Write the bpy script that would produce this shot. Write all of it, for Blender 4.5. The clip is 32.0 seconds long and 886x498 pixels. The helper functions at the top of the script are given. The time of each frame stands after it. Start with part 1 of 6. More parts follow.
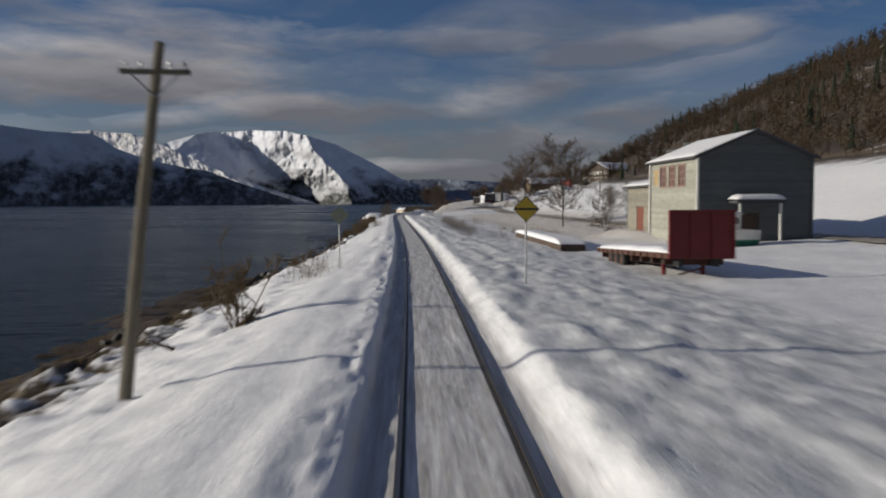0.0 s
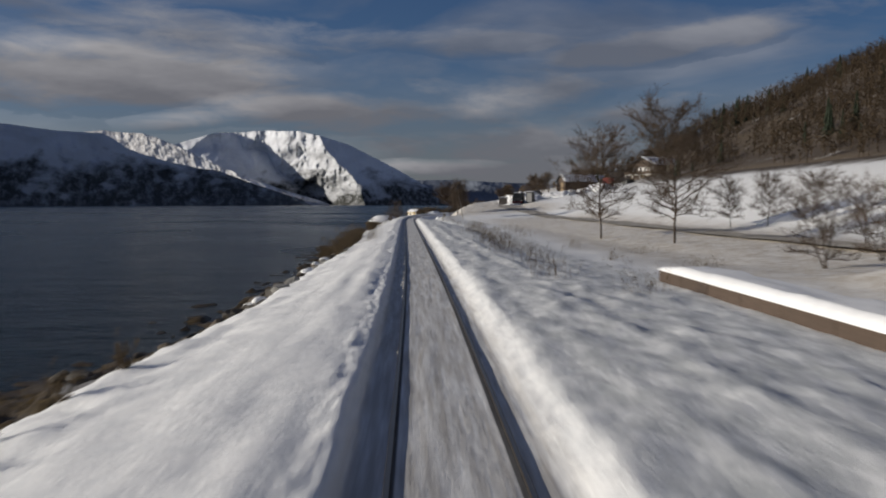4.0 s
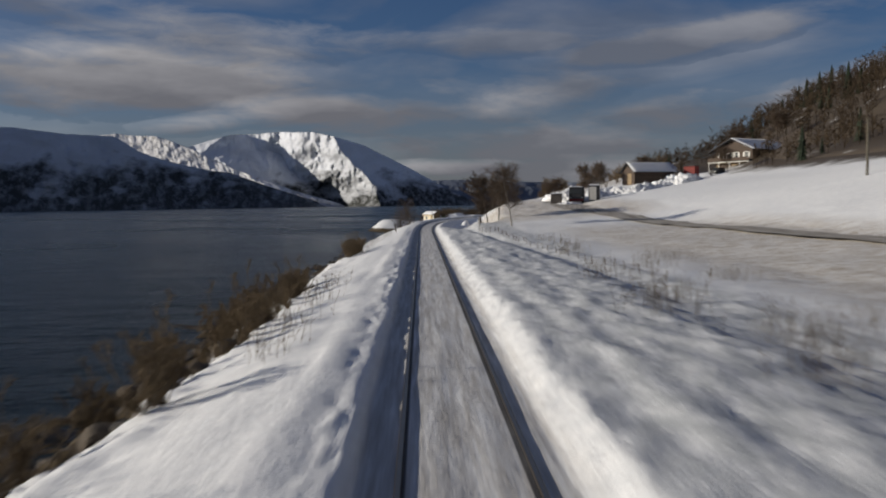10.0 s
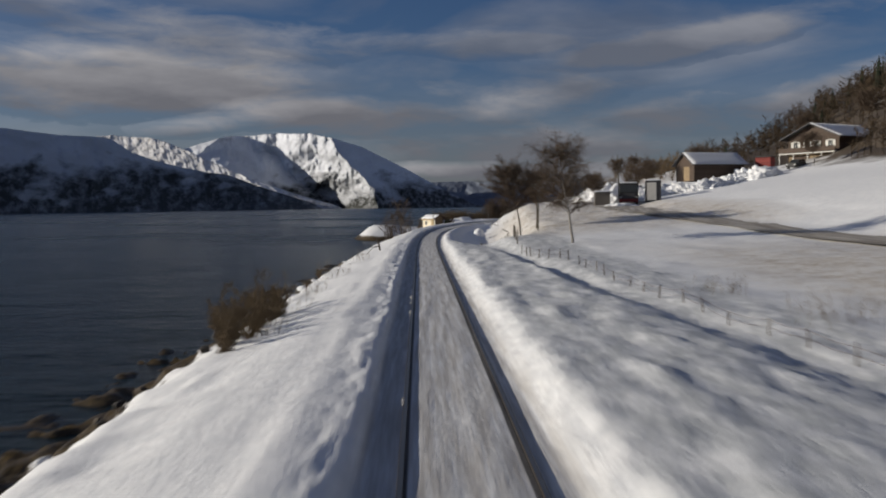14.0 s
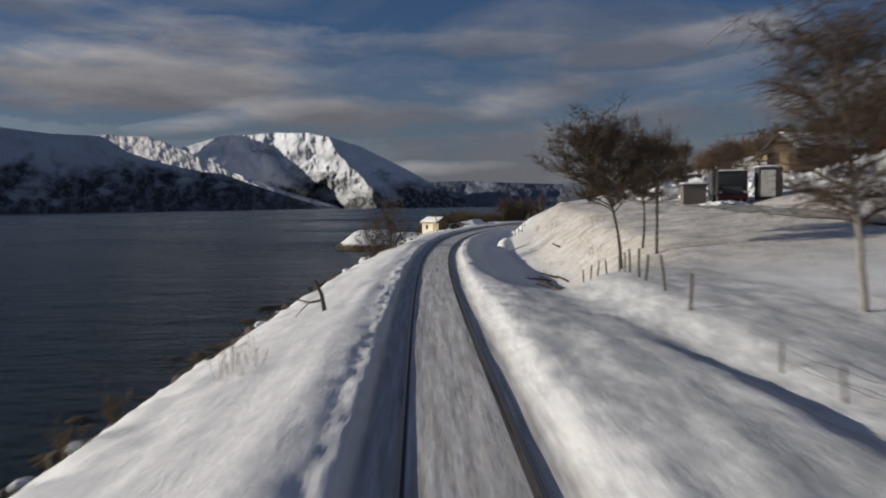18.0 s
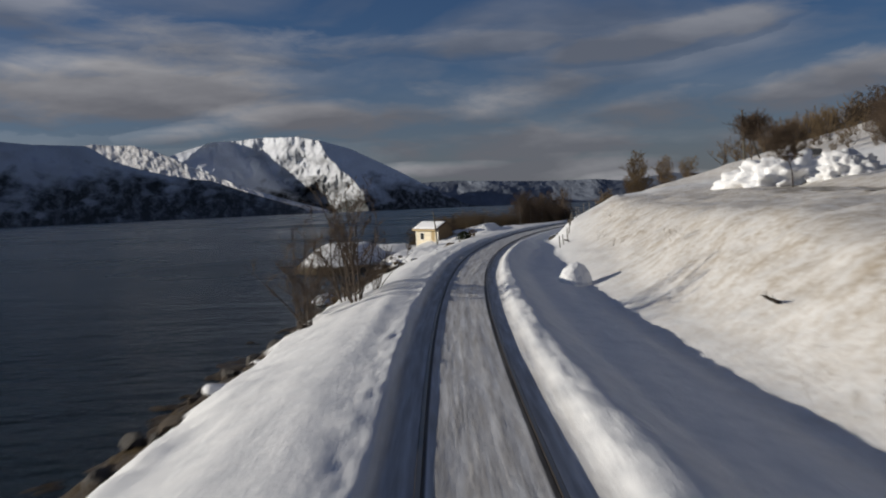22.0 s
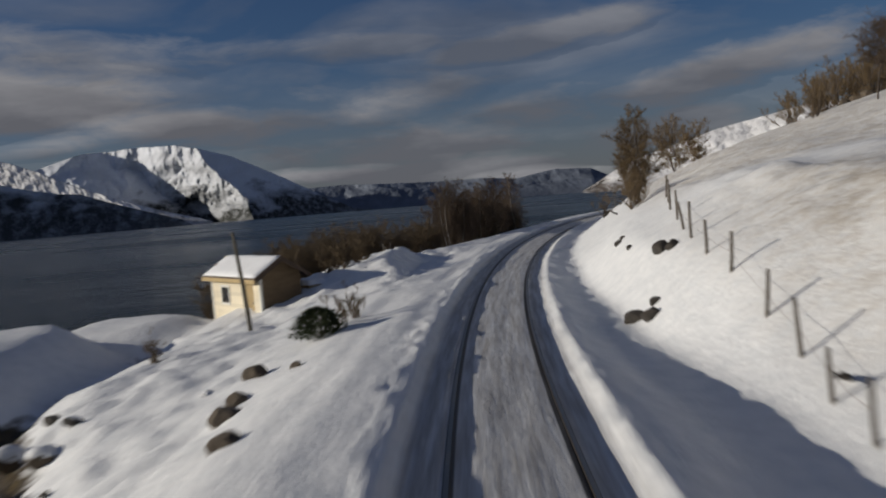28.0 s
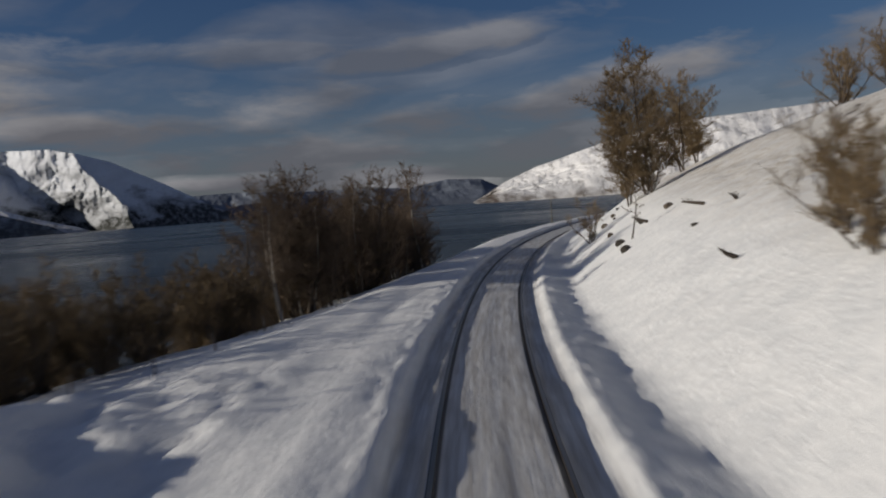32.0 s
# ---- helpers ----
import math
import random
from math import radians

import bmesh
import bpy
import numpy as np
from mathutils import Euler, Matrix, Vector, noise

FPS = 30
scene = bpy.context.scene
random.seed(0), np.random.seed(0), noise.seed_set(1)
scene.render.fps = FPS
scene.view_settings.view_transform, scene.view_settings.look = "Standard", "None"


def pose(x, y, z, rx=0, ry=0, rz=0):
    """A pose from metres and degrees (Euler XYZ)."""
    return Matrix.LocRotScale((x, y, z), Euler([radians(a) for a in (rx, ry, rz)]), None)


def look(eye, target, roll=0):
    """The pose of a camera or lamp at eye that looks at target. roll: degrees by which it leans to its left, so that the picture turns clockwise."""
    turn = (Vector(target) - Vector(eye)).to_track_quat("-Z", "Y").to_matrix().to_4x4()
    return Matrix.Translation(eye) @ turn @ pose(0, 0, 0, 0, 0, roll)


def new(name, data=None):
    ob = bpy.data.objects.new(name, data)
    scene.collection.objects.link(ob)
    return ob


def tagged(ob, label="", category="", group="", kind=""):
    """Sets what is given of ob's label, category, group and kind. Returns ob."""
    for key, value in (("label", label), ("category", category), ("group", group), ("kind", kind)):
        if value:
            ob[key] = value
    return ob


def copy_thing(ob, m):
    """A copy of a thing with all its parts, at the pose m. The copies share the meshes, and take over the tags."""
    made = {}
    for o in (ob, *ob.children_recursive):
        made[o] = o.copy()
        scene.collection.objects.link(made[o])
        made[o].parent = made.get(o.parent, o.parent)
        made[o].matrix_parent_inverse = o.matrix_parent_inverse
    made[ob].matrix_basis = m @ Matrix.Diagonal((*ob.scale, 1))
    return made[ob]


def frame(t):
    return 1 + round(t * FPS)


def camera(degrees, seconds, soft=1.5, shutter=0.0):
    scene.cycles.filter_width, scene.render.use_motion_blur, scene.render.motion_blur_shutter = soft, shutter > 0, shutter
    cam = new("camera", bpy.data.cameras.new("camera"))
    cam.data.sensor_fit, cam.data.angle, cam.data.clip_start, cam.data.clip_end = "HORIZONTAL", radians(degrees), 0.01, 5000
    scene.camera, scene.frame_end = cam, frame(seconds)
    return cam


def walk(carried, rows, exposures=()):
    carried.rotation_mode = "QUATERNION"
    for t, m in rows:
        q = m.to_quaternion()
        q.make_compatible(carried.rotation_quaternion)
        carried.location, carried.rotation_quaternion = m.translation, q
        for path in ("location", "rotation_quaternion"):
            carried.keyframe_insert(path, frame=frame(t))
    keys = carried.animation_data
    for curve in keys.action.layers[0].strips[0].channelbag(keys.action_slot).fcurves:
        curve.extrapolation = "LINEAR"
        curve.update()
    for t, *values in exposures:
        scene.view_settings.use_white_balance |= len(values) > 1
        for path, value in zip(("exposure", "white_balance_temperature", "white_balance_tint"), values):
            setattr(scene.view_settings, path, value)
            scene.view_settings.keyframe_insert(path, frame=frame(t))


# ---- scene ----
cam = camera(53.13, 32.0, soft=2.0, shutter=1.0)
PATH = [
    (0.0, look((-1.801, 0.000, 2.950), (3.972, 99.833, -2.216), 0.000)),
    (0.5, look((-1.648, 5.040, 2.950), (3.919, 104.885, -2.218), 0.007)),
    (1.0, look((-1.505, 10.057, 2.950), (3.857, 109.913, -2.211), -0.029)),
    (1.5, look((-1.373, 15.049, 2.950), (3.782, 114.917, -2.191), -0.033)),
    (2.0, look((-1.252, 20.018, 2.950), (3.707, 119.895, -2.169), 0.009)),
    (2.5, look((-1.141, 24.963, 2.950), (3.639, 124.849, -2.153), 0.056)),
    (3.0, look((-1.039, 29.884, 2.950), (3.576, 129.778, -2.140), 0.106)),
    (3.5, look((-0.945, 34.781, 2.950), (3.507, 134.682, -2.125), 0.136)),
    (4.0, look((-0.860, 39.655, 2.950), (3.405, 139.564, -2.109), 0.120)),
    (4.5, look((-0.786, 44.504, 2.950), (3.274, 144.421, -2.093), 0.077)),
    (5.0, look((-0.721, 49.329, 2.950), (3.131, 149.255, -2.079), 0.030)),
    (5.5, look((-0.667, 54.131, 2.950), (2.974, 154.064, -2.068), -0.042)),
    (6.0, look((-0.624, 58.908, 2.950), (2.805, 158.849, -2.060), -0.134)),
    (6.5, look((-0.590, 63.669, 2.950), (2.626, 163.618, -2.046), -0.215)),
    (7.0, look((-0.567, 68.424, 2.950), (2.449, 168.378, -2.033), -0.307)),
    (7.5, look((-0.552, 73.171, 2.950), (2.295, 173.130, -2.038), -0.422)),
    (8.0, look((-0.545, 77.910, 2.950), (2.169, 177.873, -2.058), -0.526)),
    (8.5, look((-0.543, 82.642, 2.950), (2.057, 182.608, -2.077), -0.609)),
    (9.0, look((-0.547, 87.366, 2.950), (1.955, 187.335, -2.085), -0.636)),
    (9.5, look((-0.555, 92.083, 2.950), (1.873, 192.054, -2.086), -0.599)),
    (10.0, look((-0.564, 96.793, 2.950), (1.840, 196.764, -2.082), -0.560)),
    (10.5, look((-0.574, 101.495, 2.950), (1.854, 201.466, -2.061), -0.530)),
    (11.0, look((-0.583, 106.190, 2.950), (1.883, 206.159, -2.019), -0.476)),
    (11.5, look((-0.589, 110.877, 2.950), (1.918, 210.846, -1.964), -0.462)),
    (12.0, look((-0.593, 115.557, 2.950), (1.949, 215.525, -1.923), -0.541)),
    (12.5, look((-0.597, 120.221, 2.950), (1.955, 220.188, -1.903), -0.610)),
    (13.0, look((-0.600, 124.859, 2.950), (1.963, 224.826, -1.889), -0.612)),
    (13.5, look((-0.602, 129.473, 2.950), (1.986, 229.440, -1.871), -0.596)),
    (14.0, look((-0.603, 134.062, 2.950), (2.002, 234.028, -1.859), -0.575)),
    (14.5, look((-0.604, 138.626, 2.950), (2.011, 238.591, -1.850), -0.547)),
    (15.0, look((-0.604, 143.164, 2.950), (2.028, 243.130, -1.844), -0.535)),
    (15.5, look((-0.603, 147.678, 2.950), (2.052, 247.643, -1.840), -0.540)),
    (16.0, look((-0.601, 152.167, 2.950), (2.077, 252.131, -1.837), -0.548)),
    (16.5, look((-0.598, 156.631, 2.950), (2.098, 256.595, -1.845), -0.575)),
    (17.0, look((-0.595, 161.070, 2.950), (2.112, 261.034, -1.864), -0.600)),
    (17.5, look((-0.591, 165.485, 2.950), (2.126, 265.448, -1.874), -0.587)),
    (18.0, look((-0.586, 169.874, 2.950), (2.141, 269.837, -1.879), -0.592)),
    (18.5, look((-0.582, 174.274, 2.950), (2.150, 274.237, -1.889), -0.647)),
    (19.0, look((-0.577, 178.723, 2.950), (2.158, 278.686, -1.889), -0.738)),
    (19.5, look((-0.571, 183.219, 2.950), (2.173, 283.182, -1.871), -0.923)),
    (20.0, look((-0.566, 187.764, 2.950), (2.194, 287.726, -1.848), -1.233)),
    (20.5, look((-0.555, 192.356, 2.950), (2.235, 292.317, -1.843), -1.593)),
    (21.0, look((-0.532, 196.996, 2.950), (2.343, 296.955, -1.850), -1.935)),
    (21.5, look((-0.495, 201.684, 2.950), (2.576, 301.637, -1.854), -2.198)),
    (22.0, look((-0.436, 206.419, 2.950), (2.979, 306.361, -1.846), -2.348)),
    (22.5, look((-0.348, 211.202, 2.950), (3.559, 311.126, -1.832), -2.505)),
    (23.0, look((-0.223, 216.032, 2.950), (4.284, 315.931, -1.844), -2.751)),
    (23.5, look((-0.057, 220.909, 2.950), (5.149, 320.774, -1.876), -3.013)),
    (24.0, look((0.157, 225.832, 2.950), (6.164, 325.652, -1.909), -3.266)),
    (24.5, look((0.421, 230.747, 2.950), (7.325, 330.509, -1.954), -3.534)),
    (25.0, look((0.737, 235.602, 2.950), (8.642, 335.289, -1.999), -3.786)),
    (25.5, look((1.110, 240.394, 2.950), (10.152, 339.984, -2.022), -3.983)),
    (26.0, look((1.544, 245.123, 2.950), (11.845, 344.591, -2.049), -4.156)),
    (26.5, look((2.041, 249.787, 2.950), (13.652, 349.111, -2.093), -4.339)),
    (27.0, look((2.601, 254.386, 2.950), (15.527, 353.547, -2.141), -4.520)),
    (27.5, look((3.224, 258.918, 2.950), (17.504, 357.894, -2.204), -4.660)),
    (28.0, look((3.910, 263.383, 2.950), (19.629, 362.140, -2.275), -4.689)),
    (28.5, look((4.662, 267.806, 2.950), (21.900, 366.309, -2.323), -4.601)),
    (29.0, look((5.482, 272.215, 2.950), (24.271, 370.434, -2.320), -4.443)),
    (29.5, look((6.371, 276.607, 2.950), (26.688, 374.521, -2.258), -4.288)),
    (30.0, look((7.327, 280.982, 2.950), (29.142, 378.573, -2.187), -4.242)),
    (30.5, look((8.349, 285.339, 2.950), (31.667, 382.583, -2.144), -4.292)),
    (31.0, look((9.438, 289.678, 2.950), (34.268, 386.546, -2.101), -4.304)),
    (31.5, look((10.594, 293.996, 2.950), (36.916, 390.469, -2.071), -4.242)),
    (32.0, look((11.815, 298.293, 2.950), (39.594, 394.357, -2.107), -4.188)),
]
walk(cam, PATH, ((0.0, -0.16, 6500, 12), (14.0, -0.16, 6500, 12), (18.0, -0.22, 6500, 12), (22.0, -0.28, 6400, 11.5), (25.0, -0.28, 6400, 11.5), (28.0, -0.48, 6450, 11.5), (30.0, -0.55, 6450, 11.5), (32.0, -0.48, 6500, 12)))

# ---------------------------------------------------------------- light
SUN_EL, SUN_AZ = radians(14.0), radians(-86.0)      # sun over the fjord, to the west of the line
world = bpy.data.worlds.new("world")
scene.world = world
world.use_nodes = True
wt = world.node_tree
wt.nodes.clear()


def wn(kind, **kw):
    n = wt.nodes.new(kind)
    for k, v in kw.items():
        setattr(n, k, v)
    return n


sky = wn("ShaderNodeTexSky", sky_type="NISHITA", sun_disc=False, sun_elevation=SUN_EL, sun_rotation=SUN_AZ, altitude=50, air_density=1.0, dust_density=0.4, ozone_density=4.0)
wcoord = wn("ShaderNodeTexCoord")
wmap = wn("ShaderNodeMapping")
wmap.inputs["Scale"].default_value = (1.6, 1.6, 5.5)
wmap.inputs["Rotation"].default_value = (0, 0.06, 0)
wmap.inputs["Location"].default_value = (0.35, 0.0, 0.0)
wnoise = wn("ShaderNodeTexNoise")
wnoise.inputs["Scale"].default_value, wnoise.inputs["Detail"].default_value = 2.1, 9
wnoise.inputs["Roughness"].default_value, wnoise.inputs["Distortion"].default_value = 0.52, 0.35
wramp = wn("ShaderNodeValToRGB")
wramp.color_ramp.elements[0].position, wramp.color_ramp.elements[1].position = 0.43, 0.62
wramp.color_ramp.elements[0].color, wramp.color_ramp.elements[1].color = (0, 0, 0, 1), (0.9, 0.9, 0.9, 1)
wsep = wn("ShaderNodeSeparateXYZ")
whor = wn("ShaderNodeMapRange")
whor.inputs["From Min"].default_value, whor.inputs["From Max"].default_value = 0.16, 0.03
whor.inputs["To Min"].default_value, whor.inputs["To Max"].default_value = 0.0, 0.6
wmax = wn("ShaderNodeMath", operation="MAXIMUM")
wshade = wn("ShaderNodeTexNoise")
wshade.inputs["Scale"].default_value, wshade.inputs["Detail"].default_value = 3.4, 6
wcol = wn("ShaderNodeValToRGB")
wcol.color_ramp.elements[0].position, wcol.color_ramp.elements[1].position = 0.1, 0.95
wcol.color_ramp.elements[0].color, wcol.color_ramp.elements[1].color = (3.1, 3.2, 3.6, 1), (9.4, 9.35, 9.6, 1)


def wmath(op, p, q=None, clamp=False):
    n = wn("ShaderNodeMath", operation=op, use_clamp=clamp)
    for i, v in enumerate((p, q)):
        if v is None:
            continue
        if hasattr(v, "is_linked"):
            wt.links.new(v, n.inputs[i])
        else:
            n.inputs[i].default_value = v
    return n.outputs["Value"]


wmix = wn("ShaderNodeMix", data_type="RGBA")
wtint = wn("ShaderNodeMix", data_type="RGBA", blend_type="MULTIPLY")
wtint.inputs["Factor"].default_value, wtint.inputs["B"].default_value = 1.0, (0.84, 0.9, 1.1, 1)
wback = wn("ShaderNodeBackground")
wback.inputs["Strength"].default_value = 0.05
wout = wn("ShaderNodeOutputWorld")
wl = wt.links.new
wl(wcoord.outputs["Generated"], wmap.inputs["Vector"])
wl(wmap.outputs["Vector"], wnoise.inputs["Vector"])
wl(wmap.outputs["Vector"], wshade.inputs["Vector"])
wl(wnoise.outputs["Fac"], wramp.inputs["Fac"])
wl(wcoord.outputs["Generated"], wsep.inputs["Vector"])
wl(wsep.outputs["Z"], whor.inputs["Value"])
# cloud banks by compass bearing, height and size in degrees, and thickness
azim = wmath("MULTIPLY", wmath("ARCTAN2", wsep.outputs["X"], wsep.outputs["Y"]), 57.3)
elev = wmath("MULTIPLY", wmath("ARCSINE", wsep.outputs["Z"]), 57.3)
wfine = wn("ShaderNodeTexNoise")
wfine.inputs["Scale"].default_value, wfine.inputs["Detail"].default_value, wfine.inputs["Roughness"].default_value, wfine.inputs["Distortion"].default_value = 7.5, 8, 0.6, 0.5
wl(wmap.outputs["Vector"], wfine.inputs["Vector"])
ragged = wmath("ADD", wmath("MULTIPLY", wmath("SUBTRACT", wnoise.outputs["Fac"], 0.5), 7.5), wmath("MULTIPLY", wmath("SUBTRACT", wfine.outputs["Fac"], 0.5), 3.6))
banks = glow = total = None
for bearing, height, wide, tall, thick, rise, light in (
        (-19.6, 7.6, 9.4, 2.1, 1.0, 0.0, 0.66), (-31, 7.9, 7, 2.4, 1.0, 0.0, 0.66), (-12.6, 10.7, 8.4, 1.2, 0.8, -0.05, 0.66), (-25, 12.0, 7, 1.0, 0.6, 0.0, 0.6),
        (-14.6, 4.95, 3.6, 0.65, 1.0, 0.1, 1.05), (-6.8, 5.9, 5.0, 0.9, 1.0, 0.07, 0.62), (-1.0, 5.8, 7.5, 1.0, 0.95, 0.05, 0.5), (5.8, 6.7, 6.5, 1.5, 0.75, 0.05, 0.38),
        (4.1, 10.2, 6.0, 0.8, 0.62, 0.0, 0.5), (14.7, 9.7, 5.4, 0.75, 0.72, 0.1, 0.5), (20.5, 10.5, 5.4, 0.9, 0.75, 0.15, 0.48), (28.5, 12.2, 6.0, 1.2, 0.7, 0.15, 0.5),
        (16.0, 5.3, 7.2, 1.4, 0.85, 0.08, 0.36), (23.5, 6.2, 7.0, 1.2, 0.9, 0.14, 0.45), (31.5, 7.6, 7.5, 1.4, 0.95, 0.14, 0.55), (22.5, 3.3, 7.0, 1.1, 0.8, 0.05, 0.2),
        (5.8, 3.7, 10.8, 1.1, 0.9, 0.0, 0.32), (1.8, 2.35, 3.8, 0.5, 1.0, 0.0, 1.15), (10.0, 2.1, 7.4, 0.7, 0.9, 0.0, 0.5), (15.2, 1.0, 3.4, 0.6, 1.0, 0.0, 1.0),
        (45, 7.0, 10, 2.5, 0.8, 0.0, 0.5), (-50, 9.5, 10, 2.5, 0.9, 0.0, 0.7), (-74, 14, 18, 4, 0.8, 0.0, 0.8), (80, 14, 22, 5, 0.8, 0.0, 0.8), (150, 18, 30, 6, 0.8, 0.0, 0.8), (-140, 20, 30, 6, 0.8, 0.0, 0.8)):
    du = wmath("SUBTRACT", azim, bearing)
    u = wmath("DIVIDE", du, wide)
    v = wmath("DIVIDE", wmath("SUBTRACT", wmath("SUBTRACT", elev, height), wmath("MULTIPLY", du, rise)), tall)
    r2 = wmath("ADD", wmath("MULTIPLY", u, u), wmath("MULTIPLY", v, v))
    one = wmath("MULTIPLY", wmath("SUBTRACT", wmath("ADD", 1.75, ragged), r2), 0.5, True)
    one = wmath("MULTIPLY", one, thick)
    tone = wmath("MULTIPLY", wmath("ADD", 0.55, wmath("MULTIPLY", v, 0.55), True), light)
    lit = wmath("MULTIPLY", one, tone)
    banks = one if banks is None else wmath("MAXIMUM", banks, one)
    glow = lit if glow is None else wmath("ADD", glow, lit)
    total = one if total is None else wmath("ADD", total, one)
shadefac = wmath("DIVIDE", wmath("ADD", glow, 0.02), wmath("ADD", total, 0.05))
shadefac = wmath("ADD", shadefac, wmath("MULTIPLY", wmath("SUBTRACT", wshade.outputs["Fac"], 0.5), 1.6))
wthin = wmath("MULTIPLY", wramp.outputs["Color"], 0.45)
wl(wmath("MAXIMUM", banks, wthin), wmax.inputs[0])
wl(whor.outputs["Result"], wmax.inputs[1])
wl(shadefac, wcol.inputs["Fac"])
wl(wmax.outputs["Value"], wmix.inputs["Factor"])
wl(sky.outputs["Color"], wtint.inputs["A"])
wl(wtint.outputs["Result"], wmix.inputs["A"])
wl(wcol.outputs["Color"], wmix.inputs["B"])
wl(wmix.outputs["Result"], wback.inputs["Color"])
wl(wback.outputs["Background"], wout.inputs["Surface"])

sun_data = bpy.data.lights.new("sun", "SUN")
sun_data.energy, sun_data.angle, sun_data.color = 4.6, radians(0.6), (1.0, 0.93, 0.79)
sun = new("sun", sun_data)
sun.matrix_world = look((60 * math.cos(SUN_EL) * math.sin(SUN_AZ), 150 + 60 * math.cos(SUN_EL) * math.cos(SUN_AZ), 60 * math.sin(SUN_EL)), (0, 150, 0))

# ---------------------------------------------------------------- materials


def material(name, base, rough=0.7, metal=0.0, spec=0.5):
    m = bpy.data.materials.new(name)
    m.use_nodes = True
    b = m.node_tree.nodes["Principled BSDF"]
    b.inputs["Base Color"].default_value = (*base, 1)
    b.inputs["Roughness"].default_value = rough
    b.inputs["Metallic"].default_value = metal
    b.inputs["Specular IOR Level"].default_value = spec
    return m, m.node_tree, b


def node(t, kind, ins=None, **kw):
    n = t.nodes.new(kind)
    for k, v in kw.items():
        setattr(n, k, v)
    for k, v in (ins or {}).items():
        if hasattr(v, "is_linked"):
            t.links.new(v, n.inputs[k])
        else:
            n.inputs[k].default_value = v
    return n


def noise_tex(t, scale, detail=4, vec=None, rough=0.55, distort=0.0):
    ins = {"Scale": scale, "Detail": detail, "Roughness": rough, "Distortion": distort}
    if vec is not None:
        ins["Vector"] = vec
    return node(t, "ShaderNodeTexNoise", ins).outputs["Fac"]


def ramp(t, fac, stops):
    n = node(t, "ShaderNodeValToRGB", {"Fac": fac})
    e = n.color_ramp.elements
    while len(e) < len(stops):
        e.new(0.5)
    for el, (p, c) in zip(e, stops):
        el.position, el.color = p, (*c, 1) if len(c) == 3 else c
    return n.outputs["Color"]


def mixc(t, fac, a, b, blend="MIX"):
    n = node(t, "ShaderNodeMix", data_type="RGBA", blend_type=blend)
    for k, v in (("Factor", fac), ("A", a), ("B", b)):
        if hasattr(v, "is_linked"):
            t.links.new(v, n.inputs[k])
        else:
            n.inputs[k].default_value = (*v, 1) if isinstance(v, tuple) and len(v) == 3 else v
    return n.outputs["Result"]


def bump(t, b, height, strength=0.4, dist=0.05):
    n = node(t, "ShaderNodeBump", {"Strength": strength, "Distance": dist, "Height": height})
    t.links.new(n.outputs["Normal"], b.inputs["Normal"])


def objvec(t, scale=(1, 1, 1), kind="Object"):
    c = node(t, "ShaderNodeTexCoord").outputs[kind]
    return node(t, "ShaderNodeMapping", {"Vector": c, "Scale": scale}).outputs["Vector"]


def plain(name, base, rough=0.7, metal=0.0, scale=6.0, vary=0.35, bumpy=0.15, grain=(1, 1, 1), dist=0.02):
    """A surface of one colour with stains, grain and fine relief."""
    m, t, b = material(name, base, rough, metal)
    v = objvec(t, grain)
    n1, n2 = noise_tex(t, scale, 6, v), noise_tex(t, scale * 7, 4, v)
    dark = tuple(c * (1 - vary) for c in base)
    light = tuple(min(1, c * (1 + 0.5 * vary)) for c in base)
    c = ramp(t, n1, [(0.3, dark), (0.55, base), (0.75, light)])
    c = mixc(t, 0.35, c, ramp(t, n2, [(0.3, dark), (0.7, light)]))
    rnd = node(t, "ShaderNodeObjectInfo").outputs["Random"]
    k = node(t, "ShaderNodeMapRange", {"Value": rnd, "To Min": 0.86, "To Max": 1.1}).outputs["Result"]
    h = node(t, "ShaderNodeHueSaturation", {"Color": c, "Value": k}).outputs["Color"]
    t.links.new(h, b.inputs["Base Color"])
    bump(t, b, n2, bumpy, dist)
    return m


def math_node(t, op, a, b_=None, clamp=False):
    n = node(t, "ShaderNodeMath", operation=op, use_clamp=clamp)
    for i, v in enumerate((a, b_)):
        if v is None:
            continue
        if hasattr(v, "is_linked"):
            t.links.new(v, n.inputs[i])
        else:
            n.inputs[i].default_value = v
    return n.outputs["Value"]


def band(t, v, lo, hi, soft):
    """1 between lo and hi, falling off over soft."""
    a = node(t, "ShaderNodeMapRange", {"Value": v, "From Min": lo - soft, "From Max": lo, "To Min": 0.0, "To Max": 1.0}).outputs["Result"]
    b_ = node(t, "ShaderNodeMapRange", {"Value": v, "From Min": hi, "From Max": hi + soft, "To Min": 1.0, "To Max": 0.0}).outputs["Result"]
    return math_node(t, "MULTIPLY", a, b_)


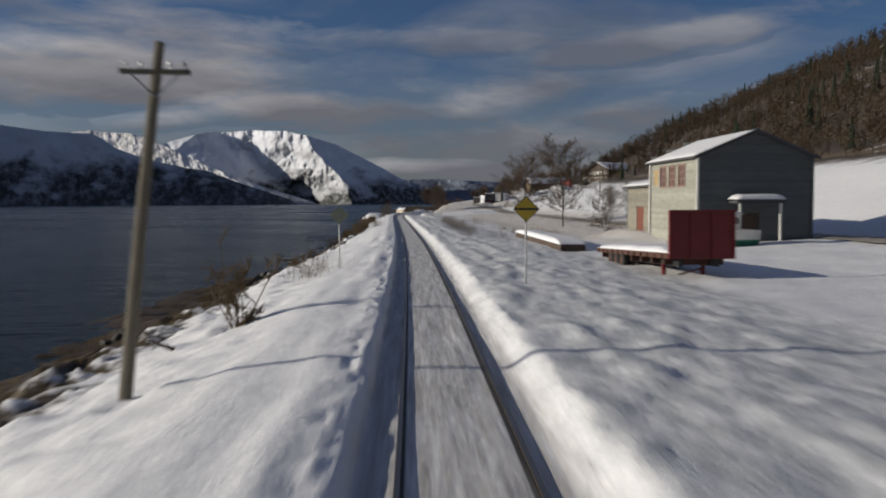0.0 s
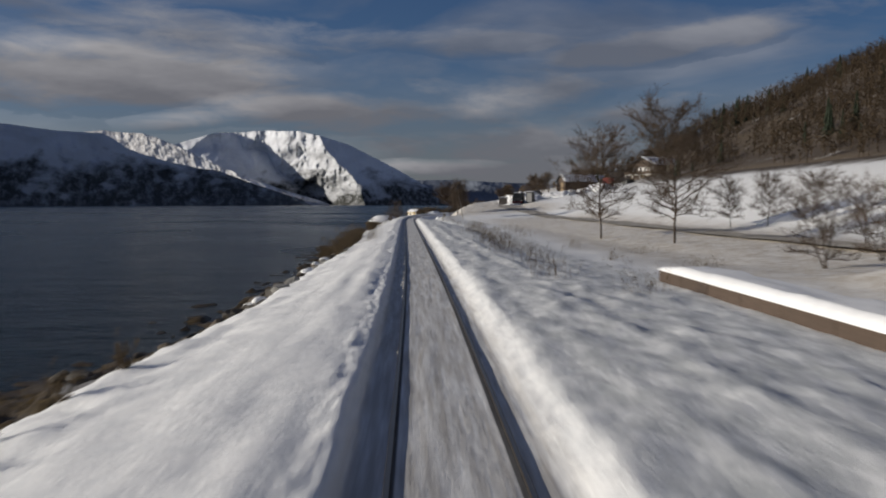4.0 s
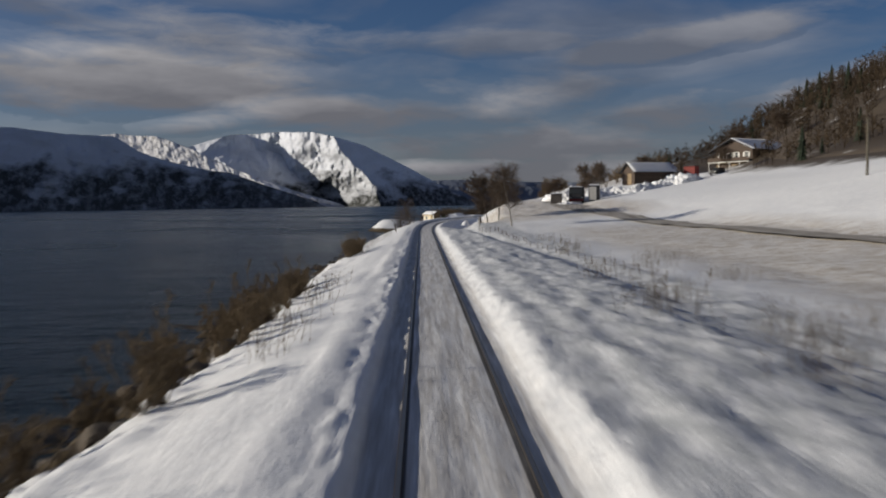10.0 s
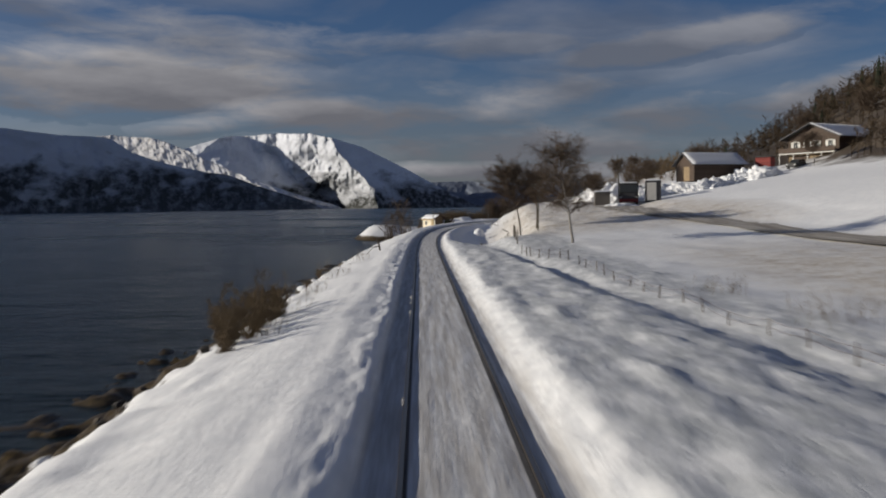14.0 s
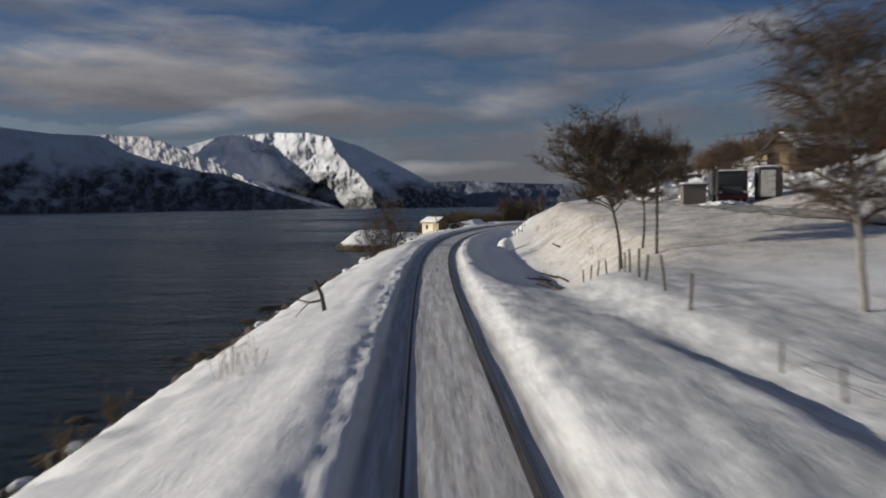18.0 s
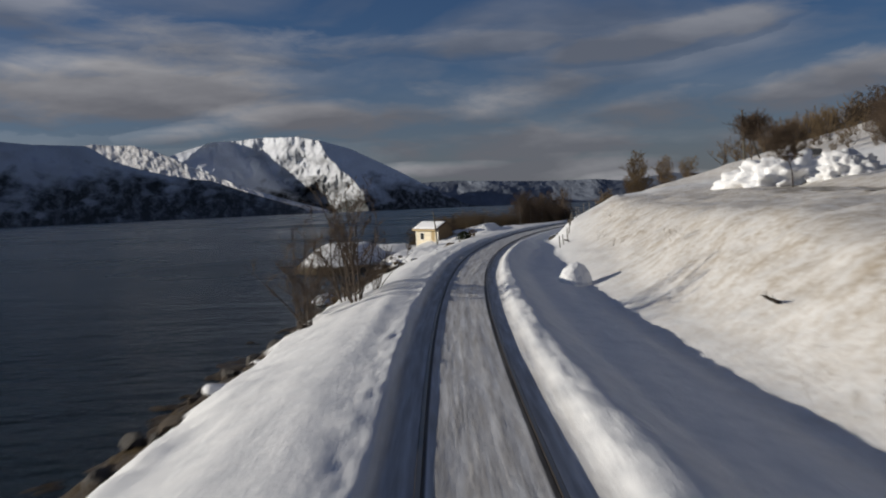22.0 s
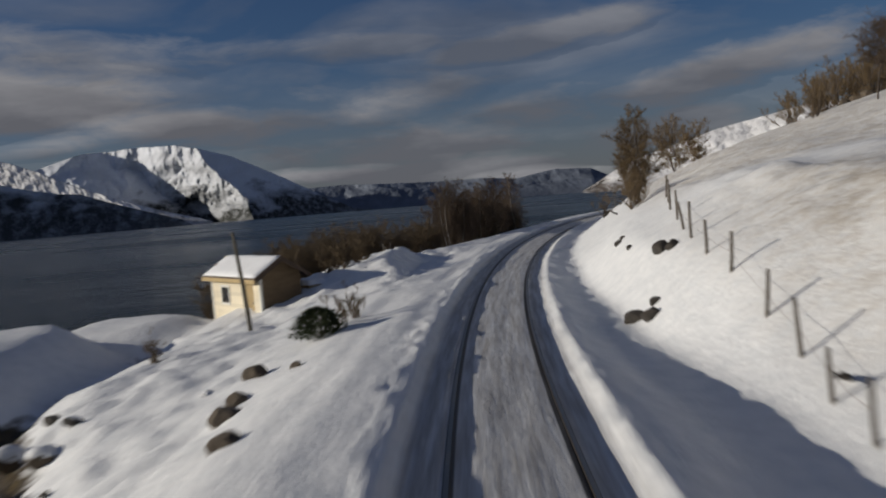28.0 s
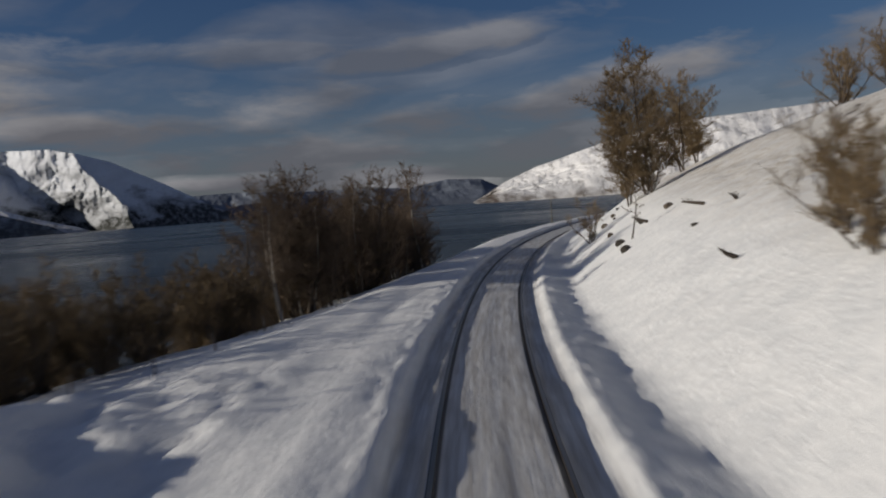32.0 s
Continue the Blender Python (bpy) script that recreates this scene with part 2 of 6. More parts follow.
def make_ground():
    m, t, b = material("snow_ground", (0.8, 0.81, 0.83), 0.62, 0, 0.3)
    uv = node(t, "ShaderNodeUVMap", uv_map="track").outputs["UV"]
    sx = node(t, "ShaderNodeSeparateXYZ", {"Vector": uv})
    s_, d_ = sx.outputs["X"], sx.outputs["Y"]
    pos = node(t, "ShaderNodeNewGeometry").outputs["Position"]
    z_ = node(t, "ShaderNodeSeparateXYZ", {"Vector": pos}).outputs["Z"]
    big, mid, fine = noise_tex(t, 0.35, 5, pos), noise_tex(t, 2.2, 5, pos), noise_tex(t, 14, 4, pos)
    col = ramp(t, mid, [(0.3, (0.77, 0.785, 0.8)), (0.6, (0.87, 0.875, 0.88))])
    # grey, oily snow between and beside the rails, drawn out along the line
    along = node(t, "ShaderNodeMapping", {"Vector": uv, "Scale": (0.25, 5.0, 1)}).outputs["Vector"]
    streak = noise_tex(t, 1.6, 6, along, 0.6)
    dirt = math_node(t, "MULTIPLY", band(t, d_, -1.05, 1.05, 0.4), ramp(t, streak, [(0.32, (0.12, 0.12, 0.12)), (0.66, (0.95, 0.95, 0.95))]))
    col = mixc(t, dirt, col, (0.43, 0.405, 0.375))
    # grime thrown off by the wheels on the outer side of each rail, the ploughed edge's shade put into the wider left
    # strip, and two oily tracks inside them
    grime_shade = math_node(t, "ADD", math_node(t, "MULTIPLY", band(t, d_, -1.2, -0.83, 0.1), 0.45), math_node(t, "MULTIPLY", math_node(t, "ADD", band(t, d_, -0.6, -0.5, 0.06), band(t, d_, 0.83, 0.95, 0.05)), 0.28))
    col = mixc(t, math_node(t, "MULTIPLY", grime_shade, ramp(t, streak, [(0.3, (0.5, 0.5, 0.5)), (0.6, (1, 1, 1))])), col, (0.3, 0.29, 0.275))
    # near-black bands at the rails' inner edges paint in groove shade and dirt
    groove_shade = math_node(t, "MULTIPLY", math_node(t, "ADD", band(t, d_, 0.66, 0.74, 0.025), band(t, d_, -0.75, -0.69, 0.025)), 0.9)
    col = mixc(t, groove_shade, col, (0.04, 0.036, 0.033))
    # trodden, icy grey snow beside the line
    icy = math_node(t, "MULTIPLY", math_node(t, "MULTIPLY", band(t, d_, 2.2, 8.5, 0.8), band(t, s_, -100, 204, 8)), ramp(t, noise_tex(t, 1.1, 7, node(t, "ShaderNodeMapping", {"Vector": uv, "Scale": (0.7, 2.2, 1), "Rotation": (0, 0, -0.35)}).outputs["Vector"], 0.65), [(0.38, (0.1, 0.1, 0.1)), (0.6, (0.85, 0.85, 0.85))]))
    col = mixc(t, icy, col, (0.47, 0.49, 0.5))
    # grit thrown from the road over the bank below it
    grit = ramp(t, mixc(t, 0.5, noise_tex(t, 1.1, 8, pos, 0.7), noise_tex(t, 4.5, 8, pos, 0.72)), [(0.44, (0, 0, 0)), (0.6, (1, 1, 1))])
    zone = math_node(t, "MULTIPLY", band(t, d_, 13.5, 25, 3.5), band(t, s_, 70, 168, 18))
    zone2 = math_node(t, "MULTIPLY", band(t, d_, 8.5, 25, 4), band(t, s_, 205, 285, 12))
    zone3 = math_node(t, "MULTIPLY", math_node(t, "MULTIPLY", band(t, d_, 8.5, 40, 3), band(t, s_, 306, 420, 10)), 0.75)
    zones = math_node(t, "MAXIMUM", math_node(t, "MAXIMUM", zone, zone2), zone3)
    col = mixc(t, math_node(t, "MULTIPLY", math_node(t, "MULTIPLY", zones, grit), 0.95), col, (0.35, 0.29, 0.22))
    col = mixc(t, math_node(t, "MULTIPLY", zones, 0.3), col, (0.55, 0.48, 0.38))
    # bare shore: stones, kelp and turf where the snow has been washed away
    lower = math_node(t, "MULTIPLY", band(t, s_, 280, 620, 8), 0.75)
    shore_edge = math_node(t, "ADD", math_node(t, "ADD", z_, lower), math_node(t, "MULTIPLY", math_node(t, "SUBTRACT", mid, 0.5), 0.9))
    leftside = node(t, "ShaderNodeMapRange", {"Value": d_, "From Min": -4.0, "From Max": -3.5, "To Min": 1.0, "To Max": 0.0}).outputs["Result"]
    bare = node(t, "ShaderNodeMapRange", {"Value": shore_edge, "From Min": -1.45, "From Max": -1.2, "To Min": 1.0, "To Max": 0.0}).outputs["Result"]
    bare = math_node(t, "MULTIPLY", bare, leftside)
    kelp = ramp(t, noise_tex(t, 5, 8, pos, 0.7), [(0.32, (0.012, 0.008, 0.005)), (0.52, (0.06, 0.042, 0.018)), (0.72, (0.15, 0.11, 0.05))])
    col = mixc(t, bare, col, kelp)
    # leaf litter and heather under the woods up the hill
    up = node(t, "ShaderNodeMapRange", {"Value": math_node(t, "ADD", math_node(t, "ADD", d_, math_node(t, "MULTIPLY", band(t, s_, 300, 620, 10), 14)), math_node(t, "MULTIPLY", big, 16)), "From Min": 59, "From Max": 64}).outputs["Result"]
    litter = math_node(t, "MULTIPLY", up, ramp(t, noise_tex(t, 0.16, 8, pos, 0.65), [(0.24, (0, 0, 0)), (0.38, (1, 1, 1))]))
    col = mixc(t, math_node(t, "MULTIPLY", litter, 0.97), col, (0.056, 0.038, 0.02))
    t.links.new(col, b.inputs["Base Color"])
    t.links.new(node(t, "ShaderNodeMapRange", {"Value": bare, "To Min": 0.62, "To Max": 0.45}).outputs["Result"], b.inputs["Roughness"])
    crust = noise_tex(t, 6.5, 6, pos, 0.62)
    h = math_node(t, "ADD", math_node(t, "MULTIPLY", mid, 0.5), math_node(t, "ADD", math_node(t, "MULTIPLY", crust, 0.8), math_node(t, "MULTIPLY", fine, 0.14)))
    h = math_node(t, "ADD", h, math_node(t, "MULTIPLY", math_node(t, "MULTIPLY", streak, band(t, d_, -1.3, 1.6, 0.8)), 0.25))
    bump(t, b, h, 0.4, 0.1)
    return m


def make_water():
    m, t, b = material("fjord_water", (0.008, 0.015, 0.015), 0.12, 0, 0.28)
    pos = node(t, "ShaderNodeNewGeometry").outputs["Position"]
    v = node(t, "ShaderNodeMapping", {"Vector": pos, "Scale": (0.45, 1.0, 1), "Rotation": (0, 0, 0.25)}).outputs["Vector"]
    w1, w2, w3 = noise_tex(t, 0.28, 3, v), noise_tex(t, 1.7, 4, v), noise_tex(t, 0.012, 4, pos)
    h = math_node(t, "ADD", w1, math_node(t, "MULTIPLY", w2, 0.35))
    b.inputs["IOR"].default_value = 1.33
    bump(t, b, h, 1.0, 0.8)
    t.links.new(ramp(t, w3, [(0.35, (0.16, 0.16, 0.16)), (0.65, (0.32, 0.32, 0.32))]), b.inputs["Roughness"])
    return m


def make_mountain(name, woods, dark, snow=(0.72, 0.74, 0.78), speckle=0.5, fleck_size=1.9):
    """Snow above, woods with clearings below the given share of the height."""
    m, t, b = material(name, snow, 0.7, 0, 0.2)
    pos = node(t, "ShaderNodeNewGeometry").outputs["Position"]
    uv = node(t, "ShaderNodeUVMap", uv_map="track").outputs["UV"]
    frac = node(t, "ShaderNodeSeparateXYZ", {"Vector": uv}).outputs["Y"]
    slope = node(t, "ShaderNodeMapping", {"Vector": uv, "Scale": (0.55, 4.5, 1), "Rotation": (0, 0, 0.12)}).outputs["Vector"]
    fleck = node(t, "ShaderNodeMapping", {"Vector": uv, "Scale": (1.0, 4.5, 1)}).outputs["Vector"]
    n1, n2, n3 = noise_tex(t, 0.75, 8, slope, 0.62, 0.3), noise_tex(t, fleck_size, 8, fleck, 0.7), noise_tex(t, 0.9, 5, slope)
    zz = math_node(t, "ADD", frac, math_node(t, "MULTIPLY", math_node(t, "SUBTRACT", n1, 0.5), 1.3))
    wood = node(t, "ShaderNodeMapRange", {"Value": zz, "From Min": woods - 0.12, "From Max": woods + 0.12, "To Min": 1.0, "To Max": 0.0}).outputs["Result"]
    wood = math_node(t, "MULTIPLY", wood, ramp(t, n2, [(0.34, (0.62, 0.62, 0.62)), (0.54, (1, 1, 1))]))
    wood = math_node(t, "MULTIPLY", wood, ramp(t, n3, [(0.56, (1, 1, 1)), (0.66, (0.45, 0.45, 0.45))]))
    rock = ramp(t, n2, [(0.62 - 0.14 * speckle, (0, 0, 0)), (0.69 - 0.14 * speckle, (speckle, speckle, speckle))])
    scrub = ramp(t, n1, [(0.4, (0, 0, 0)), (0.62, (0.45, 0.45, 0.45))])
    col = mixc(t, scrub, snow, tuple(c * 0.62 for c in snow))
    col = mixc(t, rock, col, (0.16, 0.155, 0.16))
    col = mixc(t, wood, col, dark)
    t.links.new(col, b.inputs["Base Color"])
    bump(t, b, math_node(t, "ADD", n1, math_node(t, "MULTIPLY", n2, 0.3)), 0.35, 25)
    return m


SNOW = plain("snow", (0.83, 0.84, 0.86), 0.6, 0, 3.0, 0.1, 0.35, dist=0.04)
GROUND, WATER = make_ground(), make_water()
STEEL = plain("rail_steel", (0.045, 0.036, 0.03), 0.6, 0.4, 5, 0.4)
RAILTOP = plain("rail_head_steel", (0.2, 0.19, 0.18), 0.38, 0.9, 8, 0.2, 0.05)
PINE = plain("weathered_pole_wood", (0.13, 0.115, 0.085), 0.85, 0, 4, 0.45, 0.5, (6, 6, 0.6))
GREYWOOD = plain("grey_fence_wood", (0.16, 0.14, 0.12), 0.9, 0, 5, 0.4, 0.5, (5, 5, 0.7))
ZINC = plain("galvanised_steel", (0.3, 0.31, 0.32), 0.45, 0.8, 6, 0.25)
YELLOW = plain("yellow_sign_paint", (0.62, 0.42, 0.03), 0.5, 0, 5, 0.25)
BLACK = plain("black_paint", (0.02, 0.02, 0.02), 0.55, 0, 5, 0.3)
PALE = plain("pale_sign_back", (0.42, 0.44, 0.43), 0.5, 0.3, 5, 0.2)
SIGNBACK = plain("dull_olive_sign_back", (0.24, 0.25, 0.18), 0.5, 0.2, 5, 0.25)
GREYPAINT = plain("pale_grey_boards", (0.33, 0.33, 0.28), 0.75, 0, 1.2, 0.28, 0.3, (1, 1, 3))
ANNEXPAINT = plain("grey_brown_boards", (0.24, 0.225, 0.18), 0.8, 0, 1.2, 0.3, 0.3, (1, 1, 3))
# darker copy of the depot boards, shade put into its colour
SHADEDPAINT = plain("shaded_grey_boards", (0.1, 0.11, 0.115), 0.75, 0, 1.2, 0.25, 0.3, (1, 1, 3))
TRIM = plain("white_trim", (0.7, 0.69, 0.64), 0.6, 0, 3, 0.15)
OCHRE = plain("ochre_boards", (0.45, 0.33, 0.16), 0.75, 0, 3, 0.3, 0.3)
FRAMEBROWN = plain("brown_window_frame", (0.26, 0.17, 0.13), 0.6, 0, 4, 0.25)
REDPAINT = plain("red_machine_paint", (0.19, 0.012, 0.012), 0.45, 0, 2, 0.35, 0.1)
RUST = plain("rusty_iron", (0.1, 0.045, 0.03), 0.8, 0.2, 6, 0.5, 0.4)
RUBBER = plain("tyre_rubber", (0.02, 0.02, 0.02), 0.85, 0, 6, 0.3)
REDDOOR = plain("red_brown_door", (0.2, 0.07, 0.045), 0.65, 0, 3, 0.3)
BROWNWALL = plain("dark_brown_timber", (0.075, 0.05, 0.035), 0.8, 0, 2, 0.35, 0.3, (1, 1, 5))
# tan of the hut gable, darkened to carry its shade
HUTSHADE = plain("shaded_tan_boards", (0.16, 0.11, 0.06), 0.8, 0, 2, 0.3, 0.3, (1, 1, 4))
TANWALL = plain("tan_timber", (0.26, 0.19, 0.11), 0.8, 0, 2, 0.3, 0.3, (1, 1, 4))
WHITEWALL = plain("white_painted_wall", (0.72, 0.7, 0.64), 0.7, 0, 2, 0.18, 0.2)
CREAM = plain("cream_painted_boards", (0.74, 0.66, 0.5), 0.7, 0, 2.5, 0.2, 0.25, (4, 4, 0.6))
SLATE = plain("dark_roofing", (0.06, 0.06, 0.065), 0.75, 0, 2, 0.3, 0.3)
BARK = plain("grey_brown_bark", (0.085, 0.065, 0.05), 0.9, 0, 5, 0.5, 0.6, (3, 3, 0.8))
BIRCHBARK = plain("birch_bark", (0.4, 0.37, 0.33), 0.85, 0, 5, 0.6, 0.4, (1.5, 1.5, 3))
WOODTWIG = plain("brown_wood_twigs", (0.064, 0.042, 0.022), 0.9, 0, 4, 0.4)
TWIG = plain("dark_twigs", (0.115, 0.08, 0.054), 0.9, 0, 4, 0.4)
WILLOW = plain("russet_twigs", (0.13, 0.09, 0.048), 0.9, 0, 4, 0.4)
NEEDLE = plain("spruce_needles", (0.02, 0.032, 0.016), 0.9, 0, 4, 0.45)
JUNIPER = plain("evergreen_bush", (0.035, 0.05, 0.015), 0.9, 0, 6, 0.5)
ROCK = plain("shore_rock", (0.115, 0.088, 0.062), 0.85, 0, 2.2, 0.55, 0.7, dist=0.06)
WETROCK = plain("wet_shore_rock", (0.05, 0.04, 0.03), 0.6, 0, 2.2, 0.6, 0.7, dist=0.06)
PALEROCK = plain("pale_shore_rock", (0.3, 0.29, 0.27), 0.8, 0, 2.2, 0.4, 0.6, dist=0.06)
STRAW = plain("dry_grass", (0.2, 0.15, 0.08), 0.9, 0, 5, 0.4)
GLASS, _gt, _gb = material("window_glass", (0.03, 0.035, 0.04), 0.06, 0, 0.8)
BLIND = plain("dusty_pane_over_mauve_blind", (0.2, 0.13, 0.12), 0.25, 0, 3, 0.3, 0.05)
GREENPAINT = plain("green_paint", (0.03, 0.2, 0.12), 0.5, 0, 3, 0.25)
REDWALL = plain("red_barn_paint", (0.28, 0.05, 0.04), 0.75, 0, 2, 0.3, 0.3, (1, 1, 4))
# left mountainside: its shade is put into the darker, bluer snow colour
MOUNTAIN = make_mountain("mountain_shaded_snow_and_forest", 0.5, (0.028, 0.034, 0.038), (0.52, 0.57, 0.65), 0.3)
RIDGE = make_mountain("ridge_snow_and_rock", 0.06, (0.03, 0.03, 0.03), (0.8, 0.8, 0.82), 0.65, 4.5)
PEAK = make_mountain("peak_snow_and_rock", 0.3, (0.018, 0.02, 0.018), (0.77, 0.8, 0.86), 0.16, 3.6)
# far hills: distance haze and shade put into the blue-grey snow and forest colours
FARHILL = make_mountain("far_hill_forest_in_haze", 0.3, (0.12, 0.14, 0.18), (0.25, 0.285, 0.35), 0.05)
HILLFAR = make_mountain("low_hill_snow_and_scrub", 0.12, (0.09, 0.07, 0.055), (0.78, 0.78, 0.8), 0.55)

# ---------------------------------------------------------------- the line of the track
DS = 0.5
SS = np.arange(-80, 620 + DS / 2, DS)
TH = np.cumsum(np.interp(SS, [180, 256, 1000], [0, 1 / 292, 1 / 292])) * DS + np.clip(86 - SS, 0, 90) * 3.1e-4
CX, CY = np.cumsum(np.sin(TH)) * DS, np.cumsum(np.cos(TH)) * DS
_i = int(np.argmin(abs(SS - 140)))
CX, CY = CX - CX[_i] - 0.09, CY - CY[_i] + 140
WATER_Z = -2.8


def at_track(s, d):
    """World x and y of the place d metres to the right of the centre line at s metres along it."""
    x, y, th = np.interp(s, SS, CX), np.interp(s, SS, CY), np.interp(s, SS, TH)
    return x + np.cos(th) * d, y - np.sin(th) * d


def track_of(x, y):
    i = int(np.argmin((CX - x) ** 2 + (CY - y) ** 2))
    return float(SS[i]), float(math.cos(TH[i]) * (x - CX[i]) - math.sin(TH[i]) * (y - CY[i]))


def cant(s):
    return np.interp(s, [190, 255, 1000], [0.0, 0.072, 0.072])


def lattice(x, y, seed):
    """Smooth value noise from -1 to 1."""
    x, y = np.asarray(x, float), np.asarray(y, float)
    xi, yi = np.floor(x).astype(np.int64), np.floor(y).astype(np.int64)
    fx, fy = x - xi, y - yi
    fx, fy = fx * fx * (3 - 2 * fx), fy * fy * (3 - 2 * fy)

    def h(a, b):
        n = (a * 374761393 + b * 668265263 + seed * 974711) & 0x7FFFFFFF
        n = ((n ^ (n >> 13)) * 1274126177) & 0x7FFFFFFF
        return ((n ^ (n >> 16)) & 0xFFFF) / 32767.5 - 1

    return (h(xi, yi) * (1 - fx) + h(xi + 1, yi) * fx) * (1 - fy) + (h(xi, yi + 1) * (1 - fx) + h(xi + 1, yi + 1) * fx) * fy


def rough(x, y, seed, octaves=4, gain=0.5):
    total, amp = 0, 1
    for o in range(octaves):
        total, amp = total + amp * lattice(np.asarray(x) * 2**o, np.asarray(y) * 2**o, seed + o), amp * gain
    return total


# cross sections of the ground: (d, z) pairs from the water to the hill, at stations along the line
RIGHT = {
    -80: ((.85, -.04), (1.14, -.02), (1.68, .29), (2.8, .28), (5, .36), (8, .3), (12, .35), (16, .45), (24, .8), (28.5, .9), (31, 1.6), (60, 9)),
    62: ((.85, -.04), (1.14, -.02), (1.68, .29), (2.8, .28), (5, .34), (8, .3), (12, .35), (16, .5), (24, .8), (28.5, .9), (31, 1.6), (60, 9.5)),
    86: ((.85, -.04), (1.14, -.02), (1.68, .29), (2.8, .3), (4.5, .3), (6, .1), (9, 0), (15, 0), (22, .6), (27, .95), (29, 1.3), (60, 10)),
    135: ((.85, -.04), (1.14, -.02), (1.68, .29), (2.8, .32), (5.9, .3), (6.9, .02), (7.8, .16), (14, .15), (21, .85), (25, 1.0), (27, 1.5), (60, 10.5)),
    180: ((.85, -.04), (1.14, -.02), (1.68, .29), (2.8, .34), (4.1, .4), (4.9, .14), (5.7, .42), (10, .45), (20.5, 1.0), (24.5, 1.1), (26, 1.5), (60, 10.5)),
    197: ((.85, -.05), (1.14, -.03), (1.68, .27), (2.4, .3), (3.3, .2), (4.3, .15), (5.6, .75), (9, .85), (20, 1.5), (24, 1.6), (26, 2.0), (60, 9.6)),
    212: ((.85, -.06), (1.1, -.06), (1.6, .1), (2.0, .1), (3.1, -.5), (5.9, -1.1), (7.2, -.6), (9.8, 1.5), (18, 2.2), (22.5, 2.3), (24.5, 2.7), (60, 8.8)),
    240: ((.85, -.08), (1.1, -.08), (1.5, .06), (1.85, .05), (3.0, -.58), (5.4, -1.0), (6.9, -.5), (10.7, 2.25), (18.5, 2.8), (23.5, 2.7), (25, 3.2), (60, 8.8)),
    260: ((.85, -.08), (1.1, -.08), (1.4, .02), (1.62, .0), (2.9, -.62), (4.9, -.88), (7.7, .15), (11.2, 2.3), (18.2, 3.0), (23, 2.9), (24.8, 3.4), (60, 9)),
    276: ((.85, -.08), (1.1, -.08), (1.4, .01), (1.6, -.01), (2.7, -.5), (4.2, -.66), (6.0, .08), (9.9, 2.6), (17.8, 3.3), (22.5, 3.2), (24.5, 3.8), (60, 9.3)),
    285: ((.85, -.08), (1.1, -.08), (1.4, -.03), (1.6, -.05), (2.4, -.36), (3.3, -.4), (5.1, 1.2), (9.2, 3.1), (17.5, 3.6), (22, 3.5), (24, 4.1), (60, 9.6)),
    297: ((.85, -.08), (1.1, -.08), (1.4, -.04), (1.6, -.06), (2.2, -.24), (2.9, -.38), (4.3, 1.12), (8.2, 3.1), (15.5, 4.0), (20, 4.4), (23.5, 5.3), (60, 11.5)),
    312: ((.85, -.08), (1.1, -.08), (1.42, -.03), (1.6, -.05), (2.1, -.18), (2.65, -.26), (5.6, 1.6), (7.4, 2.5), (13, 4.4), (18, 5.4), (23, 6.7), (60, 14)),
    345: ((.85, -.08), (1.0, -.09), (1.5, .2), (1.8, .15), (2.2, 0), (2.6, .05), (3.2, .5), (6.3, 2.6), (12, 5.0), (18, 6.8), (24, 8.5), (60, 18)),
    620: ((.85, -.08), (1.0, -.09), (1.5, .2), (1.8, .15), (2.2, 0), (2.6, .05), (3.2, .5), (6.3, 2.8), (12, 5.5), (18, 8), (24, 10.5), (60, 22)),
}
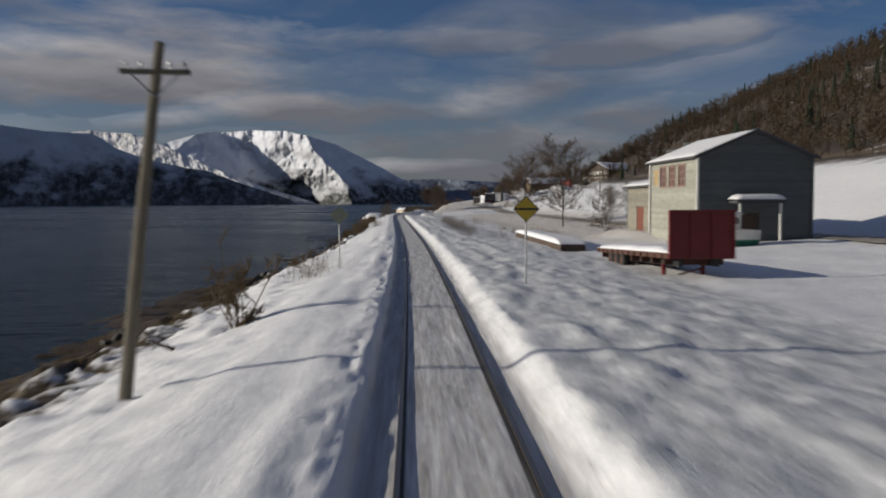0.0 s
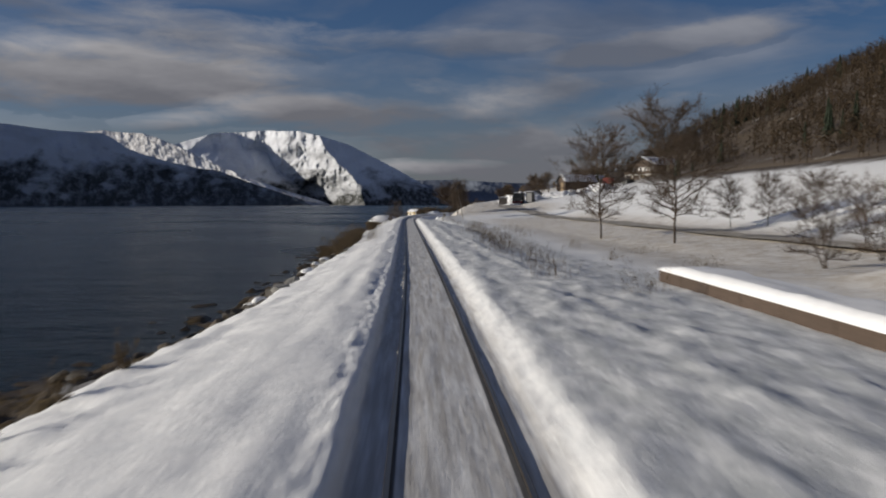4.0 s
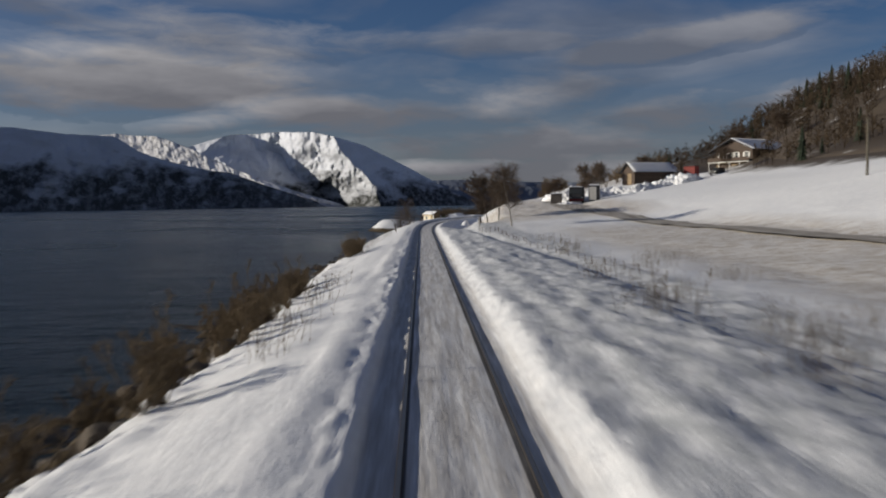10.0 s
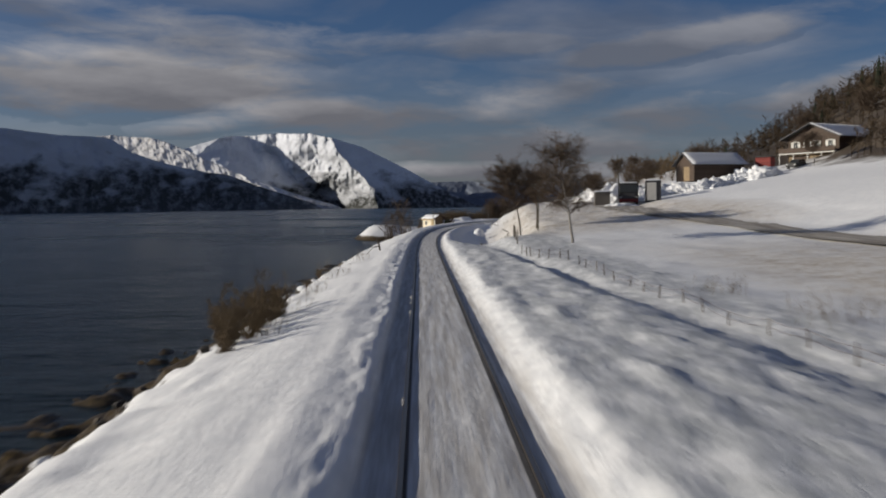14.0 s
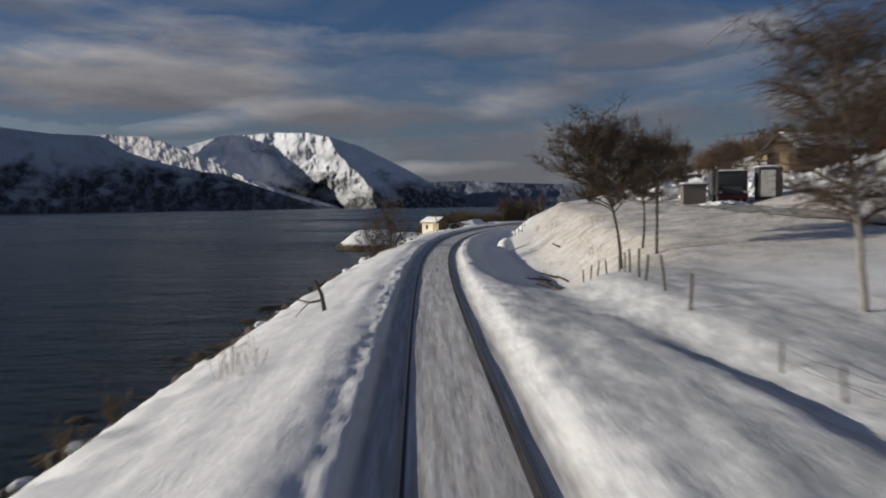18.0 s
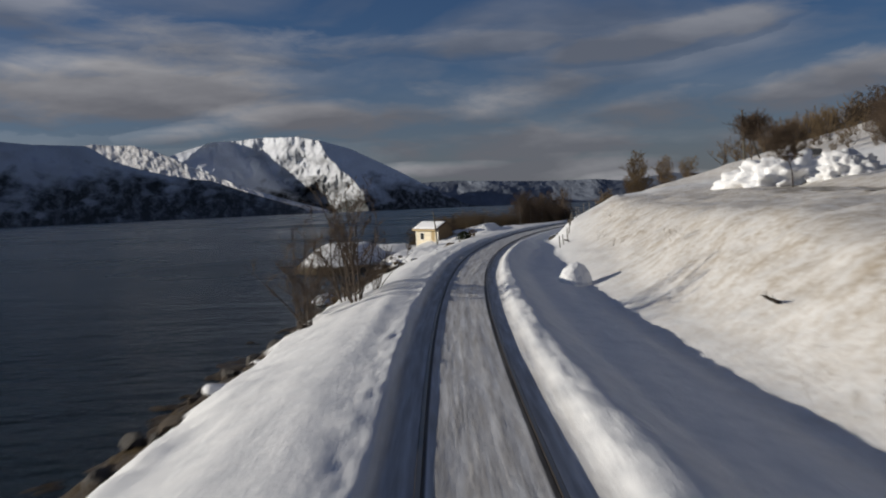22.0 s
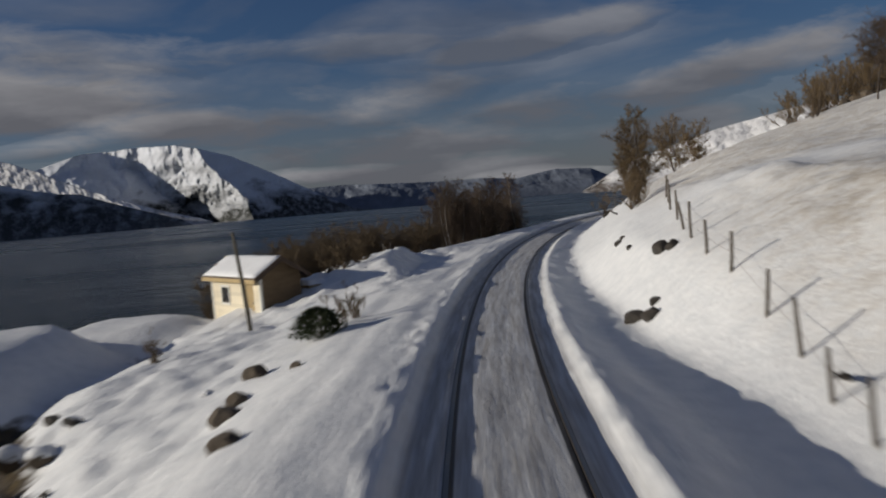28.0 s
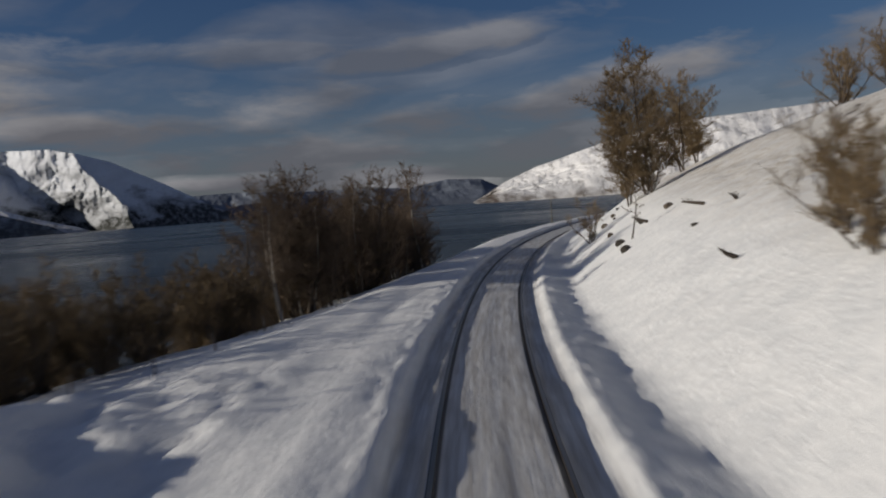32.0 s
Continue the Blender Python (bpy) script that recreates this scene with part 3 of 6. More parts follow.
LEFT = {
    -80: ((-45, -6), (-12.5, -2.8), (-9.6, -1.75), (-6.4, -.95), (-3.6, -.04), (-2.3, .15), (-1.36, .14), (-1.24, -.06), (-.85, -.04)),
    30: ((-45, -6), (-13.2, -2.8), (-9.8, -1.7), (-7.0, -.95), (-3.8, -.04), (-2.3, .15), (-1.36, .14), (-1.24, -.06), (-.85, -.04)),
    46: ((-45, -6), (-15.5, -2.8), (-10.5, -2.3), (-7.8, -.95), (-3.6, -.04), (-2.3, .15), (-1.36, .14), (-1.24, -.06), (-.85, -.04)),
    56: ((-45, -6), (-15.0, -2.8), (-10.0, -2.3), (-7.4, -.9), (-3.6, -.04), (-2.3, .15), (-1.36, .14), (-1.24, -.06), (-.85, -.04)),
    75: ((-45, -6), (-9.6, -2.8), (-7.2, -1.6), (-6.2, -.8), (-3.4, -.04), (-2.3, .15), (-1.36, .14), (-1.24, -.06), (-.85, -.04)),
    122: ((-45, -6), (-9.0, -2.8), (-6.6, -1.6), (-5.4, -.7), (-3.2, -.01), (-2.3, .15), (-1.36, .14), (-1.24, -.06), (-.85, -.04)),
    145: ((-45, -6), (-9.6, -2.8), (-7.0, -1.6), (-6.1, -.75), (-3.4, -.04), (-2.3, .15), (-1.36, .14), (-1.24, -.06), (-.85, -.04)),
    187: ((-45, -6), (-8.3, -2.8), (-6.75, -1.5), (-5.6, -.7), (-3.1, .01), (-2.3, .16), (-1.36, .15), (-1.24, -.06), (-.85, -.04)),
    215: ((-45, -6), (-8.4, -2.8), (-6.1, -1.5), (-5.2, -.7), (-3.1, .01), (-2.3, .2), (-1.34, .19), (-1.2, -.04), (-.85, -.02)),
    256: ((-45, -6), (-8.6, -2.8), (-6.5, -1.5), (-5.1, -.7), (-3.3, .08), (-2.5, .26), (-1.44, .27), (-1.28, .0), (-.85, .02)),
    277: ((-45, -6), (-10.2, -2.8), (-7.5, -1.5), (-5.4, -.75), (-3.5, .06), (-2.5, .26), (-1.44, .27), (-1.28, .0), (-.85, .02)),
    288: ((-45, -6), (-14.0, -2.8), (-12.0, -1.3), (-7.0, -.75), (-4.0, .08), (-2.5, .25), (-1.44, .26), (-1.28, .0), (-.85, .02)),
    300: ((-45, -6), (-15.0, -2.8), (-12.0, -1.2), (-9.8, -.65), (-4.5, .25), (-2.5, .24), (-1.44, .26), (-1.28, .0), (-.85, .02)),
    315: ((-45, -6), (-15.0, -2.8), (-12.8, -1.5), (-11.0, -.6), (-5.0, .3), (-2.5, .24), (-1.44, .26), (-1.28, .0), (-.85, .02)),
    330: ((-45, -6), (-12.0, -2.8), (-9.0, -1.5), (-6.8, -.6), (-4.0, .2), (-2.5, .24), (-1.44, .26), (-1.28, .0), (-.85, .02)),
    346: ((-45, -6), (-9.5, -2.8), (-6.6, -1.5), (-5.0, -.6), (-3.4, .2), (-2.5, .24), (-1.44, .26), (-1.28, .0), (-.85, .02)),
    620: ((-45, -6), (-9.5, -2.8), (-6.6, -1.5), (-5.0, -.6), (-3.4, .2), (-2.5, .24), (-1.44, .26), (-1.28, .0), (-.85, .02)),
}


def section(table, s):
    keys = sorted(table)
    j = min(max(int(np.searchsorted(keys, s)) - 1, 0), len(keys) - 2)
    k = min(max((s - keys[j]) / (keys[j + 1] - keys[j]), 0), 1)
    k = k * k * (3 - 2 * k)
    a, b = np.array(table[keys[j]]), np.array(table[keys[j + 1]])
    return a + (b - a) * k


def hill(x, y):
    """Height of the hillside and the wooded ridge to the east of the line."""
    z = np.interp(x, [0, 60, 75, 110, 150, 230, 340, 460], [-4, 9.4, 14.5, 33, 51, 78, 104, 106])
    along = np.interp(y, [-200, 150, 300, 335, 360, 390, 430, 560, 760, 1100], [1.05, 1.0, 0.97, 0.95, 0.88, 0.72, 0.5, 0.3, 0.2, 0.12])
    return z * along + 2.2 * np.clip((np.asarray(x) - 62) / 30, 0, 1) * rough(x / 38, y / 38, 5, 4)


def base_row(s, d, detail=True):
    """Ground heights of one cross row at the offsets d."""
    L, R = section(LEFT, s), section(RIGHT, s)
    k = np.concatenate([L, [[-0.7, -0.03], [0.7, -0.03]], R])
    w = float(rough(s / 5.0, 3.3, 21, 3))
    k[8 - 2:8, 0] += 0.06 * w + 0.01 * float(rough(s / 0.7, 1.7, 23, 3))                           # the ploughed edge wanders a little
    z = np.interp(d, k[:, 0], k[:, 1])
    z2 = 0.5 * np.interp(d - 0.12 * np.clip(abs(d) / 2, 0.15, 6), k[:, 0], k[:, 1]) + 0.5 * np.interp(d + 0.12 * np.clip(abs(d) / 2, 0.15, 6), k[:, 0], k[:, 1])
    z = 0.4 * z + 0.6 * z2
    c = float(cant(s))
    z = z - c * np.clip(d, -1.5, 1.5) * np.clip((1.48 - abs(d)) / 0.22, 0, 1)
    return z


def ground_rows(s, d):
    """Heights for the whole (s, d) lattice, with drifts, plough ridges and lumps."""
    z = np.array([base_row(float(a), d) for a in s])
    S, D = np.meshgrid(s, d, indexing="ij")
    off = np.clip((abs(D) - 1.0) / 0.8, 0, 1)
    out = np.clip((abs(D) - 3) / 8, 0, 1)
    z += off * 0.03 * rough(S / 2.6, D / 1.1, 31, 4)
    z += off * np.clip((5.5 - abs(D)) / 3, 0, 1) * 0.035 * rough(S / 9.0, D / 0.55, 37, 3)
    z += 0.012 * (1 - off) * rough(S / 4.0, D / 0.16, 41, 3)
    brink = np.clip((D + 2.1) / 0.4, 0, 1) * np.clip((-1.22 - D) / 0.1, 0, 1)
    z += brink * 0.028 * rough(S / 0.55, D / 0.25, 44, 3, 0.6)
    berm = np.clip((D - 1.1) / 0.3, 0, 1) * np.clip((3.2 - D) / 0.8, 0, 1)
    z += berm * 0.035 * rough(S / 0.8, D / 0.5, 46, 3, 0.6)
    for d0, high, seed in ((2.95, 0.06, 101), (4.15, 0.05, 105)):
        wob = 0.35 * rough(S / 7.0, 0.4, seed, 3)
        z += np.interp(S, [185, 205], [1, 0]) * high * np.clip(0.7 + 0.8 * rough(S / 2.3, D / 3, seed + 2, 3), 0, 1.5) * np.exp(-((D - d0 - wob) / 0.3) ** 2)
    z += out * 0.07 * rough(S / 7.0, D / 7.0, 43, 4)
    lump = np.clip((D - 2.6) / 1.0, 0, 1) * np.clip((9.5 - D) / 3, 0, 1) * np.interp(S, [150, 205], [1, 0.25])
    z += lump * (0.055 * np.maximum(rough(S / 0.7 + D / 0.8, D / 0.42 - S / 5, 47, 3), -0.3) + 0.018 * np.maximum(rough(S / 3.4 + D / 1.5, D / 0.8 - S / 9, 49, 3), -0.1))
    shore = np.clip((-1.0 - z) / 0.5, 0, 1) * np.clip((17 + D) / 4, 0, 1) * (D < -3)
    z += shore * np.interp(S, [170, 200], [0.26, 0.15]) * rough(S / 1.1, D / 0.9, 53, 4, 0.62)
    edge = np.clip((-0.15 - z) / 0.5, 0, 1) * np.clip((z + 1.6) / 0.4, 0, 1) * (D < -3)
    z += edge * 0.1 * rough(S / 0.9, D / 0.7, 59, 3, 0.6)
    # rough, trodden and slipped snow on the bank below the road
    slip = np.clip((D - 6.5) / 2, 0, 1) * np.clip((26 - D) / 6, 0, 1) * np.clip((S - 205) / 10, 0, 1) * np.clip((350 - S) / 20, 0, 1)
    z += slip * (0.11 * rough(S / 2.2, D / 2.2, 73, 4, 0.6) + 0.05 * np.maximum(rough(S / 0.8, D / 0.9, 79, 2), 0))
    # the snow-covered knoll in the bay before the hut
    X, Y = at_track(S, D)
    r = np.hypot((X + 7.0) / 5.4, (Y - 294.5) / 8.4)
    knoll = np.clip(1 - r, 0, 1)
    z = np.maximum(z, -5 + np.where(knoll > 0, 2.1 + 2.5 * np.clip(knoll / 0.55, 0, 1) ** 0.7 + 0.15 * rough(X / 2.5, Y / 2.5, 61, 3), 0))
    saddle = np.clip(1 - np.hypot((X + 3.4) / 6.0, (Y - 301.5) / 4.6), 0, 1)
    z = np.maximum(z, -5 + np.where(saddle > 0, 2.1 + 1.95 * np.clip(saddle / 0.6, 0, 1) ** 0.7 + 0.12 * rough(X / 2.2, Y / 2.2, 63, 3), 0))
    z += 0.3 * np.exp(-((X - 0.6) / 2.4) ** 2 - ((Y - 300.6) / 2.4) ** 2)                    # snow against the hut
    z += 0.5 * np.exp(-((X - 15.8) / 1.6) ** 2) * np.clip((Y - 59) / 3, 0, 1) * np.clip((71 - Y) / 3, 0, 1)  # and the annex
    # the drift along the shore past the hut and the hollow behind it
    crest = np.clip((-D - 4.5 - 0.13 * (S - 305) + 0.45 * rough(S / 2.2, D / 2.2, 69, 3)) / 1.3, 0, 1)
    crest = crest * crest * (3 - 2 * crest) * np.clip((D + 12) / 4, 0, 1) * np.clip((S - 296) / 4, 0, 1) * np.clip((315 - S) / 5, 0, 1)
    z += (0.72 + 0.1 * rough(S / 1.6, D / 1.2, 67, 3)) * crest
    z -= 0.22 * np.exp(-((D + 4.3) / 1.2) ** 2) * np.clip((S - 299) / 3, 0, 1) * np.clip((311 - S) / 3, 0, 1)
    trod = np.clip((-3.0 - D) / 0.8, 0, 1) * np.clip((D + 11) / 3, 0, 1) * np.clip((S - 292) / 4, 0, 1) * np.clip((317 - S) / 3, 0, 1)
    z += trod * (0.1 * rough(S / 0.9, D / 0.7, 83, 4, 0.65) + 0.05 * rough(S / 3.0, D / 0.45, 87, 3, 0.6))
    far = np.clip((D - 40) / 18, 0, 1)
    far = far * far * (3 - 2 * far)
    z = z * (1 - far) + hill(X, Y) * far
    return X, Y, z


def grid_object(name, X, Y, Z, mat, uv=None):
    n, m = X.shape
    me = bpy.data.meshes.new(name)
    verts = np.stack([X, Y, Z], -1).reshape(-1, 3)
    i = np.arange((n - 1) * (m - 1))
    a = (i // (m - 1)) * m + i % (m - 1)
    quads = np.stack([a, a + 1, a + m + 1, a + m], 1)
    me.vertices.add(len(verts))
    me.vertices.foreach_set("co", verts.ravel())
    me.loops.add(quads.size)
    me.loops.foreach_set("vertex_index", quads.ravel().astype(np.int32))
    me.polygons.add(len(quads))
    me.polygons.foreach_set("loop_start", (np.arange(len(quads)) * 4).astype(np.int32))
    me.polygons.foreach_set("use_smooth", np.ones(len(quads), bool))
    me.update(calc_edges=True)
    if uv is not None:
        lay = me.uv_layers.new(name="track")
        lay.data.foreach_set("uv", uv.reshape(-1, 2)[quads.ravel()].astype(np.float32).ravel())
    me.validate()
    me.materials.append(mat)
    return new(name, me)


def spaced(*runs):
    """Offsets in runs of (from, to, step)."""
    return np.unique(np.round(np.concatenate([np.arange(a, b, c) for a, b, c in runs]), 3))


D_NEAR = spaced((-45, -20, 2.5), (-20, -11, 0.7), (-11, -4, 0.22), (-4, -1.8, 0.16), (-1.8, -0.6, 0.06), (-0.6, 0.6, 0.12), (0.6, 1.8, 0.06), (1.8, 10, 0.18), (10, 30, 0.5), (30, 58, 1.5), (58, 60.1, 2))
S_NEAR = spaced((-14, 352, 0.25), (352, 470, 1.6), (470, 601, 6))
GX, GY, GZ = ground_rows(S_NEAR, D_NEAR)
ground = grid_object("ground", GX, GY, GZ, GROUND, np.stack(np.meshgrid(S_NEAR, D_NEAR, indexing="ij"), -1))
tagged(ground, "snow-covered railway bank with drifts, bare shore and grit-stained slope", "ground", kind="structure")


def ground_z(x, y):
    """Height of the ground mesh at a place of the plan."""
    s, d = track_of(x, y)
    a, b = min(max(int(np.searchsorted(S_NEAR, s)), 1), len(S_NEAR) - 1), min(max(int(np.searchsorted(D_NEAR, d)), 1), len(D_NEAR) - 1)
    if d > 59:
        return float(hill(x, y))
    u, v = (s - S_NEAR[a - 1]) / (S_NEAR[a] - S_NEAR[a - 1]), (d - D_NEAR[b - 1]) / (D_NEAR[b] - D_NEAR[b - 1])
    u, v = min(max(u, 0), 1), min(max(v, 0), 1)
    return float((GZ[a - 1, b - 1] * (1 - v) + GZ[a - 1, b] * v) * (1 - u) + (GZ[a, b - 1] * (1 - v) + GZ[a, b] * v) * u)


# the hillside further up, and all that lies beyond
hx, hy = np.meshgrid(spaced((20, 160, 5), (160, 700, 25)), spaced((-300, 520, 6), (520, 1500, 30)), indexing="ij")
hz = hill(hx, hy)
hs = np.array([track_of(a, b) for a, b in zip(hx.ravel(), hy.ravel())]).reshape(*hx.shape, 2)
point = np.clip((hx - 45 - 15 - (hy - 345) * math.tan(math.radians(50)) + 30) / 40, 0, 1)
hz = np.where(hy > 320, hz * point - 7 * (1 - point), hz)
inside = (hs[..., 1] < 57) & (hs[..., 0] > -13) & (hs[..., 0] < 595)
hz = np.where(inside, np.minimum(hz, -6), hz)
hillside = grid_object("ground_hillside", hx, hy, hz, GROUND, np.stack([hs[..., 0], np.maximum(hs[..., 1], 61)], -1))
tagged(hillside, "steep snowy hillside with brown heather under leafless woods", "hillside", kind="structure")
bx, by = np.meshgrid(np.array([-46.0, -20, -11, -7, -3, -1, 0, 1, 3, 8, 30, 60]), np.linspace(-300, -12, 40), indexing="ij")
bz = np.interp(bx, [-46, -13, -8, -3.6, 0, 8, 30, 60], [-6, -2.8, -0.8, .1, -.05, .3, 1.2, 9])
backland = grid_object("ground_behind", bx - 2, by, bz, GROUND, np.stack([by, bx], -1))
tagged(backland, "snow-covered bank behind the start of the line", "ground", kind="structure")

wx, wy = np.meshgrid(np.array([-4800.0, -1500, -500, -150, -60, -30, 30, 100, 400, 1500, 4800]), np.array([-3000.0, -500, 0, 200, 400, 800, 1600, 3200, 4900]), indexing="ij")
water = grid_object("water", wx, wy, np.full_like(wx, WATER_Z), WATER)
tagged(water, "dark rippled fjord water under a cloudy sky", "water", kind="structure")


def massif(name, bearings, foot, depth, heights, mat, label, seed, relief, wander_deg=0.0, folds=()):
    """A range seen from the line: bearings in degrees clockwise from north, (bearing, metres) of its foot, (bearing, elevation) of its crest.
    folds: spurs and gullies, each the metres by which it lies back and its course as (share of the height, bearing)."""
    nb, nr = 520, 90
    bb, rr = np.meshgrid(np.linspace(*bearings, nb), np.linspace(0, 1, nr), indexing="ij")
    k = np.clip(rr / 0.72, 0, 1)
    stray = bb + wander_deg * rough(bb / 1.3, rr * 4.0, seed + 9, 5, 0.62) * np.clip(rr * 4, 0, 1)
    near = np.interp(stray, *zip(*foot))
    if folds:
        back = [f[0] for f in folds]
        for j in range(nr):
            course = [float(np.interp(k[0, j], *zip(*f[1]))) for f in folds]
            near[:, j] += np.interp(stray[:, j], course, back)
    prof = np.where(rr < 0.72, k**1.1, 1 - 0.55 * (np.clip(rr - 0.72, 0, 1) / 0.28) ** 1.3)
    R = near + depth * rr
    R = R + relief * 16 * np.clip(k * 3, 0, 1) * rough(bb / 0.55 + 2.0 * k, k * 1.6, seed + 4, 4, 0.6)
    crest = np.interp(bb, *zip(*heights))
    top = (near + depth * 0.72) * np.tan(np.radians(crest))
    a = np.radians(bb)
    X, Y = R * np.sin(a), 150 + R * np.cos(a)
    cut = relief * np.clip(k, 0, 1) * (1 - 0.96 * np.clip((rr - 0.42) / 0.26, 0, 1))
    frac = prof * (1 + cut * (0.9 - 2.2 * abs(rough(X / 300, Y / 300, seed, 5, 0.5))))
    Z = np.where(rr <= 0, -8, top * frac)
    uv = np.stack([bb, frac * crest / 4.8], -1)
    return tagged(grid_object(name, X, Y, Z - 2, mat, uv), label, "mountain", kind="structure")


# ---------------------------------------------------------------- mountains across the fjord
LEFT_CREST = [(-70, 4.2), (-45, 4.7), (-32, 5.1), (-24.9, 4.9), (-23.43, 4.74), (-21.92, 4.64), (-20.37, 4.6), (-19.3, 4.5), (-18.8, 4.25), (-17.85, 3.58), (-15.57, 2.84), (-13.4, 2.36), (-12.2, 2.22), (-10.48, 1.57), (-8.39, 0.88), (-6.62, 0.3), (-6.2, 0.05)]
RIDGE_CREST = [(-23.5, 4.2), (-20.4, 4.4), (-18.95, 4.56), (-18.15, 4.48), (-16.69, 4.45), (-15.87, 4.22), (-14.55, 3.68), (-12.54, 2.74), (-10.48, 1.86), (-8.38, 1.12), (-6.97, 0.68), (-5.54, 0.28), (-5.0, 0.05)]
PEAK_CREST = [(-18.97, 2.6), (-15.7, 3.5), (-14.21, 3.97), (-13.35, 4.22), (-12.15, 4.58), (-10.42, 4.66), (-8.67, 4.81), (-6.9, 4.78), (-5.47, 4.5), (-3.69, 3.96), (-2.25, 3.23), (-0.81, 2.49), (0.64, 1.68), (2.09, 0.85), (3.54, 0.25), (4.8, 0.1)]
PEAK_FOLDS = (
    (0, [(0, -20), (1, -20)]),
    (250, [(0, -9.5), (0.85, -14.6), (1, -14.2)]),
    (205, [(0, -9.0), (0.85, -14.0), (1, -12.4)]),
    (330, [(0, -5.55), (0.19, -6.07), (0.3, -6.53), (0.37, -7.13), (0.58, -8.53), (0.7, -9.35), (0.77, -10.3), (1, -11.2)]),
    (-150, [(0, -2.66), (0.19, -2.83), (0.37, -3.0), (0.55, -3.71), (0.72, -4.41), (0.82, -4.95), (1, -5.55)]),
    (330, [(0, 8), (1, 8)]),
)
RIDGE_FOLDS = (
    (900, [(0, -26), (1, -26)]),
    (520, [(0, -18.6), (1, -18.9)]),
    (40, [(0, -9.5), (1, -9.9)]),
    (-80, [(0, -5.0), (1, -5.0)]),
)
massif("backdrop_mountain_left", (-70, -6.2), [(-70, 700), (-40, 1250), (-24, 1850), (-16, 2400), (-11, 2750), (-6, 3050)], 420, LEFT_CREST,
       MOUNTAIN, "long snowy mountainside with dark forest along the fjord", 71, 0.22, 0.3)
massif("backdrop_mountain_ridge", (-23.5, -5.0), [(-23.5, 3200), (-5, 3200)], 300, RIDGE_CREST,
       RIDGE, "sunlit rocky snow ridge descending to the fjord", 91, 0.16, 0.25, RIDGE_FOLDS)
massif("backdrop_mountain_peak", (-20, 4.8), [(-20, 3950), (8, 3950)], 450, PEAK_CREST,
       PEAK, "rounded snow-covered mountain with bright snowfield", 73, 0.14, 0.3, PEAK_FOLDS)
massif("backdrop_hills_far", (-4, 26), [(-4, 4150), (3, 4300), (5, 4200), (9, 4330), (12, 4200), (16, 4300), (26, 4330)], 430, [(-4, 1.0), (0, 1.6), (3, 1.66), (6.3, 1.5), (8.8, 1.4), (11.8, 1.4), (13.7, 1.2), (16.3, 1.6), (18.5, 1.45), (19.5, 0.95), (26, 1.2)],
       FARHILL, "low snowy hills at the end of the fjord, haze in their blue-grey colour", 79, 0.25, 0.3)
massif("backdrop_hill_right", (17.6, 55), [(17.6, 2500), (19.2, 2300), (24, 2000), (32, 1700), (55, 1300)], 500, [(17.6, 0.1), (18.4, 0.5), (19.4, 1.1), (21.5, 2.0), (25.5, 3.1), (30, 3.95), (37, 4.2), (55, 4.8)],
       HILLFAR, "broad snowy hillside with bare scrub beyond the point", 83, 0.2, 0.4)

# ---------------------------------------------------------------- helpers for things


def part(name, bm, mat, parent=None, label="", smooth=False):
    me = bpy.data.meshes.new(name)
    bm.to_mesh(me)
    bm.free()
    if smooth:
        for p in me.polygons:
            p.use_smooth = True
    for m in mat if isinstance(mat, (list, tuple)) else [mat]:
        me.materials.append(m)
    ob = new(name, me)
    if parent is not None:
        ob.parent = parent
    if label:
        tagged(ob, label)
    return ob


def thing(name, m, label, category, group=""):
    ob = new(name)
    ob.matrix_basis = m
    ob.empty_display_size = 0.2
    return tagged(ob, label, category, group)


def box(bm, x0, x1, y0, y1, z0, z1, bevel=0.0, m=None):
    r = bmesh.ops.create_cube(bm, size=1)
    v = r["verts"]
    bmesh.ops.scale(bm, vec=(x1 - x0, y1 - y0, z1 - z0), verts=v)
    bmesh.ops.translate(bm, vec=((x0 + x1) / 2, (y0 + y1) / 2, (z0 + z1) / 2), verts=v)
    if bevel:
        e = list({e for a in v for e in a.link_edges})
        r = bmesh.ops.bevel(bm, geom=e, offset=bevel, segments=2, affect="EDGES", profile=0.6)
        v = list({a for f in r["faces"] for a in f.verts} | {a for a in v if a.is_valid})
    if m is not None:
        bmesh.ops.transform(bm, matrix=m, verts=v)
    return v


def boxed(x0, x1, y0, y1, z0, z1, bevel=0.01, m=None):
    bm = bmesh.new()
    box(bm, x0, x1, y0, y1, z0, z1, bevel, m)
    return bm


def tube(bm, points, radii, sides=6, cap=True):
    """A tapered tube along points."""
    rings = []
    for i, p in enumerate(points):
        p = Vector(p)
        a, b = Vector(points[max(i - 1, 0)]), Vector(points[min(i + 1, len(points) - 1)])
        t = (b - a).normalized()
        u = t.cross(Vector((0.31, 0.95, 0.07))).normalized()
        v = t.cross(u)
        rings.append([bm.verts.new(p + radii[i] * (math.cos(k) * u + math.sin(k) * v)) for k in (2 * math.pi * j / sides for j in range(sides))])
    for r, q in zip(rings, rings[1:]):
        for j in range(sides):
            bm.faces.new((r[j], r[(j + 1) % sides], q[(j + 1) % sides], q[j]))
    if cap and sides > 2:
        bm.faces.new(rings[0][::-1])
        bm.faces.new(rings[-1])


def rod(points, radii, sides=8):
    bm = bmesh.new()
    tube(bm, points, radii, sides)
    return bm


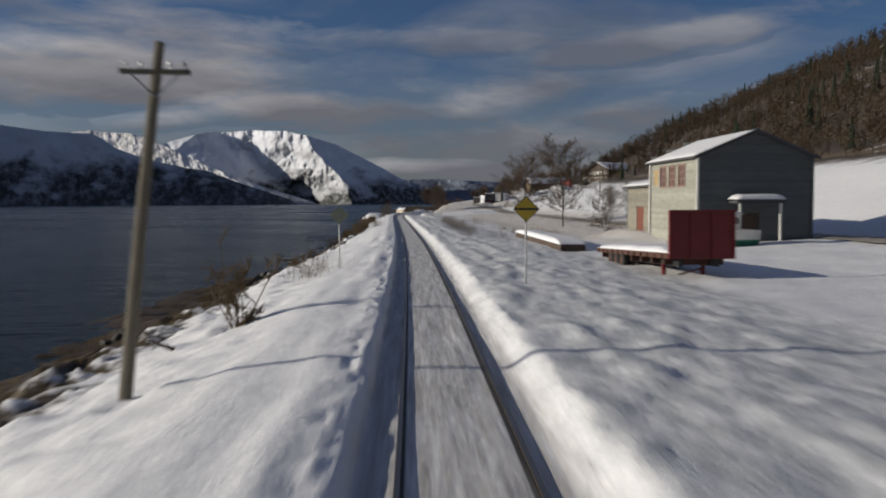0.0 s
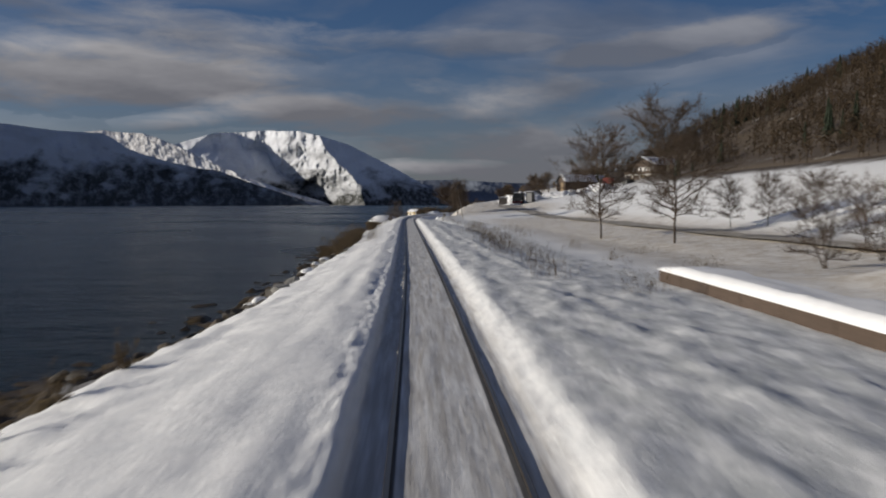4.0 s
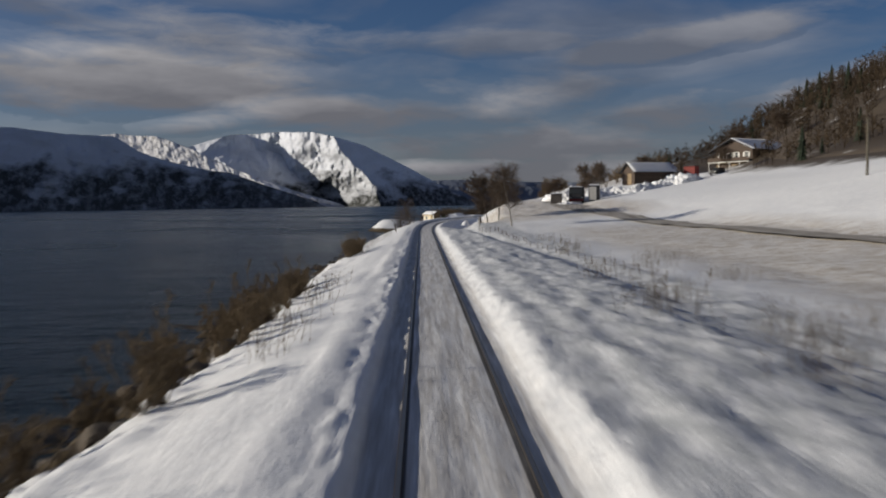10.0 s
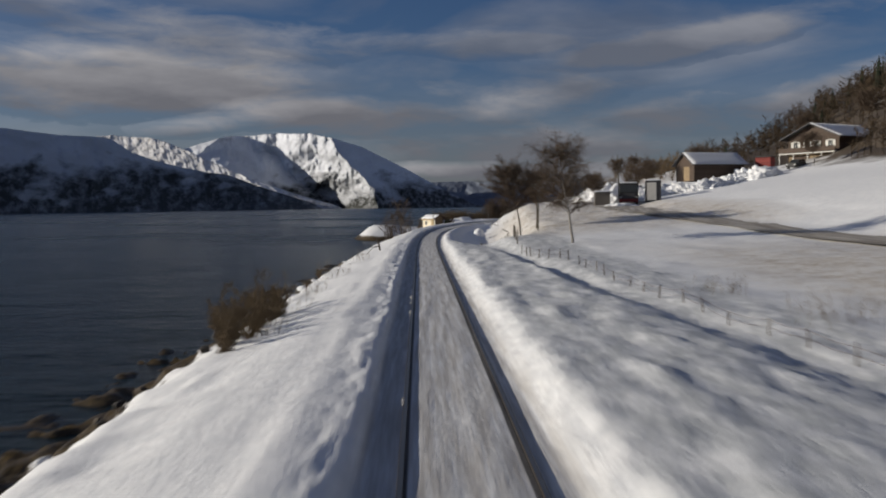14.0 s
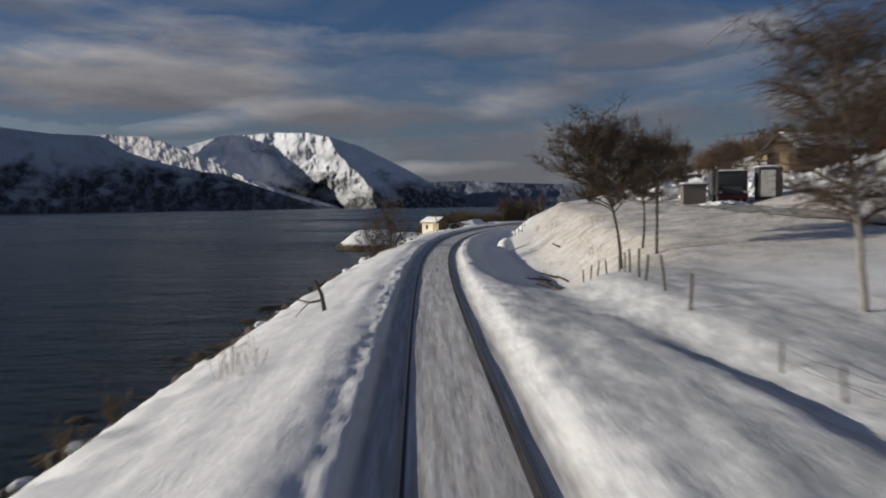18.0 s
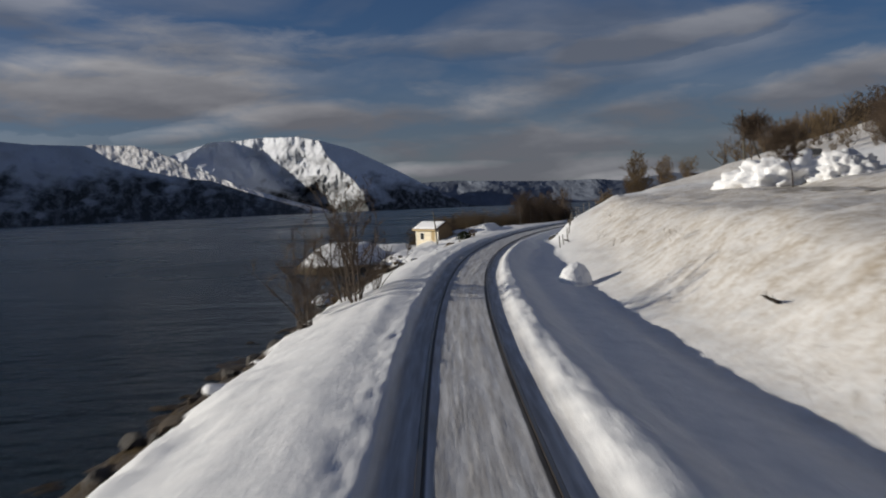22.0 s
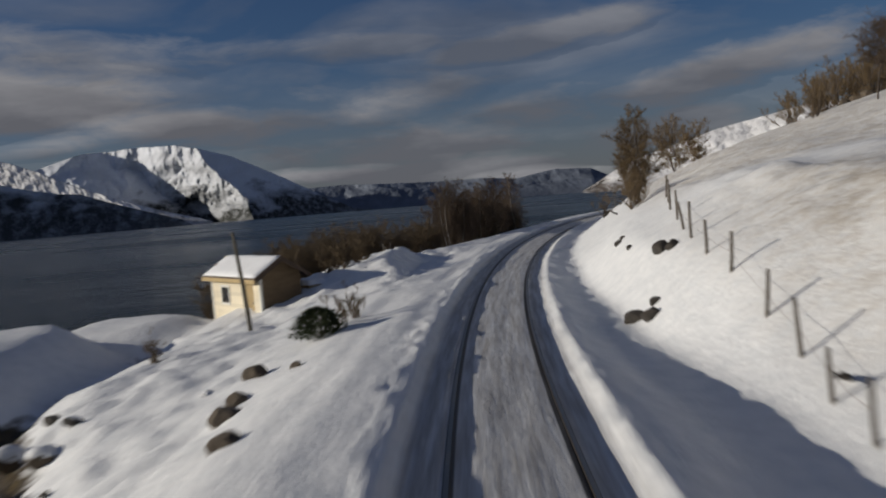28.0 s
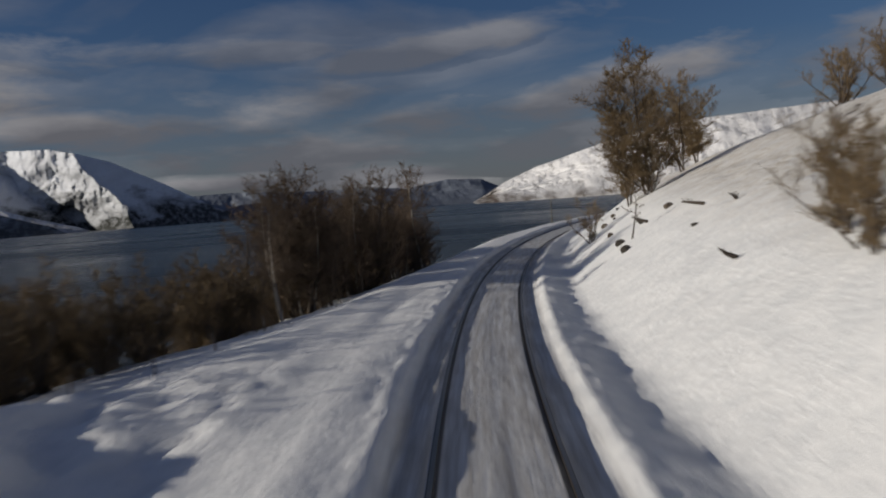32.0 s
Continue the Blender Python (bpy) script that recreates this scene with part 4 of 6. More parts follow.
def prism(bm, outline, y0, y1):
    """A solid from an outline in x and z, between y0 and y1."""
    a = [bm.verts.new((x, y0, z)) for x, z in outline]
    b = [bm.verts.new((x, y1, z)) for x, z in outline]
    n = len(outline)
    bm.faces.new(a[::-1])
    bm.faces.new(b)
    for i in range(n):
        bm.faces.new((a[i], a[(i + 1) % n], b[(i + 1) % n], b[i]))
    bmesh.ops.recalc_face_normals(bm, faces=bm.faces)


def prismed(outline, y0, y1):
    bm = bmesh.new()
    prism(bm, outline, y0, y1)
    return bm


def placed(x, y, turn=0.0, lift=0.0, tilt=(0, 0)):
    return pose(x, y, ground_z(x, y) + lift, tilt[0], tilt[1], turn)


def placed_sd(s, d, turn=0.0, lift=0.0, tilt=(0, 0)):
    x, y = at_track(s, d)
    return placed(float(x), float(y), turn, lift, tilt)


# ---------------------------------------------------------------- rails
RAIL = [(-.075, -.17), (.075, -.17), (.075, -.155), (.012, -.13), (.01, -.045), (.034, -.035), (.036, -.006), (.028, 0), (-.028, 0), (-.036, -.006), (-.034, -.035), (-.01, -.045), (-.012, -.13), (-.075, -.155)]


def rail(side):
    bm = bmesh.new()
    rows = []
    for s in np.arange(-14, 470, 1.0):
        x, y = at_track(s, side * 0.753)
        th, c = float(np.interp(s, SS, TH)), float(cant(s))
        rows.append([bm.verts.new((x + math.cos(th) * u, y - math.sin(th) * u, w + 0.012 - c * (side * 0.753 + u))) for u, w in RAIL])
    n = len(RAIL)
    for a, b in zip(rows, rows[1:]):
        for j in range(n):
            f = bm.faces.new((a[j], a[(j + 1) % n], b[(j + 1) % n], b[j]))
            f.material_index = 1 if j in (7,) else 0
    bm.faces.new(rows[0])
    bm.faces.new(rows[-1][::-1])
    bmesh.ops.recalc_face_normals(bm, faces=bm.faces)
    ob = part("rail", bm, [STEEL, RAILTOP])
    return tagged(ob, "rusty steel railway rail with polished head in packed snow", "rail", "rails of the track")


rail(-1), rail(1)

# ---------------------------------------------------------------- signs and poles


def diamond(name_side, m, label, front, bar, backed):
    t = thing("railway_sign", m, label, "sign")
    part("post", rod([(0, 0, -0.5), (0, 0, 1.95)], [0.032, 0.032], 8), ZINC, t, "thin galvanised steel post")
    a = 0.43
    plate = part("sign_plate", prismed([(0, 1.95), (a, 1.95 + a), (0, 1.95 + 2 * a), (-a, 1.95 + a)], -0.045, -0.033), front, t)
    if bar:
        rim = bmesh.new()
        for i in range(4):
            c = [(0, 1.95), (a, 1.95 + a), (0, 1.95 + 2 * a), (-a, 1.95 + a)]
            (x0, z0), (x1, z1) = c[i], c[(i + 1) % 4]
            cx, cz, k = 0, 1.95 + a, 0.93
            prism(rim, [(x0, z0), (x1, z1), (cx + (x1 - cx) * k, cz + (z1 - cz) * k), (cx + (x0 - cx) * k, cz + (z0 - cz) * k)], -0.05, -0.0455)
        part("border", rim, BLACK, plate, "narrow black border")
        part("stripe", prismed([(-a * .9, 1.95 + a - .035), (a * .9, 1.95 + a - .035), (a * .9, 1.95 + a + .035), (-a * .9, 1.95 + a + .035)], -0.052, -0.0456), BLACK, plate, "black horizontal stripe")
    for z in (2.15, 2.6):
        part("clamp", boxed(-.05, .05, -.033, .04, z - .02, z + .02, .004), ZINC, t)
    return t


diamond("right", pose(2.6, 28.9, 0.38, 0, 0, -3), "yellow diamond railway sign with black stripe on a thin post", YELLOW, True, False)
diamond("left", pose(-4.18, 40.5, 0.02, 0, 0, 176), "dull olive-grey back of a diamond railway sign on a post", SIGNBACK, False, True)


def utility_pole(m, height, label, arms=1, lean=0.0, stout=1.0):
    t = thing("utility_pole", m, label, "utility pole")
    part("pole", rod([(0, 0, -0.6), (lean * .5, 0, height * .5), (lean, 0, height)], [0.13 * stout, 0.115 * stout, 0.09 * stout], 10), PINE, t)
    for k in range(arms):
        z = height - 0.55 - 0.5 * k
        x = lean * z / height
        arm = part("crossarm", boxed(x - 0.62, x + 0.62, -.15, -.09, z - .05, z + .05, .008), PINE, t)
        for u in (-0.52, -0.25, 0.25, 0.52):
            b = rod([(x + u, -.12, z + .04), (x + u, -.12, z + .1), (x + u, -.12, z + .12), (x + u, -.12, z + .17), (x + u, -.12, z + .18)], [.012, .012, .035, .03, .01], 8)
            part("insulator", b, PALE, arm, "small pale porcelain insulator")
        for sgn in (-1, 1):
            part("brace", rod([(x + sgn * .42, -.13, z - .04), (x, -.13, z - .45)], [.015, .015], 6), ZINC, t)
    return t


utility_pole(placed(-6.75, 16.3, 4, -0.28), 6.75, "leaning weathered wooden utility pole with crossarm by the shore", 1, 0.8)
utility_pole(placed(2.05, 293.4), 3.3, "slender wooden pole beside the shore hut", 0, -0.35, 0.6)
utility_pole(placed(40.1, 176.8), 5.2, "wooden utility pole on the snowy slope above the road", 0, 0.0)
bankpole = utility_pole(placed(39.0, 309.6), 6.2, "braced wooden utility pole above the road bank", 0, -0.2)
part("strut", rod([(-.15, 0, 5.6), (1.9, 0, 0.2)], [.07, .09], 8), PINE, bankpole, "slanting timber strut")
utility_pole(placed(46.9, 379.9, 10, -0.3), 2.9, "thin pole at the outer edge of the far curve", 0, 0.0, 0.5)
utility_pole(placed(8.88, 204.9), 4.1, "slender wooden pole with crossarm among roadside trees", 1, 0.05, 0.5)

# ---------------------------------------------------------------- buildings


def snow_slab(x0, x1, y0, y1, z, thick, seed, slope=(0.0, 0.0), n=10, mat=None):
    """A rounded layer of snow over a rectangle, sloping by slope[0] in x and slope[1] in y."""
    bm = bmesh.new()
    grid = {}
    for i in range(n + 1):
        for j in range(n + 1):
            u, v = i / n, j / n
            x, y = x0 + (x1 - x0) * u, y0 + (y1 - y0) * v
            edge = min(u, 1 - u, v, 1 - v)
            h = thick * min(1, (edge * 7) ** 0.5) * (1 + 0.18 * float(rough(x * 0.9, y * 0.9, seed, 3)))
            base = z + slope[0] * (x - x0) + slope[1] * (y - y0)
            grid[i, j] = (bm.verts.new((x, y, base + max(h, 0.01))), bm.verts.new((x, y, base)))
    for i in range(n):
        for j in range(n):
            bm.faces.new([grid[a][0] for a in ((i, j), (i + 1, j), (i + 1, j + 1), (i, j + 1))])
            bm.faces.new([grid[a][1] for a in ((i, j), (i, j + 1), (i + 1, j + 1), (i + 1, j))])
    ring = [(i, 0) for i in range(n)] + [(n, j) for j in range(n)] + [(i, n) for i in range(n, 0, -1)] + [(0, j) for j in range(n, 0, -1)]
    for a, b in zip(ring, ring[1:] + ring[:1]):
        bm.faces.new((grid[a][0], grid[a][1], grid[b][1], grid[b][0]))
    bmesh.ops.recalc_face_normals(bm, faces=bm.faces)
    return bm


def clad_wall(parent, width, height, m, mat, openings=(), board=0.2, gable=0.0, name="wall", label=""):
    """A wall in the local x-z plane (outside towards -y) with overlapping boards, holes for openings (x0, x1, z0, z1) and a gable."""
    wall = None
    bm = bmesh.new()
    xs = sorted({0, width, *[v for o in openings for v in o[:2]]})
    zs = sorted({0, height, *[v for o in openings for v in o[2:4]]})
    for x0, x1 in zip(xs, xs[1:]):
        for z0, z1 in zip(zs, zs[1:]):
            if not any(o[0] <= x0 and x1 <= o[1] and o[2] <= z0 and z1 <= o[3] for o in openings):
                box(bm, x0, x1, 0, .15, z0, z1)
    if gable:
        prism(bm, [(0, height), (width, height), (width / 2, height + gable)], 0, .15)
    bmesh.ops.remove_doubles(bm, verts=bm.verts, dist=0.0005)
    bmesh.ops.transform(bm, matrix=m, verts=bm.verts)
    wall = part(name, bm, mat, parent, label)
    z = 0.0
    while z < height + gable - 0.1:
        inset = 0 if z < height else (z - height) / gable * width / 2
        spans = [(inset, width - inset)]
        for o in openings:
            if o[2] < z + board and z < o[3] - 0.01:
                spans = [s for a, b in spans for s in ((a, min(b, o[0] - .06)), (max(a, o[1] + .06), b)) if s[1] - s[0] > .05]
        for a, b in spans:
            bm = bmesh.new()
            prism_yz = [(a, -.004, z), (a, -.034, z), (a, -.012, z + board - .012), (a, -.004, z + board - .012)]
            v0 = [bm.verts.new(p) for p in prism_yz]
            v1 = [bm.verts.new((b, p[1], p[2])) for p in prism_yz]
            bm.faces.new(v0)
            bm.faces.new(v1[::-1])
            for i in range(4):
                bm.faces.new((v0[i], v1[i], v1[(i + 1) % 4], v0[(i + 1) % 4]))
            bmesh.ops.recalc_face_normals(bm, faces=bm.faces)
            bmesh.ops.transform(bm, matrix=m, verts=bm.verts)
            part("board", bm, mat, wall)
        z += board
    return wall


def window(parent, x0, x1, z0, z1, m, frame_mat, cols=2, rows=3, glass=None, trim=None):
    win = part("window", (lambda b: (box(b, x0 - .09, x1 + .09, -.06, -.035, z0 - .09, z0, .004), box(b, x0 - .09, x1 + .09, -.06, -.035, z1, z1 + .09, .004),
                                     box(b, x0 - .09, x0, -.06, -.035, z0, z1, .004), box(b, x1, x1 + .09, -.06, -.035, z0, z1, .004),
                                     bmesh.ops.transform(b, matrix=m, verts=b.verts), b)[-1])(bmesh.new()), trim or frame_mat, parent)
    fr = bmesh.new()
    for i in range(cols + 1):
        x = x0 + (x1 - x0) * i / cols
        box(fr, x - .022, x + .022, -.02, .04, z0, z1)
    for j in range(rows + 1):
        z = z0 + (z1 - z0) * j / rows
        box(fr, x0, x1, -.016, .036, z - .022, z + .022)
    bmesh.ops.transform(fr, matrix=m, verts=fr.verts)
    part("window_frame", fr, frame_mat, win)
    for i in range(cols):
        for j in range(rows):
            p = bmesh.new()
            box(p, x0 + (x1 - x0) * i / cols + .02, x0 + (x1 - x0) * (i + 1) / cols - .02, .008, .014, z0 + (z1 - z0) * j / rows + .02, z0 + (z1 - z0) * (j + 1) / rows - .02)
            bmesh.ops.transform(p, matrix=m, verts=p.verts)
            part("pane", p, glass or GLASS, win)
    return win


def gable_roof(parent, x0, x1, y0, y1, eave, rise, over, mat, snow=0.12, axis="y", seed=1, label="snow-covered pitched roof"):
    """Two roof planes over the rectangle, ridge along axis, each with its boards and a layer of snow."""
    turn = Matrix.Identity(4) if axis == "y" else Matrix.Rotation(radians(90), 4, "Z")
    if axis == "x":
        x0, x1, y0, y1 = y0, y1, -x1, -x0
    xc, half = (x0 + x1) / 2, (x1 - x0) / 2
    k = rise / half
    for sgn in (-1, 1):
        out = half + over
        bm = bmesh.new()
        o = [(xc, eave + rise + .02), (xc + sgn * out, eave + rise + .02 - k * out), (xc + sgn * out, eave + rise + .14 - k * out), (xc, eave + rise + .14)]
        prism(bm, o, y0 - over, y1 + over)
        bmesh.ops.transform(bm, matrix=turn, verts=bm.verts)
        r = part("roof", bm, mat, parent, label)
        if snow:
            a, b = (xc - out, xc) if sgn < 0 else (xc, xc + out)
            z = eave + rise + .142 - (k * out if sgn < 0 else 0)
            s = snow_slab(a, b, y0 - over + .05, y1 + over - .05, z, snow, seed, (k if sgn < 0 else -k, 0), 12)
            bmesh.ops.transform(s, matrix=turn, verts=s.verts)
            part("snow_layer", s, SNOW, r, "even layer of white snow", True)
        for y in (y0 - over - .03, y1 + over):
            f = prismed([(xc, eave + rise - .06), (xc + sgn * out, eave + rise - .06 - k * out), (xc + sgn * out, eave + rise + .12 - k * out), (xc, eave + rise + .12)], y, y + .03)
            bmesh.ops.transform(f, matrix=turn, verts=f.verts)
            part("bargeboard", f, mat if mat in (SLATE, BROWNWALL) else TRIM, r)


def WALLS(w, l):
    """Poses of four walls round a w by l plan: front (-y), right (+x), back (+y), left (-x)."""
    return (pose(0, 0, 0), pose(w, 0, 0, 0, 0, 90), pose(w, l, 0, 0, 0, 180), pose(0, l, 0, 0, 0, -90))


# two-storey boarded depot by the line: lit side towards the track, gable and right wall coloured slate-grey for their
# shade
depot = thing("depot_building", pose(16.3, 51.6, 0.2, 0, 0, 0), "two-storey boarded depot, grey-green side, gable coloured for shade, snowy roof", "building")
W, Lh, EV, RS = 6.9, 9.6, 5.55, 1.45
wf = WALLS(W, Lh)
clad_wall(depot, W, EV, wf[0], SHADEDPAINT, ((2.6, 3.7, 0, 2.15),), 0.22, RS, label="boarded gable wall, shade put into its slate-grey colour")
clad_wall(depot, Lh, EV, wf[1], SHADEDPAINT, (), 0.5)
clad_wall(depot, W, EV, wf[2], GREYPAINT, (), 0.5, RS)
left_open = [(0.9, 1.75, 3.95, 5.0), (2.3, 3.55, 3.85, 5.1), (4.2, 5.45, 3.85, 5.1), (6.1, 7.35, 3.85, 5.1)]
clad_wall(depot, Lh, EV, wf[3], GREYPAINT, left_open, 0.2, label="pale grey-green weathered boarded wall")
for o in left_open[1:]:
    window(depot, *o, wf[3], FRAMEBROWN, 2, 3, glass=BLIND)
sh = bmesh.new()
box(sh, .9, 1.75, -.02, .05, 3.95, 5.0)
for u in (1.1, 1.32, 1.54):
    box(sh, u - .012, u + .012, -.035, -.02, 3.97, 4.98)
bmesh.ops.transform(sh, matrix=wf[3], verts=sh.verts)
part("shutter", sh, OCHRE, depot, "ochre boarded shutter")
gable_roof(depot, 0, W, 0, Lh, EV, RS, 0.35, SLATE, 0.1, seed=3)
# the corner board away from the sun takes the shaded colour too
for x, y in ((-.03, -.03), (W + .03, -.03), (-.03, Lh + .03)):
    part("corner_board", boxed(x - .07, x + .07, y - .07, y + .07, 0, EV, .01), TRIM if x < 0 else SHADEDPAINT, depot)
part("downpipe", rod([(-.1, Lh - .25, 0), (-.1, Lh - .25, EV - .2), (-.25, Lh - .25, EV)], [.045, .045, .045], 8), ZINC, depot)
dr = bmesh.new()
box(dr, 2.62, 3.68, .03, .08, .02, 2.13, .01)
door = part("door", dr, BROWNWALL, depot, "dark panelled entrance door")
part("door_handle", boxed(3.5, 3.6, -.01, .03, 1.0, 1.03, .006), ZINC, door)
porch = part("canopy", prismed([(1.8, 2.75), (4.6, 2.75), (4.6, 2.9), (3.2, 3.12), (1.8, 2.9)], -1.6, -.04), SLATE, depot, "entrance canopy under a thick cap of snow")
part("snow_cap", snow_slab(1.72, 4.68, -1.66, -.05, 2.98, .3, 9, n=12), SNOW, porch, smooth=True)
for x in (2.0, 4.4):
    part("canopy_post", boxed(x - .06, x + .06, -1.5, -1.38, -.2, 2.75, .01), TRIM, porch)

annex = thing("annex_shed", pose(16.4, 61.4, 0.6, 0, 0, 0), "low grey boarded annex with red-brown door and snowy roof", "shed")
wa = WALLS(4.2, 6.0)
clad_wall(annex, 4.2, 3.5, wa[0], ANNEXPAINT, (), 0.3)
clad_wall(annex, 6.0, 3.5, wa[3], ANNEXPAINT, ((2.4, 4.2, 0, 2.1),), 0.22)
clad_wall(annex, 4.2, 3.5, wa[2], ANNEXPAINT, (), 0.5)
clad_wall(annex, 6.0, 3.5, wa[1], ANNEXPAINT, (), 0.5)
ad = bmesh.new()
box(ad, 2.42, 4.18, .02, .07, .02, 2.08, .01)
for u in (2.7, 3.0, 3.3, 3.6, 3.9):
    box(ad, u - .01, u + .01, .008, .02, .05, 2.05)
bmesh.ops.transform(ad, matrix=wa[3], verts=ad.verts)
part("door", ad, REDDOOR, annex, "red-brown boarded door")
af = part("roof", boxed(-.35, 4.5, -.1, 6.35, 3.5, 3.64, .01), SLATE, annex)
part("snow_layer", snow_slab(-.4, 4.5, -.05, 6.4, 3.642, .26, 13, n=14), SNOW, af, "thick lumpy snow on the flat roof", True)
part("downpipe", rod([(-.08, 6.05, 0), (-.08, 6.05, 3.5)], [.045, .045], 8), ZINC, annex)

# loading platform
plat = thing("loading_platform", pose(7.6, 48.9, 0.3, 0, 0, -1.4), "low narrow dark timber loading platform under thick snow", "platform")
for i in range(8):
    part("edge_block", boxed(0, 0.4, i * 2.72, i * 2.72 + 2.69, -.5, .36, .02), BROWNWALL, plat)
part("end_block", boxed(.41, 1.4, 0, .45, -.5, .36, .02), BROWNWALL, plat)
part("deck", boxed(.41, 1.4, .46, 21.7, -.5, .35, .01), BROWNWALL, plat)
part("snow_layer", snow_slab(-.1, 1.5, -.08, 21.8, .362, .27, 17, n=26), SNOW, plat, "rounded thick snow cover", True)

# flatbed trailer with a red headboard, slewed beside the line
trail = thing("flatbed_trailer", pose(7.75, 30.2, 0.42, -2.05, 0, -2.6), "old red flatbed trailer with snow on its deck and red headboard", "trailer")
deck = part("deck", boxed(0, 2.35, 0, 13.2, .6, .8, .02), RUST, trail, "rusty red steel deck")
part("snow_layer", snow_slab(.02, 2.32, .12, 13.15, .802, .2, 23, n=22), SNOW, deck, "rounded snow on the deck", True)
for i in range(12):
    part("stake_pocket", boxed(-.05, -.002, .6 + i * 1.08, .72 + i * 1.08, .6, .78, .008), RUST, deck)
hb = part("headboard", boxed(.02, 2.33, -.12, -.02, .6, 2.28, .02), REDPAINT, trail, "dark red sheet-metal headboard")
for x in (.06, .8, 1.54, 2.28):
    part("rib", boxed(x - .04, x + .04, -.18, -.122, .6, 2.26, .008), REDPAINT, hb)
part("top_rail", boxed(.02, 2.33, -.2, -.122, 2.22, 2.3, .01), REDPAINT, hb)
# beams in black: the shade under the deck is put into their colour
for x in (.5, 1.8):
    part("chassis_beam", boxed(x - .07, x + .07, .1, 13, .32, .598, .01), BLACK, trail)
for y in (7.6, 8.8, 10.0):
    part("axle", rod([(.1, y, .3), (2.25, y, .3)], [.05, .05], 8), RUST, trail)
    for x in (.02, .3, 1.82, 2.1):
        bm = bmesh.new()
        tube(bm, [(x, y, .3), (x + .03, y, .3), (x + .2, y, .3), (x + .23, y, .3)], [.4, .46, .46, .4], 18)
        wheel = part("wheel", bm, RUBBER, trail, "black rubber tyre")
        part("rim", rod([(x - .006, y, .3), (x + .236, y, .3)], [.22, .22], 12), RUST, wheel)
for y in (.9, 2.6, 4.3, 6.0, 12.2):
    part("cross_member", boxed(.1, 2.25, y - .06, y + .06, .36, .596, .01), RUST, trail)
for x in (.45, 1.9):
    leg = part("landing_leg", boxed(x - .07, x + .07, 2.1, 2.24, -.42, .36, .01), REDPAINT, trail)
    part("foot", boxed(x - .16, x + .16, 2.0, 2.34, -.46, -.41, .01), RUST, leg)
part("leg_brace", rod([(.45, 2.17, -.2), (1.9, 2.17, .2)], [.03, .03], 6), REDPAINT, trail)

# small white boat laid up between the trailer and the depot
boat = thing("motor_boat", pose(14.0, 48.4, 0.3, 0, 0, 8), "white laid-up motor boat with wheelhouse and green bottom", "boat")
hull = bmesh.new()
prev = None
for k in range(9):
    u = k / 8
    wdt = 0.95 * (1 - (1 - min(u * 1.7, 1)) ** 2.2) + 0.02
    sheer = 1.15 + 0.25 * (1 - u) ** 2
    row = [hull.verts.new((4.6 * u, s * wdt * f, z)) for s, f, z in ((-1, 1, sheer), (-1, .93, .62), (-1, .6, .2), (0, 0, .0 + .25 * (1 - min(u * 3, 1))), (1, .6, .2), (1, .93, .62), (1, 1, sheer))]
    if prev:
        for i in range(6):
            f = hull.faces.new((prev[i], prev[i + 1], row[i + 1], row[i]))
            f.material_index = 1 if i in (1, 2, 3, 4) else 0
    prev = row
hull.faces.new(prev)
bmesh.ops.recalc_face_normals(hull, faces=hull.faces)
part("hull", hull, [WHITEWALL, GREENPAINT], boat, "white hull with green bottom paint", True)
part("foredeck", prismed([(.3, 1.24), (4.5, 1.12), (4.5, 1.17), (.3, 1.3)], -.7, .7), WHITEWALL, boat)
cab = part("wheelhouse", boxed(2.0, 3.5, -.62, .62, 1.15, 2.0, .06), WHITEWALL, boat)
for y in (-.63, .61):
    for x in (2.15, 2.62, 3.09):
        part("pane", boxed(x, x + .36, y, y + .02, 1.5, 1.86, .004), GLASS, cab)
for y in (-.5, -.14, .22):
    part("pane", boxed(1.985, 2.0, y, y + .3, 1.5, 1.86, .004), GLASS, cab)
wr = part("wheelhouse_roof", boxed(1.85, 3.65, -.72, .72, 2.0, 2.07, .02), WHITEWALL, boat)
part("snow_cap", snow_slab(1.88, 3.62, -.7, .7, 2.072, .12, 29), SNOW, wr, smooth=True)
for x in (.9, 3.4):
    part("cradle", boxed(x - .1, x + .1, -.8, .8, -.6, .16, .01), PINE, boat)

# shore hut
hut = thing("shore_hut", pose(0.03, 302.39, -1.25, 0, 0, -64), "small cream boarded shore hut with snowy roof and plank door", "hut")
HW, HL, HE = 5.0, 1.7, 1.98
wh = WALLS(HW, HL)
clad_wall(hut, HW, HE, wh[0], CREAM, ((1.1, 1.85, .8, 1.45), (3.5, 4.3, 0.05, 1.72)), 0.16, label="sunlit cream boarded front")
# gable facing away from the sun: shade put into the board colour
clad_wall(hut, HL, HE, wh[1], HUTSHADE, (), 0.16, 0.55, label="tan boarded gable, coloured darker for its shade")
clad_wall(hut, HW, HE, wh[2], TANWALL, (), 0.3)
clad_wall(hut, HL, HE, wh[3], CREAM, (), 0.3, 0.55)
window(hut, 1.1, 1.85, .8, 1.45, wh[0], BROWNWALL, 2, 1, trim=TRIM)
hd = bmesh.new()
box(hd, 3.52, 4.28, .02, .06, .06, 1.7, .006)
for u in (3.7, 3.9, 4.1):
    box(hd, u - .008, u + .008, .012, .02, .08, 1.68)
hdoor = part("door", hd, OCHRE, hut, "tan plank door")
part("door_handle", boxed(4.16, 4.22, -.01, .02, .85, .93, .005), ZINC, hdoor)
gable_roof(hut, 0, HW, 0, HL, HE, 0.55, 0.3, BROWNWALL, 0.1, axis="x", seed=31)
